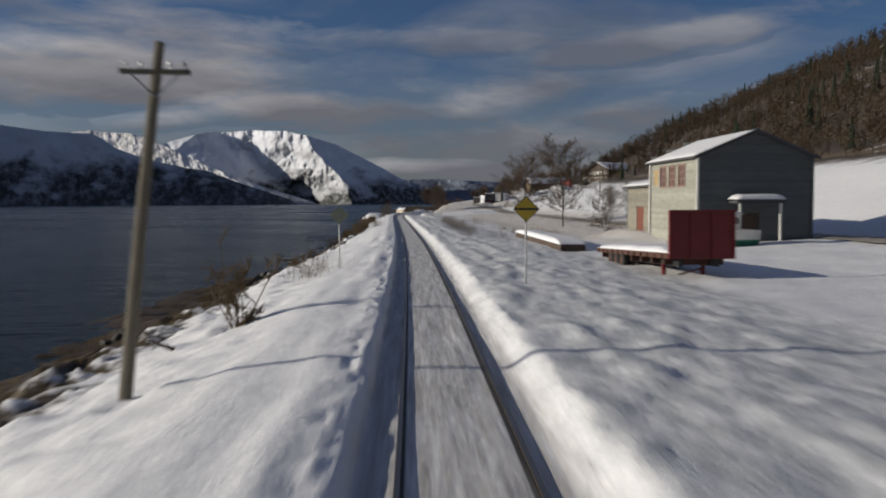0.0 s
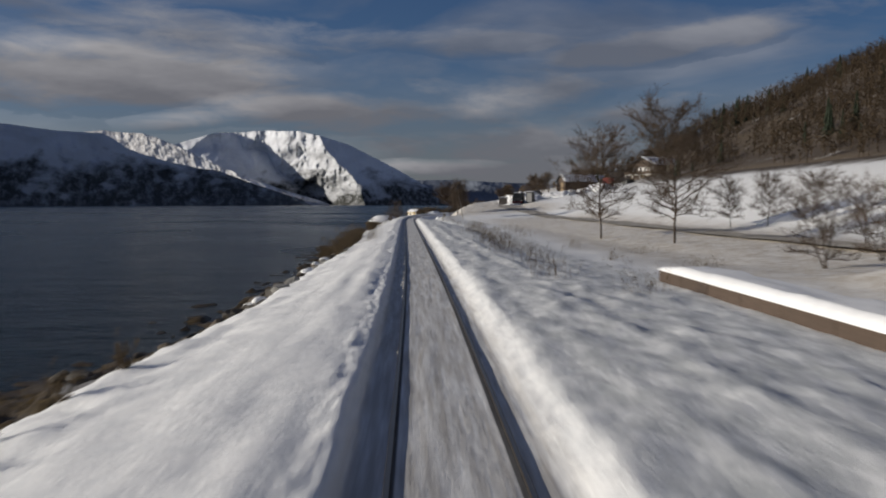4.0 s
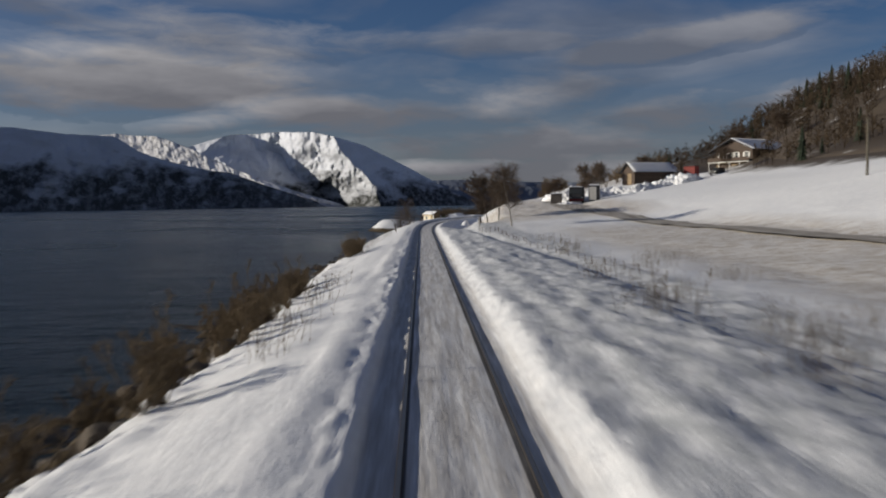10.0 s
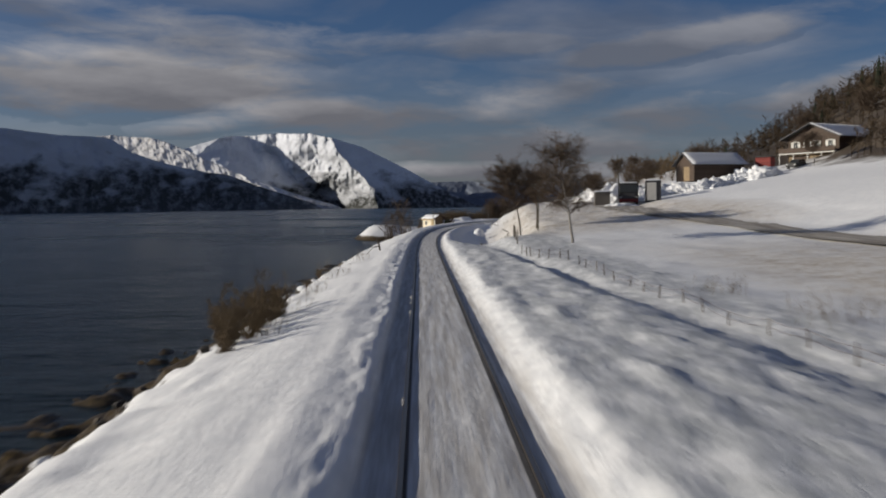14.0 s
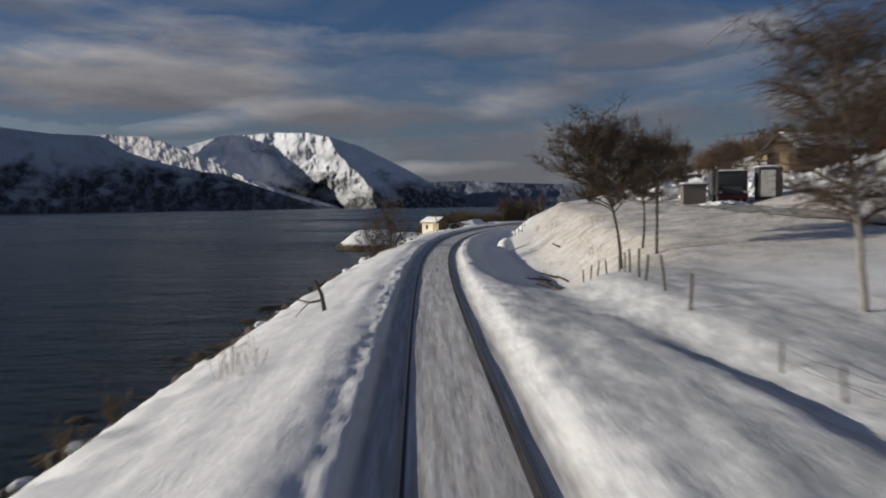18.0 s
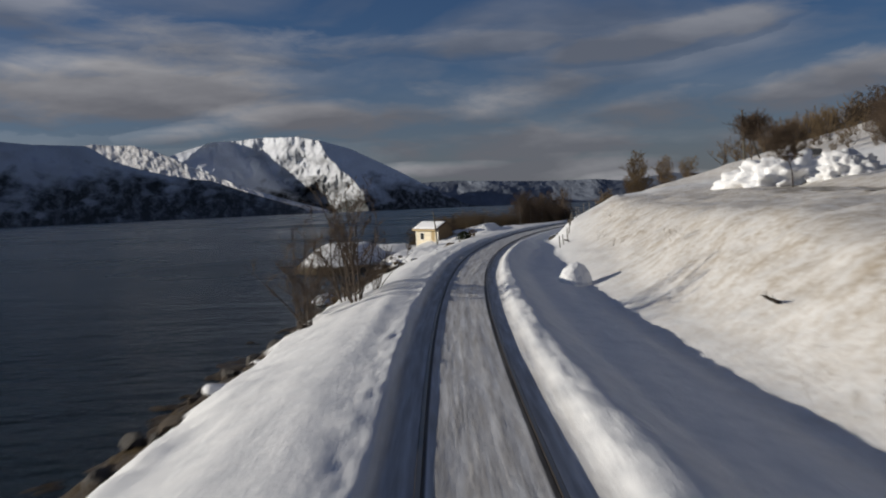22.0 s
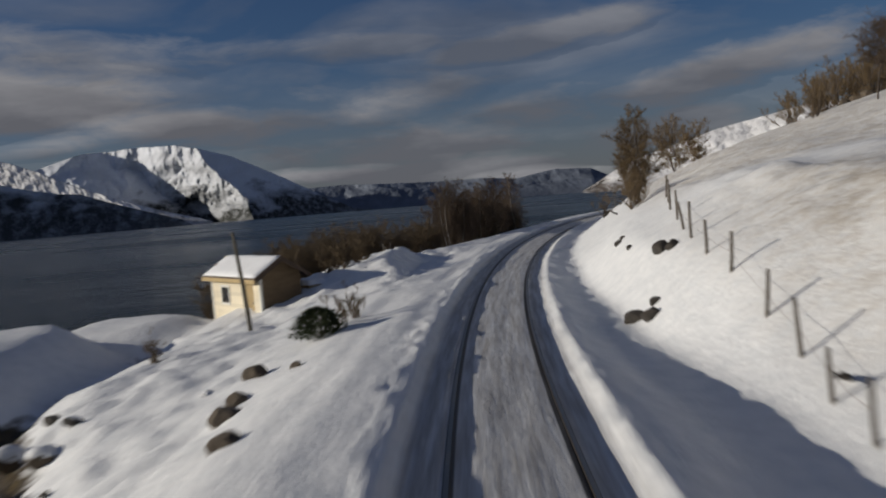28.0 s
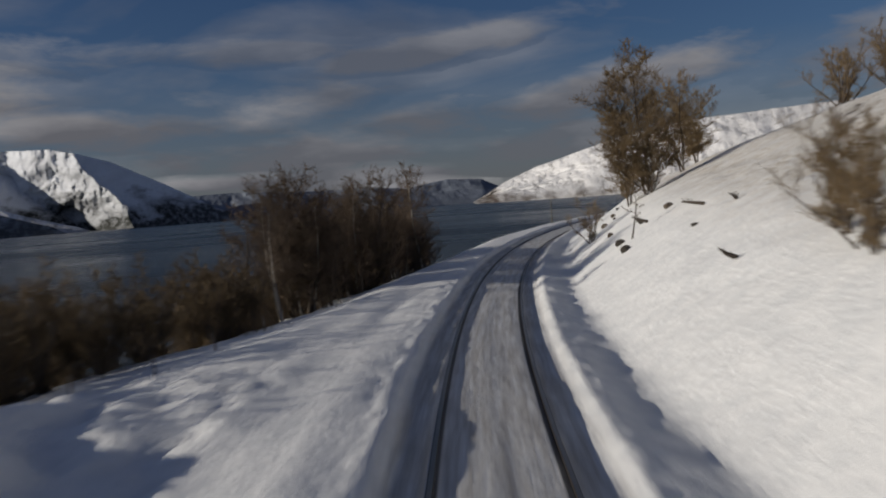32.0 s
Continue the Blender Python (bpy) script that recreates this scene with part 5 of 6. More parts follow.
part("fascia", boxed(-.3, HW + .3, -.36, -.33, HE - .28, HE - .12, .005), OCHRE, hut, "yellow ochre fascia board")
for x in (-.02, HW + .02):
    part("corner_board", boxed(x - .06, x + .06, -.05, .05, 0, HE, .008), TRIM, hut)
crate = thing("storage_box", pose(3.5, 300.0, -0.6, 0, 0, -54), "wooden storage box with round snow cap behind the hut", "storage box")
part("body", boxed(0, 1.0, 0, .8, -.3, .62, .02), OCHRE, crate)
part("lid", boxed(-.05, 1.05, -.05, .85, .62, .68, .01), OCHRE, crate)
part("snow_cap", snow_slab(-.06, 1.06, -.06, .86, .682, .24, 37), SNOW, crate, smooth=True)

# chalet up the slope
chalet = thing("chalet_house", pose(61.0, 280.8, 8.5, 0, 0, -62), "brown timber chalet with white balcony beam and posts", "house")
CW, CL = 9.6, 11.0
wc = WALLS(CW, CL)
clad_wall(chalet, CW, 2.5, wc[0], TANWALL, ((1.0, 4.2, 0, 2.2), (6.2, 8.2, .9, 2.0)), 0.6, label="tan ground-floor wall")
clad_wall(chalet, CL, 2.5, wc[1], WHITEWALL, (), 0.6)
clad_wall(chalet, CL, 2.5, wc[3], WHITEWALL, ((2, 3.4, .9, 2.0),), 0.6)
up = [m_ @ Matrix.Translation((0, 0, 2.5)) for m_ in wc]
co = ((1.0, 1.9, .8, 1.9), (3.3, 4.2, .8, 1.9), (5.0, 5.9, .8, 1.9), (7.6, 8.5, .8, 1.9))
clad_wall(chalet, CW, 2.7, up[0], BROWNWALL, co, 0.3, 2.0, label="dark brown timber gable")
clad_wall(chalet, CL, 2.7, up[1], BROWNWALL, (), 0.3)
clad_wall(chalet, CL, 2.7, up[3], BROWNWALL, ((2, 3, .8, 1.9), (6, 7, .8, 1.9)), 0.3)
clad_wall(chalet, CW, 5.2, wc[2], BROWNWALL, (), 0.6, 2.0)
for o in co:
    window(chalet, *o, up[0], TRIM, 2, 2)
    for a in (o[0] - .42, o[1] + .1):
        shd = boxed(a, a + .32, -.075, -.05, o[2], o[3], .006)
        bmesh.ops.transform(shd, matrix=up[0], verts=shd.verts)
        part("shutter", shd, TRIM, chalet, "white window shutter")
for o in ((2, 3, .8, 1.9), (6, 7, .8, 1.9)):
    window(chalet, *o, up[3], TRIM, 2, 2)
window(chalet, 6.2, 8.2, .9, 2.0, wc[0], TRIM, 3, 1)
part("garage_door", boxed(1.02, 4.18, .04, .1, .02, 2.18, .01), BROWNWALL, chalet, "dark garage opening")
bal = part("balcony", boxed(-.9, CW + .2, -1.4, -.05, 2.42, 2.56, .02), TRIM, chalet, "long white balcony")
part("balustrade", boxed(-.9, CW + .2, -1.4, -1.34, 2.62, 3.4, .02), BROWNWALL, bal, "dark brown boarded balustrade")
for x in (-.7, 2.0, 4.8, 7.4, 9.5):
    part("balcony_post", boxed(x - .06, x + .06, -1.36, -1.24, 0, 2.42, .01), TRIM, bal)
gable_roof(chalet, 0, CW, 0, CL, 5.2, 2.0, 1.1, SLATE, 0.05, seed=41, label="dark pitched roof with thin snow")

# barn, red and yellow sheds, far house
barn = thing("barn", pose(38.6, 268.6, 6.3, 0, 0, -78), "dark timber barn with long snow-covered roof", "barn")
BW, BL = 5.4, 8.2
wb = WALLS(BW, BL)
clad_wall(barn, BW, 2.6, wb[0], BROWNWALL, ((2.2, 4.0, 0, 2.2),), 0.3, 1.6)
clad_wall(barn, BL, 2.6, wb[1], BROWNWALL, (), 0.4)
clad_wall(barn, BW, 2.6, wb[2], BROWNWALL, (), 0.3, 1.6)
clad_wall(barn, BL, 2.6, wb[3], BROWNWALL, (), 0.4)
part("door", boxed(2.22, 3.98, .03, .08, .02, 2.18, .01), TANWALL, barn)
gable_roof(barn, 0, BW, 0, BL, 2.6, 1.6, 0.5, SLATE, 0.16, seed=43)
red = thing("red_shed", pose(49.8, 266.0, 7.3, 0, 0, -40), "small red boarded shed on the slope", "shed")
wr_ = WALLS(2.2, 2.0)
for w_, l_ in zip(wr_, (2.2, 2.0, 2.2, 2.0)):
    clad_wall(red, l_, 2.5, w_, REDWALL, (), 0.3)
part("roof", boxed(-.2, 2.4, -.2, 2.2, 2.5, 2.62, .02), SLATE, red)
far_house = thing("yellow_house", pose(49.5, 299.0, 6.2, 0, 0, -55), "ochre yellow timber house with white snow-covered roof", "house")
wy_ = WALLS(6.0, 7.5)
fo = ((1.0, 2.0, 1.2, 2.3), (3.8, 4.8, 1.2, 2.3))
clad_wall(far_house, 6.0, 3.6, wy_[0], OCHRE, fo, 0.25, 1.7)
for o in fo:
    window(far_house, *o, wy_[0], TRIM, 2, 2)
clad_wall(far_house, 7.5, 3.6, wy_[1], OCHRE, (), 0.4)
clad_wall(far_house, 6.0, 3.6, wy_[2], OCHRE, (), 0.4, 1.7)
clad_wall(far_house, 7.5, 3.6, wy_[3], OCHRE, (), 0.4)
gable_roof(far_house, 0, 6.0, 0, 7.5, 3.6, 1.7, 0.45, SLATE, 0.16, seed=47)

# lorry and lean-to parked at the road bend
lorry = thing("parked_lorry", placed(24.6, 240.3, -12, 0.0), "dark lorry with red bumper parked by the snowy road", "lorry")
cabm = part("cab", boxed(-1.15, 1.15, 0, 1.9, .75, 2.75, .1), BLACK, lorry, "dark driver's cab")
part("windscreen", boxed(-1.0, 1.0, -.02, .01, 1.65, 2.5, .01), GLASS, cabm)
part("bumper", boxed(-1.15, 1.15, -.18, -.01, .45, .85, .04), REDPAINT, lorry, "red front bumper")
part("grille", boxed(-.75, .75, -.03, -.005, .9, 1.5, .01), SLATE, cabm)
for x in (-.95, .95):
    part("headlight", boxed(x - .14, x + .14, -.05, -.005, .95, 1.15, .02), PALE, cabm)
part("cargo_body", boxed(-1.2, 1.2, 2.05, 6.6, .9, 2.9, .05), SLATE, lorry, "dark cargo body")
part("snow_cap", snow_slab(-1.1, 1.1, .15, 1.8, 2.76, .12, 51), SNOW, cabm, smooth=True)
for y in (.8, 4.6, 5.7):
    for x in (-1.12, .84):
        wheel = part("wheel", rod([(x, y, .5), (x + .04, y, .5), (x + .26, y, .5), (x + .3, y, .5)], [.42, .5, .5, .42], 18), RUBBER, lorry)
        part("rim", rod([(x - .006, y, .5), (x + .306, y, .5)], [.25, .25], 12), ZINC, wheel)
lean = thing("roadside_hut", placed(21.2, 239.2, -8, -0.1), "small grey roadside hut with snow on its flat roof", "hut")
part("body", boxed(-.9, .9, 0, 1.6, 0, 1.7, .02), GREYWOOD, lean)
lr = part("roof", boxed(-1.05, 1.05, -.15, 1.75, 1.7, 1.78, .01), SLATE, lean)
part("snow_cap", snow_slab(-1.05, 1.05, -.15, 1.75, 1.782, .16, 53), SNOW, lr, smooth=True)
box2 = thing("garden_shed", placed(27.4, 239.6, -12, -0.1), "white and dark shed beside the parked lorry", "shed")
part("body", boxed(-.9, .9, 0, 2.2, 0, 2.6, .02), SLATE, box2)
part("front_panel", boxed(-.75, .35, -.05, -.005, .25, 2.35, .01), WHITEWALL, box2, "pale front panel")
part("snow_cap", snow_slab(-.95, .95, -.05, 2.25, 2.602, .16, 57), SNOW, box2, smooth=True)


def parked_car(m, mat, label):
    t = thing("parked_car", m, label, "car")
    body = part("body", boxed(-.85, .85, 0, 4.2, .35, .95, .12), mat, t)
    cabin = part("cabin", prismed([(-.8, .94), (.8, .94), (.62, 1.45), (-.62, 1.45)], 1.2, 3.3), GLASS, t, "dark glazed cabin")
    part("roof", boxed(-.64, .64, 1.35, 3.15, 1.44, 1.52, .03), mat, t)
    for x in (-.6, .6):
        part("headlight", boxed(x - .14, x + .14, -.02, .01, .62, .78, .01), PALE, body)
    for y in (.8, 3.4):
        for x in (-.86, .66):
            wheel = part("wheel", rod([(x, y, .32), (x + .2, y, .32)], [.32, .32], 16), RUBBER, t)
            part("rim", rod([(x - .01, y, .32), (x + .21, y, .32)], [.18, .18], 10), ZINC, wheel)
    return t


parked_car(placed(36.5, 283.5, 25), SLATE, "dark car parked in the snowy yard below the chalet")
parked_car(placed(56.0, 268.0, -50), BLACK, "dark snow-dusted car beside the chalet")

# ---------------------------------------------------------------- road
rs = np.arange(20, 298, 1.0)
rows = []
for s in rs:
    R = section(RIGHT, float(s))
    a, b = R[8, 0] - 0.1, R[9, 0] + 0.1
    rows.append(np.linspace(a, b, 14))
rd = np.array(rows)
rsg = np.repeat(rs[:, None], 14, 1)
rx, ry = at_track(rsg, rd)
rz = np.array([[ground_z(float(p), float(q)) for p, q in zip(u, v)] for u, v in zip(rx, ry)])
flat = rz.mean(1, keepdims=True)
rz = 0.15 * rz + 0.85 * flat + 0.05 * np.interp(rsg, [270, 297], [1, -3]) + 0.03 * rough(rsg / 9, rd * 1.3, 97, 3)
rm, rt, rb = material("slushy_road", (0.2, 0.18, 0.15), 0.7, 0, 0.4)
ruv = node(rt, "ShaderNodeUVMap", uv_map="track").outputs["UV"]
rv = node(rt, "ShaderNodeMapping", {"Vector": ruv, "Scale": (0.12, 1.6, 1)}).outputs["Vector"]
rn, rn2 = noise_tex(rt, 1.5, 6, rv), noise_tex(rt, 3.0, 6, ruv)
rt.links.new(mixc(rt, 0.35, ramp(rt, rn, [(0.35, (0.2, 0.17, 0.14)), (0.5, (0.38, 0.34, 0.28)), (0.62, (0.64, 0.61, 0.56))]), ramp(rt, rn2, [(0.3, (0.14, 0.12, 0.1)), (0.7, (0.5, 0.46, 0.4))])), rb.inputs["Base Color"])
bump(rt, rb, rn, 0.5, 0.05)
road = grid_object("road", rx, ry, rz, rm, np.stack([rsg, rd], -1))
tagged(road, "wet brown gritted road with packed slush", "road", kind="structure")

# ---------------------------------------------------------------- trees and bushes


class Strands:
    """Collects thin tapered tubes into one mesh."""

    def __init__(self):
        self.v, self.f = [], []

    def tube(self, pts, radii, sides=3):
        base = len(self.v)
        for i, p in enumerate(pts):
            a, b = pts[max(i - 1, 0)], pts[min(i + 1, len(pts) - 1)]
            t = (b - a).normalized()
            u = t.cross(Vector((0.36, 0.21, 0.91)) if abs(t.z) < 0.8 else Vector((0.93, 0.31, 0.1))).normalized()
            w = t.cross(u)
            for k in range(sides):
                q = 2 * math.pi * k / sides
                self.v.append(tuple(p + radii[i] * (math.cos(q) * u + math.sin(q) * w)))
        for i in range(len(pts) - 1):
            for k in range(sides):
                c, d = base + i * sides + k, base + i * sides + (k + 1) % sides
                self.f.append((c, d, d + sides, c + sides))

    def mesh(self, name, mat, smooth=True):
        me = bpy.data.meshes.new(name)
        me.from_pydata(self.v, [], self.f)
        if smooth:
            me.polygons.foreach_set("use_smooth", [True] * len(me.polygons))
        me.materials.append(mat)
        return me


def wander(rng, start, way, length, n, bend, droop=0.0):
    pts, p, w = [start.copy()], start.copy(), way.normalized()
    for i in range(n):
        w = (w + Vector((rng.uniform(-bend, bend), rng.uniform(-bend, bend), rng.uniform(-bend, bend) - droop))).normalized()
        p = p + w * (length / n)
        pts.append(p.copy())
    return pts


def bare_tree(name, seed, height, label, category="tree", bark=None, twig=None, stems=1, spread=0.42, low=0.25, thick=0.016, limbs=24, twigs=6, droop=0.03, weep=0.0, up=0.35, fine=0.008):
    """A leafless tree: trunk (or several stems), limbs, branches and many twigs, as trunk and crown."""
    rng = random.Random(seed)
    stalks, crown = [], Strands()
    for st in range(stems):
        trunk = Strands()
        stalks.append(trunk)
        lean = Vector((rng.uniform(-.1, .1), rng.uniform(-.1, .1), 1)) if stems == 1 else Vector((rng.uniform(-.36, .36), rng.uniform(-.36, .36), 1))
        h = height * (1 if st == 0 else rng.uniform(.6, .95))
        r0 = height * thick * (1 if stems == 1 else 0.55)
        body = wander(rng, Vector((rng.uniform(-.12, .12) * (stems > 1), rng.uniform(-.12, .12) * (stems > 1), -0.35)), lean, h * 0.86 + 0.35, 9, 0.11 if stems == 1 else 0.14)
        radii = [r0 * (1.25 if i == 0 else 1) * (1 - 0.9 * (i / 9) ** 1.1) + 0.006 for i in range(10)]
        trunk.tube(body, radii, 7)
        for b in range(max(4, limbs // stems)):
            u = low + (0.97 - low) * (b + rng.random()) / max(4, limbs // stems)
            k = min(int(u * 9), 8)
            f = u * 9 - k
            p = body[k].lerp(body[k + 1], f)
            ang = b * 2.4 + rng.uniform(-.6, .6)
            steep = up + 0.9 * u * u + rng.uniform(-.25, .2)
            way = Vector((math.cos(ang), math.sin(ang), steep))
            ln = height * spread * (0.34 + 0.66 * math.sin(math.pi * min(0.98, 0.16 + 0.74 * (u - low) / (1 - low)))) * rng.uniform(.62, 1.04)
            limb = wander(rng, p, way, ln, 6, 0.2, droop)
            lr = max(radii[k] * 0.5, 0.012)
            crown.tube(limb, [lr * (1 - 0.85 * i / 6) + 0.004 for i in range(7)], 4)
            for c in range(8):
                v = 0.2 + 0.8 * (c + rng.random()) / 8
                q = limb[min(int(v * 6), 5)].lerp(limb[min(int(v * 6), 5) + 1], v * 6 % 1)
                w2 = Vector((rng.uniform(-1, 1), rng.uniform(-1, 1), rng.uniform(-.25, .9))) + way.normalized() * 0.9
                br = wander(rng, q, w2, ln * rng.uniform(.22, .45), 3, 0.3, droop)
                crown.tube(br, [lr * 0.42 * (1 - 0.7 * i / 3) + 0.004 for i in range(4)], 3)
                for tw in range(twigs):
                    q2 = br[rng.randint(1, 3)]
                    w3 = Vector((rng.uniform(-1, 1), rng.uniform(-1, 1), rng.uniform(-.4, .8) - weep)) + w2.normalized() * 0.6
                    crown.tube(wander(rng, q2, w3, ln * rng.uniform(.13, .28) * (1 + weep), 1, 0.3, droop + weep * .4), [fine, fine * 0.55], 3)
    t = thing(name, Matrix.Identity(4), label, category)
    for trunk in stalks:
        o = new("trunk" if stems == 1 else "stem", trunk.mesh("trunk", bark or BARK))
        o.parent = t
    o = new("crown", crown.mesh("crown", twig or TWIG))
    o.parent = t
    return t


def plant(master, spots, group=""):
    """Sets the master at the first spot and copies of it at the others: (x, y, turn, scale)."""
    for i, (x, y, turn, sc, *lab) in enumerate(spots):
        m = placed(x, y, turn, -0.05)
        ob = master if i == 0 else copy_thing(master, m)
        ob.matrix_basis = m @ Matrix.Diagonal((sc, sc, sc, 1))
        if lab:
            ob["label"] = lab[0]
        if group:
            ob["group"] = group


BUSHTWIG = plain("brown_bush_twigs", (0.2, 0.14, 0.075), 0.9, 0, 4, 0.4)
# the three trees of the field, the big birch, and the roadside pair
plant(bare_tree("field_tree", 11, 5.2, "bare spreading tree in the snowy field by a fence", low=0.24, spread=0.4, limbs=40, twigs=13, thick=0.0085, fine=0.006), [(15.1, 111.2, 0, 1.75), (17.6, 99.6, 130, 1.9), (26.2, 112.3, 60, 0.8), (27.6, 108.2, 200, 0.85), (29.5, 104.5, 300, .75)], "bare trees of the field")
plant(bare_tree("field_tree", 12, 4.6, "bare many-branched tree beside the depot yard", stems=3, low=0.15, limbs=30), [(17.0, 76.4, 0, 1.0), (20.5, 78.5, 140, 0.9), (23.5, 82.0, 220, 0.85), (25, 88, 40, 0.9)], "bare trees of the field")
plant(bare_tree("birch_tree", 13, 7.4, "tall leafless birch with pale trunk on the snowy field", bark=BIRCHBARK, low=0.34, spread=0.36, weep=0.45, droop=0.07, limbs=46, twigs=13, up=0.6, thick=0.013, fine=0.0075), [(8.8, 188.2, 40, 0.9)])
plant(bare_tree("alder_tree", 14, 6.0, "leafless alder with dense dark crown on the road bank", low=0.48, spread=0.42, thick=0.012, limbs=46, twigs=18, droop=0.04, up=0.5, fine=0.009), [(7.6, 205.2, 0, 1.0), (9.2, 208.4, 100, .82), (21.5, 243.5, 40, .6), (30.0, 262.0, 200, 0.8), (34.5, 268.0, 300, 0.9), (26.5, 268.0, 30, 0.75), (47.0, 282.0, 10, 0.9), (38.0, 305.0, 70, 0.85), (43.0, 318.0, 170, 0.9), (57, 262, 10, .8), (70, 292, 10, 1.0), (75, 280, 10, 1.1)], "leafless roadside trees")
plant(bare_tree("thin_tree", 15, 4.6, "slender bare tree leaning over the snowy bank", low=0.45, spread=0.22, limbs=10, twigs=3, thick=0.014), [(23.0, 311.6, 60, .62), (26.6, 326.0, 10, .5)])
plant(bare_tree("bank_tree", 16, 6.4, "large bare tree on the crest of the snowy bank", low=0.14, spread=0.36, limbs=54, twigs=13, stems=3, up=0.8, twig=BUSHTWIG, fine=0.011), [(34.4, 338.2, 0, 1.16), (32.6, 337.0, 90, 0.72), (40, 344, 20, .9), (46, 352, 60, .8)], "bare trees of the bank")
plant(bare_tree("bank_bush", 17, 3.3, "tall brown many-stemmed bush on the snowy bank", "bush", stems=7, low=0.16, spread=0.3, limbs=35, twigs=5, twig=BUSHTWIG, up=0.9, fine=0.0075), [(22.1, 309.8, 0, 0.74), (22.8, 311.0, 90, 0.8), (21.7, 309.2, 200, 0.55), (23.4, 312.0, 140, .62), (33.2, 336.0, 30, 1.0), (29.0, 334.0, 50, .7), (41, 322, 30, 1.1), (45, 328, 80, 1.2)] + [(*map(float, at_track(298 + 20 * k / 33 + 2 * math.sin(5 * k), 27 + (k * 7 % 12))), k * 50, .5 + .04 * (k * 5 % 9)) for k in range(0, 34, 2)] + [(53.0 + (k * 5 % 13), 329 + 19 * k / 29, k * 70, 1.25 + .08 * (k * 3 % 7)) for k in range(30)], "brown bushes of the bank")

# shrubs along the shore
willow = bare_tree("willow_bush", 18, 2.4, "russet leafless willow bush on the shore edge", "bush", stems=9, low=0.1, spread=0.28, limbs=36, twigs=4, fine=0.009, twig=WILLOW, bark=WILLOW, up=1.1, thick=0.012)
rng = random.Random(5)
spots = [(-6.2, 25.6, 0, 1.25, "russet leafless bush rising from the snowy shore bank")]
for s0, s1, n, d0, d1, sc in ((104, 137, 34, -7.4, -5.2, 0.74), (137, 148, 2, -7.2, -6.2, 0.4), (155, 164, 11, -6.2, -5.0, 0.66), (163, 176, 5, -7.4, -6.2, 0.35), (176, 190, 4, -7.0, -6.0, 0.35), (242, 262, 8, -6.8, -5.5, 0.45), (48, 62, 4, -7.6, -6.2, 0.4)):
    for k in range(n):
        x, y = at_track(s0 + (s1 - s0) * (k + rng.random()) / n, rng.uniform(d0, d1))
        spots.append((float(x), float(y), rng.uniform(0, 360), sc * rng.uniform(.7, 1.25)))
for x, y, sc in ((4.75, 285.9, 0.5), (5.2, 286.6, 0.42), (-0.8, 291.0, .5), (4.9, 301.2, .7), (5.6, 300.6, .6), (5.4, 302.4, .75), (6.3, 302.0, .6), (6.6, 303.6, .65)):
    spots.append((x, y, rng.uniform(0, 360), sc))
plant(willow, spots, "willow bushes of the shore")
alder = bare_tree("shore_alder", 19, 4.4, "tall thin-stemmed alder bush leaning over the water", "bush", stems=8, low=0.18, spread=0.25, limbs=32, twigs=3, up=1.0, thick=0.011, fine=0.006)
plant(alder, [(-2.4, 236.9, 0, 1.15), (-3.0, 239.6, 130, 1.2), (-1.85, 239.3, 220, 0.6), (-3.9, 235.0, 20, .9), (-4.4, 238.0, 250, .95)], "alders of the shore")

# wood of leafless trees on the seaward side of the curve
wood_a = bare_tree("grove_tree", 20, 6.0, "leafless dark tree in the grove by the shore", bark=BARK, low=0.15, spread=0.3, limbs=24, twigs=6, up=0.8, fine=0.011)
wood_b = bare_tree("grove_birch", 26, 6.6, "leafless birch with white trunk in the shore grove", bark=BIRCHBARK, thick=0.009, low=0.3, spread=0.26, limbs=24, twigs=6, up=0.9, weep=0.2)
wood_c = bare_tree("grove_bush", 22, 3.4, "dense brown thicket bush at the edge of the grove", "bush", stems=8, low=0.08, spread=0.3, limbs=32, twigs=4, up=0.9, twig=WILLOW, fine=0.011)
sa, sb, sc_ = [], [], []
for k in range(95):
    s = rng.uniform(329, 350)
    near = float(np.interp(s, [318, 330, 346, 360], [-8.6, -5.6, -4.6, -4.6]))
    x, y = at_track(s, near - abs(rng.gauss(0, 2.6)) - 0.4)
    if ground_z(float(x), float(y)) < WATER_Z + 0.2:
        continue
    (sb if k % 5 == 0 else sa).append((float(x), float(y), rng.uniform(0, 360), rng.uniform(.45, .95)))
for k in range(160):
    s = rng.uniform(302, 350) if k % 3 else rng.uniform(302, 327)
    near = float(np.interp(s, [300, 315, 330, 346], [-10.6, -10.2, -6.4, -4.8]))
    x, y = at_track(s, near - rng.uniform(0, 3.4))
    if ground_z(float(x), float(y)) < WATER_Z + 0.2:
        continue
    sc_.append((float(x), float(y), rng.uniform(0, 360), rng.uniform(.6, 1.0)))
sb.insert(0, (14.55, 326.5, 0, 0.62))
plant(wood_a, sa, "leafless grove by the shore"), plant(wood_b, sb, "leafless grove by the shore"), plant(wood_c, sc_, "leafless grove by the shore")

# evergreen bush by the hut path


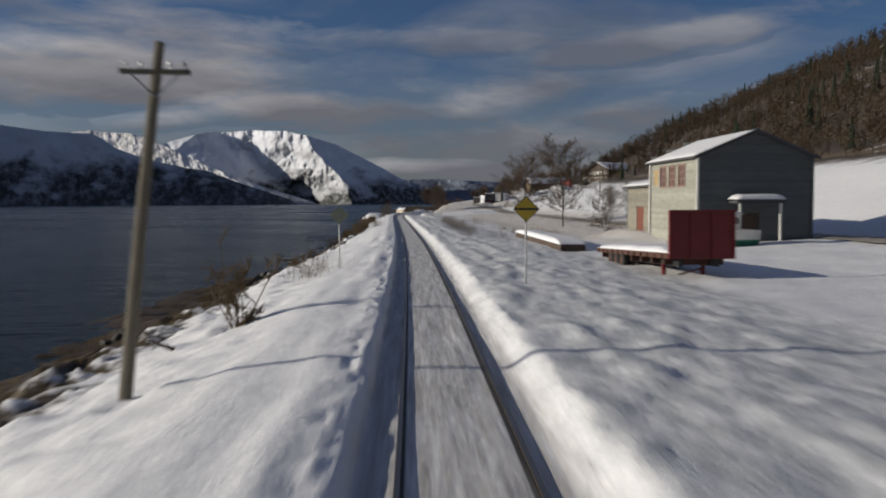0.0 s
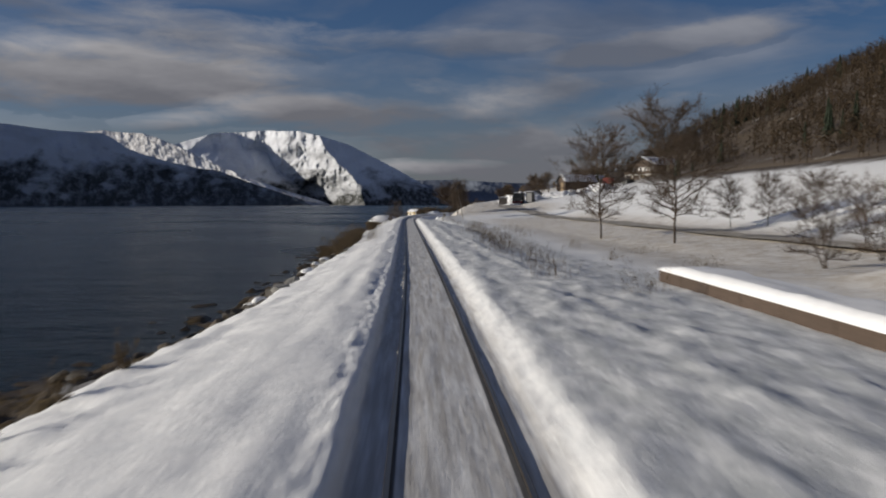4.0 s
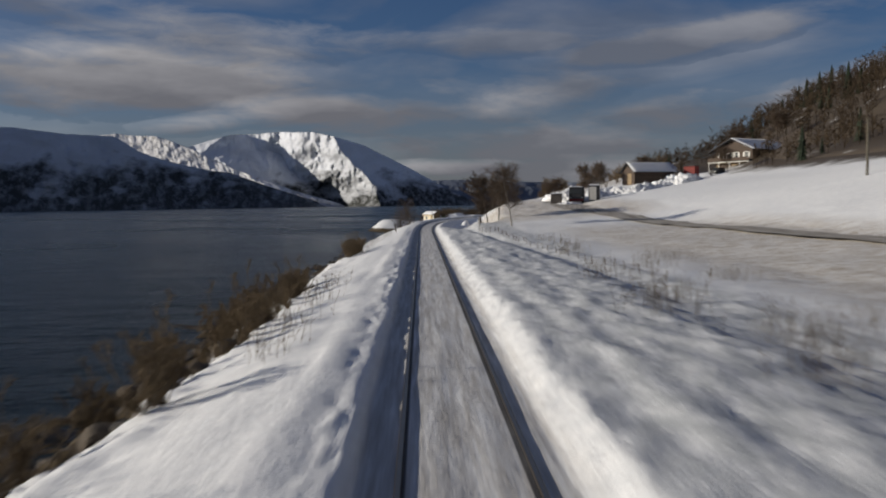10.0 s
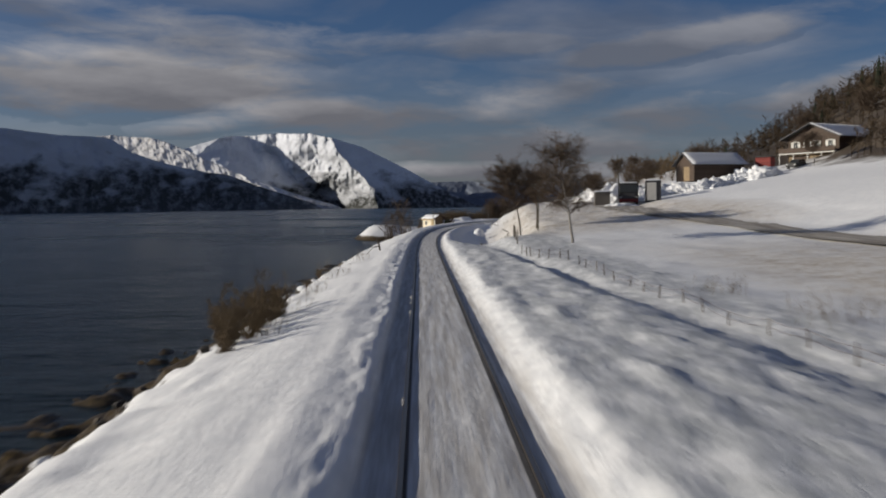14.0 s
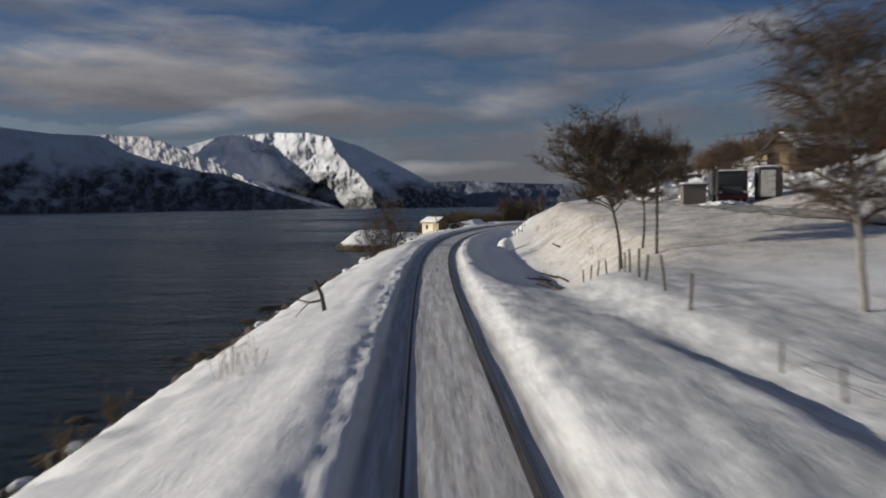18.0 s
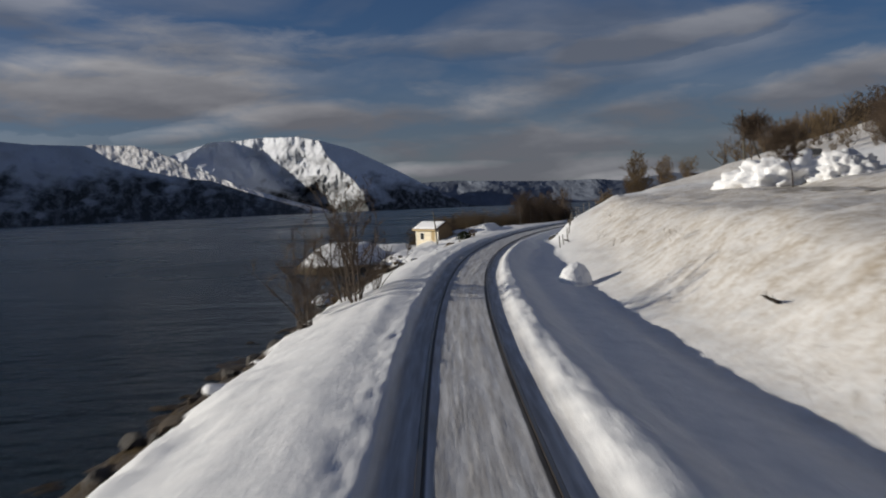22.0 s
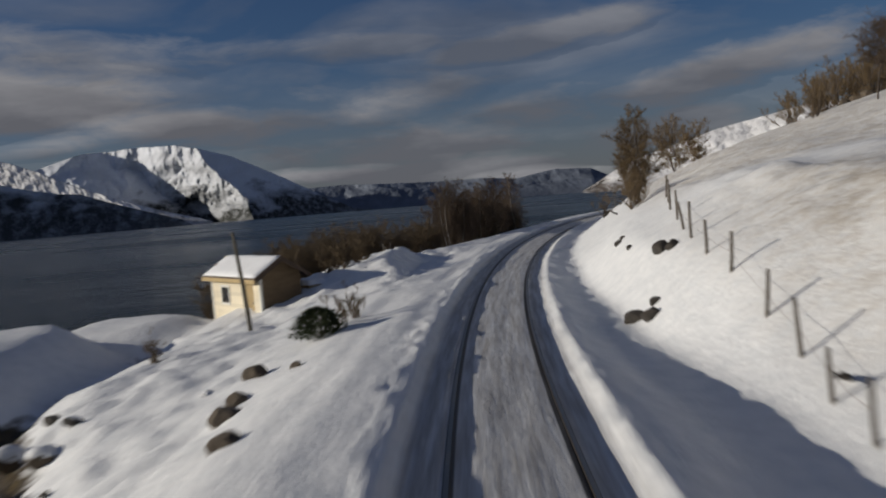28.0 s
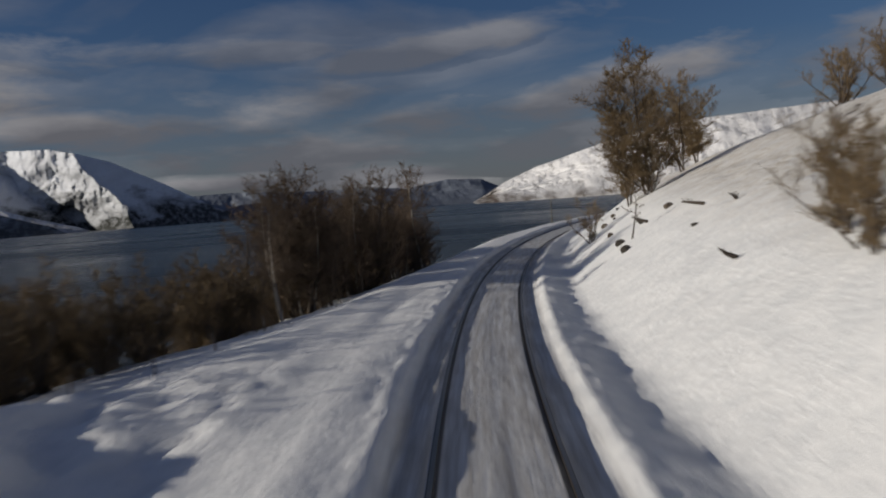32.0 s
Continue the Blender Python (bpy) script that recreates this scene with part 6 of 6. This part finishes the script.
def leafy_bush(x, y, r, h, label):
    rng2 = random.Random(77)
    st = Strands()
    lv, lf = [], []
    for k in range(2600):
        a, u = rng2.uniform(0, 2 * math.pi), rng2.random() ** 0.5
        z = rng2.random()
        rad = r * math.sqrt(max(0, 1 - (z * 1.02) ** 2.2)) * (0.72 + 0.28 * rng2.random()) * (1 + 0.15 * math.sin(3 * a))
        p = Vector((rad * u * math.cos(a), rad * u * math.sin(a), z * h))
        n = Vector((math.cos(a), math.sin(a), rng2.uniform(.1, 1.2))).normalized()
        q = n.cross(Vector((rng2.uniform(-1, 1), rng2.uniform(-1, 1), 0.3))).normalized()
        i = len(lv)
        lv += [tuple(p - q * .02), tuple(p + q * .02), tuple(p + n * rng2.uniform(.06, .13))]
        lf.append((i, i + 1, i + 2))
    me = bpy.data.meshes.new("foliage")
    me.from_pydata(lv, [], lf)
    me.materials.append(JUNIPER)
    t = thing("evergreen_bush", placed(x, y), label, "bush")
    new("foliage", me).parent = t
    for k in range(9):
        a = k * 0.7
        st.tube([Vector((0, 0, -.1)), Vector((.4 * r * math.cos(a), .4 * r * math.sin(a), h * .5)), Vector((.7 * r * math.cos(a), .7 * r * math.sin(a), h * .8))], [.02, .012, .006], 4)
    new("stems", st.mesh("stems", BARK)).parent = t


leafy_bush(4.15, 285.0, 0.72, 0.72, "low dark green juniper bush in the snow")

# dry weeds and stubble standing out of the snow


def weeds(name, spots, label, category="weeds", height=0.7, mat=None, n=26):
    for s, d, r in spots:
        rng2 = random.Random(int(s * 10))
        st = Strands()
        for k in range(int(n * r)):
            p = Vector((rng2.gauss(0, .35 * r), rng2.gauss(0, .5 * r), -.1))
            h = height * rng2.uniform(.5, 1.15)
            w = Vector((rng2.uniform(-.3, .3), rng2.uniform(-.3, .3), 1))
            pts = wander(rng2, p, w, h, 4, .16)
            st.tube(pts, [.006, .005, .0045, .004, .003], 3)
            for j in range(3):
                q = pts[rng2.randint(2, 4)]
                st.tube(wander(rng2, q, Vector((rng2.uniform(-1, 1), rng2.uniform(-1, 1), .8)), h * .25, 2, .3), [.004, .0035, .003], 3)
        ob = new(name, st.mesh(name, mat or WILLOW))
        ob.matrix_basis = placed_sd(s, d)
        tagged(ob, label, category, "dry weeds in the snow", "stuff")


weeds("weed_clump", [(72, 4.6, 1.2), (80, 5.2, 1.4), (88, 4.6, 1.3), (92, 6.0, 1.8), (95, 5.0, 1.2), (101, 4.9, 1.4), (105, 6.4, 1.6), (110, 5.6, 1.2), (118, 5.2, 1.5), (114.5, 7.1, 1.6), (121, 6.2, 1.2), (128, 5.8, 1.1), (66, 6.5, 1.0)],
      "cluster of dry brown weed stalks above the snow", height=0.85, n=36)
weeds("grass_tuft", [(145.5, 7.6, 1.2), (149, 8.6, 1.0), (153.5, 8.8, 1.3), (135, 9.5, 1.4), (128, 10.5, 1.4), (160, 8.5, 1.0), (116, 9.5, 1.2), (140, 11.5, 1.3), (100, 11, 1.1), (86, 10.2, 1.0), (78, 12.5, 1.2), (93, 13.6, 1.3)],
      "tuft of dry straw-coloured grass above the snow", height=0.6, mat=STRAW, n=34)
weeds("stalk_clump", [(41.0, -5.2, 1.6), (38.8, -5.0, 1.5), (42.5, -4.6, 1.4), (115.5, -3.6, 1.0), (120, -3.9, 1.1), (125, -3.8, 1.0), (131, -4.0, 1.1), (157, -4.6, 1.0), (163, -5.0, 1.2), (169, -4.8, 1.0), (176, -4.4, 1.0), (242, -4.3, .9), (187, -4.0, .8), (322, -6.4, 1.2), (318, -8.2, 1.2), (313, -9.6, 1.4), (327, -5.4, 1.0)],
      "thin russet stalks along the edge of the shore bank", height=0.75, n=30)
weeds("stalk_tuft", [(216, 8.5, .9), (226, 10.0, .9), (247, 9.2, .8), (258, 8.0, .9), (266, 7.5, .7), (275, 8.2, .7), (221, 6.8, 1.0)],
      "sparse dry stalks on the snowy road bank", height=0.6, n=16)

# ---------------------------------------------------------------- fences


def fence_post(h, label, lean=0.0):
    rng2 = random.Random(int(h * 100))
    bm = rod([(0, 0, -.4), (lean * .3, .01, h * .4), (lean, 0, h)], [.044 * min(1, h + .15), .042 * min(1, h + .15), .037 * min(1, h + .15)], 7)
    ob = part("fence_post", bm, GREYWOOD)
    return tagged(ob, label, "fence post")


def fence(posts, h, label, group, wires=0):
    first = None
    tops = []
    for i, (s, d) in enumerate(posts):
        rng2 = random.Random(i + int(s))
        m = placed_sd(s, d, rng2.uniform(0, 360), 0, (rng2.uniform(-6, 6), rng2.uniform(-6, 6)))
        if first is None:
            first = fence_post(h, label, 0.03)
            ob = first
            ob.matrix_basis = m
        else:
            ob = copy_thing(first, m)
        k = rng2.uniform(.85, 1.12)
        ob.matrix_basis = m @ Matrix.Diagonal((1, 1, k, 1))
        ob["group"] = group
        tops.append(m.translation.copy())
    for w in range(wires):
        for a, b in zip(tops, tops[1:]):
            z = Vector((0, 0, h * (0.45 + 0.4 * w)))
            st = Strands()
            st.tube([a + z, (a + b) / 2 + z - Vector((0, 0, .04)), b + z], [.004] * 3, 3)
            ob = new("fence_wire", st.mesh("fence_wire", RUST))
            tagged(ob, "thin rusty wire strung between fence posts", "fence wire", "wires of " + group)


fence([(128 + 1.75 * k, float(np.interp(128 + 1.75 * k, [128, 146, 155, 166, 173], [8.2, 7.2, 6.55, 6.2, 6.25])) + 0.06 * (k % 3)) for k in range(26)], 0.38, "short grey wooden fence post standing in snow", "posts of the field fence", 2)
fence([(174.6, 6.3), (175.4, 6.05), (176.8, 5.7), (178.3, 5.45), (180.3, 5.3), (181.6, 5.25), (183.6, 5.2)], 0.5, "grey wooden fence post at the edge of a snow ditch", "posts of the near fence", 2)
fence([(189.6, 5.6), (192.6, 5.85), (195.2, 6.0), (196.4, 6.1), (198.5, 6.3)], 0.84, "tall grey wooden fence post casting a shadow on snow", "posts of the field edge")
fence([(199.6, 6.4), (201.0, 6.5), (202.2, 6.3), (203.5, 6.21), (204.5, 6.12), (205.0, 5.94)], 0.62, "leaning grey fence post by the roadside trees", "posts by the trees")
fence([(274.6, 4.55), (276.5, 4.75), (278.5, 5.03), (280.5, 5.08), (283, 5.11), (285.5, 5.16), (288.5, 5.39), (290.5, 5.55), (293.0, 5.8), (296.5, 6.1), (300, 6.5), (304, 6.9)], 0.98, "thin weathered fence post on the steep snowy bank", "posts of the bank fence", 1)
fence([(306.0, -6.5), (308.4, -6.9), (311.0, -7.2), (313.6, -7.0), (316.2, -6.6), (319.0, -6.3), (322.0, -6.0), (336, -5.2), (337, -5.2), (338, -5.15), (339, -5.1), (340, -5.1), (341, -5.05), (342, -5.0)], 0.42, "short grey post along the shore fence", "posts of the shore fence")
stake_bm = rod([(0, 0, -.3), (-.12, 0, .45), (-.32, .02, .9)], [.075, .06, .045], 7)
tube(stake_bm, [Vector(q) for q in ((-.08, 0, .3), (-.5, .04, .22), (-.95, .0, .36))], [.04, .032, .02], 6)
tube(stake_bm, [Vector(q) for q in ((-.5, .04, .22), (-.75, .1, -.02), (-.95, .1, -.25))], [.02, .016, .01], 5)
stake = tagged(part("leaning_stake", stake_bm, BARK), "dark leaning stake in the snowy shore bank", "stake")
stake.matrix_basis = placed(-3.35, 196.0)
for k, (s, d, ln, turn) in enumerate(((205.0, 5.0, 1.5, 35), (205.8, 5.3, 1.3, 60), (207.0, 5.3, 1.2, 20), (215.5, 6.0, 1.4, 80), (216.4, 6.4, 1.1, 110), (213.5, 6.6, .7, 70), (229, 8.0, .8, 130), (277.0, 5.2, .7, 120), (327.5, 6.6, .7, 60), (325, 7.0, .6, 140), (318, 5.2, .5, 100), (22.5, -6.6, .7, 95), (332, 5.4, .6, 70))):
    rng2 = random.Random(k)
    st = Strands()
    body = wander(rng2, Vector((0, 0, 0)), Vector((0, 1, .28)), ln, 5, .12)
    st.tube(body, [.06, .055, .05, .045, .035, .02], 7)
    for j in range(4):
        st.tube(wander(rng2, body[1 + j], Vector((rng2.uniform(-1, 1), .6, .8)), ln * .3, 3, .2), [.02, .015, .01, .006], 5)
    ob = new("fallen_branch", st.mesh("fallen_branch", BARK))
    ob.matrix_basis = placed_sd(s, d, turn, 0.02)
    tagged(ob, "dark fallen branch half buried in snow", "branch", "fallen branches")

# ---------------------------------------------------------------- stones and snow heaps


def boulder_mesh(name, seed, mat, squash=0.7, sub=3, jag=0.32, top_only=False):
    bm = bmesh.new()
    bmesh.ops.create_icosphere(bm, subdivisions=sub, radius=1)
    rng2 = random.Random(seed)
    cuts = [(Vector((rng2.gauss(0, 1), rng2.gauss(0, 1), rng2.gauss(0, .7))).normalized(), rng2.uniform(.55, .85)) for _ in range(9)]
    for v in bm.verts:
        p = v.co.copy()
        for n, dist in cuts:
            if not top_only and p.dot(n) > dist:
                p -= n * (p.dot(n) - dist)
        p *= 1 + jag * 0.35 * noise.noise(p * 1.7 + Vector((seed, 0, 0))) + jag * 0.12 * noise.noise(p * 5 + Vector((0, seed, 0)))
        v.co = Vector((p.x, p.y * 0.85, p.z * squash))
    me = bpy.data.meshes.new(name)
    bm.to_mesh(me)
    bm.free()
    me.polygons.foreach_set("use_smooth", [top_only] * len(me.polygons))
    me.materials.append(mat)
    return me


def cap_mesh(rock, seed):
    """Snow lying on the upper side of a stone."""
    bm = bmesh.new()
    bm.from_mesh(rock)
    bmesh.ops.delete(bm, geom=[f for f in bm.faces if f.normal.z < 0.25 or f.calc_center_median().z < 0.12], context="FACES")
    r = bmesh.ops.extrude_face_region(bm, geom=list(bm.faces))
    for v in [g for g in r["geom"] if isinstance(g, bmesh.types.BMVert)]:
        rim = any(len(e.link_faces) < 2 for e in v.link_edges)
        v.co.z += 0.02 if rim else 0.09 + 0.05 * noise.noise(v.co * 2)
        v.co.x *= 0.99
    bmesh.ops.smooth_vert(bm, verts=bm.verts, factor=0.4, use_axis_x=True, use_axis_y=True, use_axis_z=True)
    bmesh.ops.recalc_face_normals(bm, faces=bm.faces)
    me = bpy.data.meshes.new("snow_cap")
    bm.to_mesh(me)
    bm.free()
    me.polygons.foreach_set("use_smooth", [True] * len(me.polygons))
    me.materials.append(SNOW)
    return me


ROCKS = [boulder_mesh("boulder", 200 + k, (ROCK, WETROCK, WETROCK)[k % 3]) for k in range(6)] + [boulder_mesh("boulder", 220 + k, PALEROCK, 0.6, 3, 0.45) for k in range(3)]
CAPS = [cap_mesh(r, k) for k, r in enumerate(ROCKS)]


def boulder(x, y, size, k, capped, sink=0.3, label="dark brown shore boulder", group="boulders of the shore", turn=None):
    k = 6 + k % 3 if "pale" in label else k % 6
    ob = new("boulder", ROCKS[k])
    ob.matrix_basis = placed(x, y, rng.uniform(0, 360) if turn is None else turn, size * (0.7 - sink * 1.2) * 0.6, (rng.uniform(-15, 15), rng.uniform(-15, 15))) @ Matrix.Diagonal((size, size, size, 1))
    tagged(ob, label + (" capped with snow" if capped else ", bare and wet"), "boulder", group)
    if capped:
        new("snow_cap", CAPS[k]).parent = ob
    return ob


for k in range(230):
    s = rng.uniform(-8, 352) if k > 120 else rng.uniform(66, 175)
    L = section(LEFT, s)
    d = rng.uniform(L[1, 0] + 0.3, L[3, 0] - 0.1)
    if k > 120 and 283 < s < 318:
        continue
    x, y = at_track(s, d)
    inner = d > L[2, 0] - 0.3
    if k > 120 and 150 < s < 262 and k % 3:
        continue
    boulder(float(x), float(y), rng.uniform(.18, .5) * (0.62 if s > 150 or s < 62 else 1.0), k, inner and rng.random() < 0.3)
for k in range(96):
    s = 172 + 112 * (k + rng.random()) / 96
    L = section(LEFT, s)
    d = rng.uniform(L[1, 0] + 0.2, L[2, 0] + 0.25)
    x, y = at_track(s, d)
    boulder(float(x), float(y), rng.uniform(.2, .42), k, d > L[2, 0] - 0.3 and k % 3 > 0, 0.35)
for x, y, size in ((-6.4, 83.8, 0.5), (-6.6, 86.5, 0.42), (-6.4, 79.0, 0.45), (-6.6, 91.0, .5), (-6.5, 95.5, .4), (-6.2, 99, .45), (-6.6, 140.5, .45), (-6.4, 143, .5)):
    boulder(x, y, size, int(y), int(y) % 3 == 0, 0.4, "large pale shore boulder")
for s, d, size in ((285.4, 3.35, 0.36), (284.6, 3.6, 0.34), (285.5, 3.85, .2), (289.6, 4.75, 0.4), (289.1, 4.95, .3), (296.0, 4.12, .2), (296.3, 4.3, .14), (293.5, 4.26, .16)):
    x, y = at_track(s, d)
    boulder(float(x), float(y), 0.9 * size, int(s) % 2 + 1, False, 0.45, "dark brown rock showing through the snow", "rocks of the bank")
for x, y, size in ((2.5, 280.7, .34), (2.65, 275.5, .3), (2.72, 282.6, .36), (2.35, 279.2, .36), (3.6, 281.4, .16), (-2.9, 284.3, .5), (-1.8, 283.0, .4), (-3.6, 285.2, .45)):
    boulder(x, y, size, 3 * int(x * 3), x < 0, 0.35 if x < 0 else 0.62, "brown rock showing through the snow", "rocks of the bank")
for k in range(11):
    s, d = rng.uniform(324, 352), rng.uniform(4.0, 6.5)
    x, y = at_track(s, d)
    boulder(float(x), float(y), rng.uniform(.12, .24), k, False, 0.5, "brown rock at the foot of the cutting", "rocks of the bank")


for x, y, size in ((52, 335, .7), (53, 333, .8), (51, 338, .6), (54.5, 337, .9), (55.5, 331, .6)):
    s = x
    boulder(float(x), float(y), size, 3 * int(s), False, 0.3, "brown rock outcrop on the crest of the bank", "rocks of the bank")


def snow_heap(x, y, rx_, ry_, h, seed, label, lumps=0.2, name="snow_mound", lift=0.0):
    bm = bmesh.new()
    bmesh.ops.create_icosphere(bm, subdivisions=5, radius=1)
    for v in bm.verts:
        p = v.co
        n = 1 + lumps * noise.noise(p * 1.6 + Vector((seed, 0, 0))) + lumps * 0.75 * noise.noise(p * 4.6 + Vector((0, seed, 0))) + lumps * 0.5 * noise.noise(p * 10 + Vector((0, 0, seed)))
        v.co = Vector((p.x * rx_ * n, p.y * ry_ * n, max(p.z, -0.25) * h * n))
    ob = part(name, bm, SNOW, None, smooth=True)
    ob.matrix_basis = placed(x, y, 0, lift)
    return tagged(ob, label, "snow heap")


snow_heap(6.95, 246.7, 0.8, 0.74, 1.08, 3, "rounded snow-covered stump beside the line", 0.07, lift=-0.1)
snow_heap(30.0, 277.0, 4.3, 3.2, 2.45, 7, "high rough heap of ploughed snow by the road", 0.42, lift=-0.4)
snow_heap(33.0, 273.5, 2.6, 2.4, 1.9, 8, "rough bank of cleared snow below the yard", 0.3, lift=-0.3)
snow_heap(36.5, 262.5, 3.2, 2.2, 1.4, 9, "lumpy bank of cleared snow in front of the barn", 0.3, lift=-0.3)
snow_heap(41.0, 257.5, 3.0, 2.2, 1.2, 10, "lumpy bank of cleared snow on the yard edge", 0.3, lift=-0.3)
snow_heap(48.5, 259.5, 2.8, 2.4, 1.8, 12, "heap of cleared snow beside the red shed", 0.3, lift=-0.3)
snow_heap(23.2, 237.8, 2.2, 1.2, 0.6, 14, "low ploughed snow ridge by the parked lorry", 0.25, lift=-0.2)
snow_heap(-5.9, 260.9, 0.85, 0.7, 0.5, 15, "snow-capped rock at the water's edge", 0.2, lift=0.1)

for k in range(22):
    u = k / 21
    snow_heap(25.5 + 25 * u + rng.uniform(-.8, .8), 247 + 14 * u + 3 * math.sin(u * 9) + rng.uniform(-1.5, 1.5), rng.uniform(1.5, 2.6), rng.uniform(1.0, 1.7), rng.uniform(.8, 1.4), 30 + k, "rough mound of ploughed snow below the yard", 0.5, lift=-0.25)

# ---------------------------------------------------------------- woods on the hillside
rng = random.Random(9)
bare, needles = Strands(), Strands()
count = 0
HOUSES = ((66, 279), (41, 270), (51, 267), (53, 302), (56, 268), (29, 277))
while count < 6600:
    x, y = rng.uniform(50, 190), rng.uniform(-60, 520)
    if min(math.hypot(x - a, y - b) for a, b in HOUSES) < 11:
        continue
    if x < (57 if y < 285 else 50) + 4 * lattice(y / 30, 0.5, 3) or (lattice(x / 22, y / 22, 8) < -0.45 and x < 120):
        continue
    s, d = track_of(x, y)
    if d < (54 if y < 285 else 34):
        continue
    count += 1
    z = ground_z(x, y) - 0.2
    h = rng.uniform(3.2, 7.0) * (0.7 if x < 75 else 1)
    p = Vector((x, y, z))
    if rng.random() < ((0.5 if y < 200 and 80 < x < 150 else 0.08) if lattice(x / 30, y / 30, 15) > 0.25 else 0.015) * (0.5 if x < 74 else 1.0):
        h *= 1.2
        for k in range(9):
            u = k / 9
            r, z0, n = h * 0.19 * (1 - u) + 0.12, z + h * (0.06 + 0.9 * u), 7
            b = len(needles.v)
            needles.v.append((x, y, z0 + h * 0.17))
            for j in range(2 * n):
                a = math.pi * j / n + k
                q = r * (1.0 if j % 2 else 0.55) * rng.uniform(.8, 1.15)
                needles.v.append((x + q * math.cos(a), y + q * math.sin(a), z0 - (0.35 * r if j % 2 else 0)))
            for j in range(2 * n):
                needles.f.append((b, b + 1 + j, b + 1 + (j + 1) % (2 * n)))
        continue
    bare.tube([p, p + Vector((rng.uniform(-.3, .3), rng.uniform(-.3, .3), h * .55)), p + Vector((rng.uniform(-.5, .5), rng.uniform(-.5, .5), h))], [h * .014, h * .01, .012], 3)
    for k in range(10):
        u = rng.uniform(.2, .95)
        q = p + Vector((0, 0, h * u))
        a = rng.uniform(0, 6.3)
        w = Vector((math.cos(a), math.sin(a), rng.uniform(.4, 1.2))).normalized()
        l = h * .34 * (1.15 - u * .7)
        e = q + w * l
        bare.tube([q, e], [.06, .03], 3)
        for j in range(2):
            f = q.lerp(e, rng.uniform(.3, 1))
            bare.tube([f, f + Vector((rng.uniform(-1, 1), rng.uniform(-1, 1), rng.uniform(-.1, 1))).normalized() * l * .55], [.055, .025], 3)
woods = new("leafless_woods", bare.mesh("leafless_woods", WOODTWIG, False))
tagged(woods, "dense brown leafless woods covering the steep hillside", "woods", kind="stuff")
firs = new("spruce_trees", needles.mesh("spruce_trees", NEEDLE, False))
tagged(firs, "scattered dark green spruces among the hillside woods", "spruces", kind="stuff")
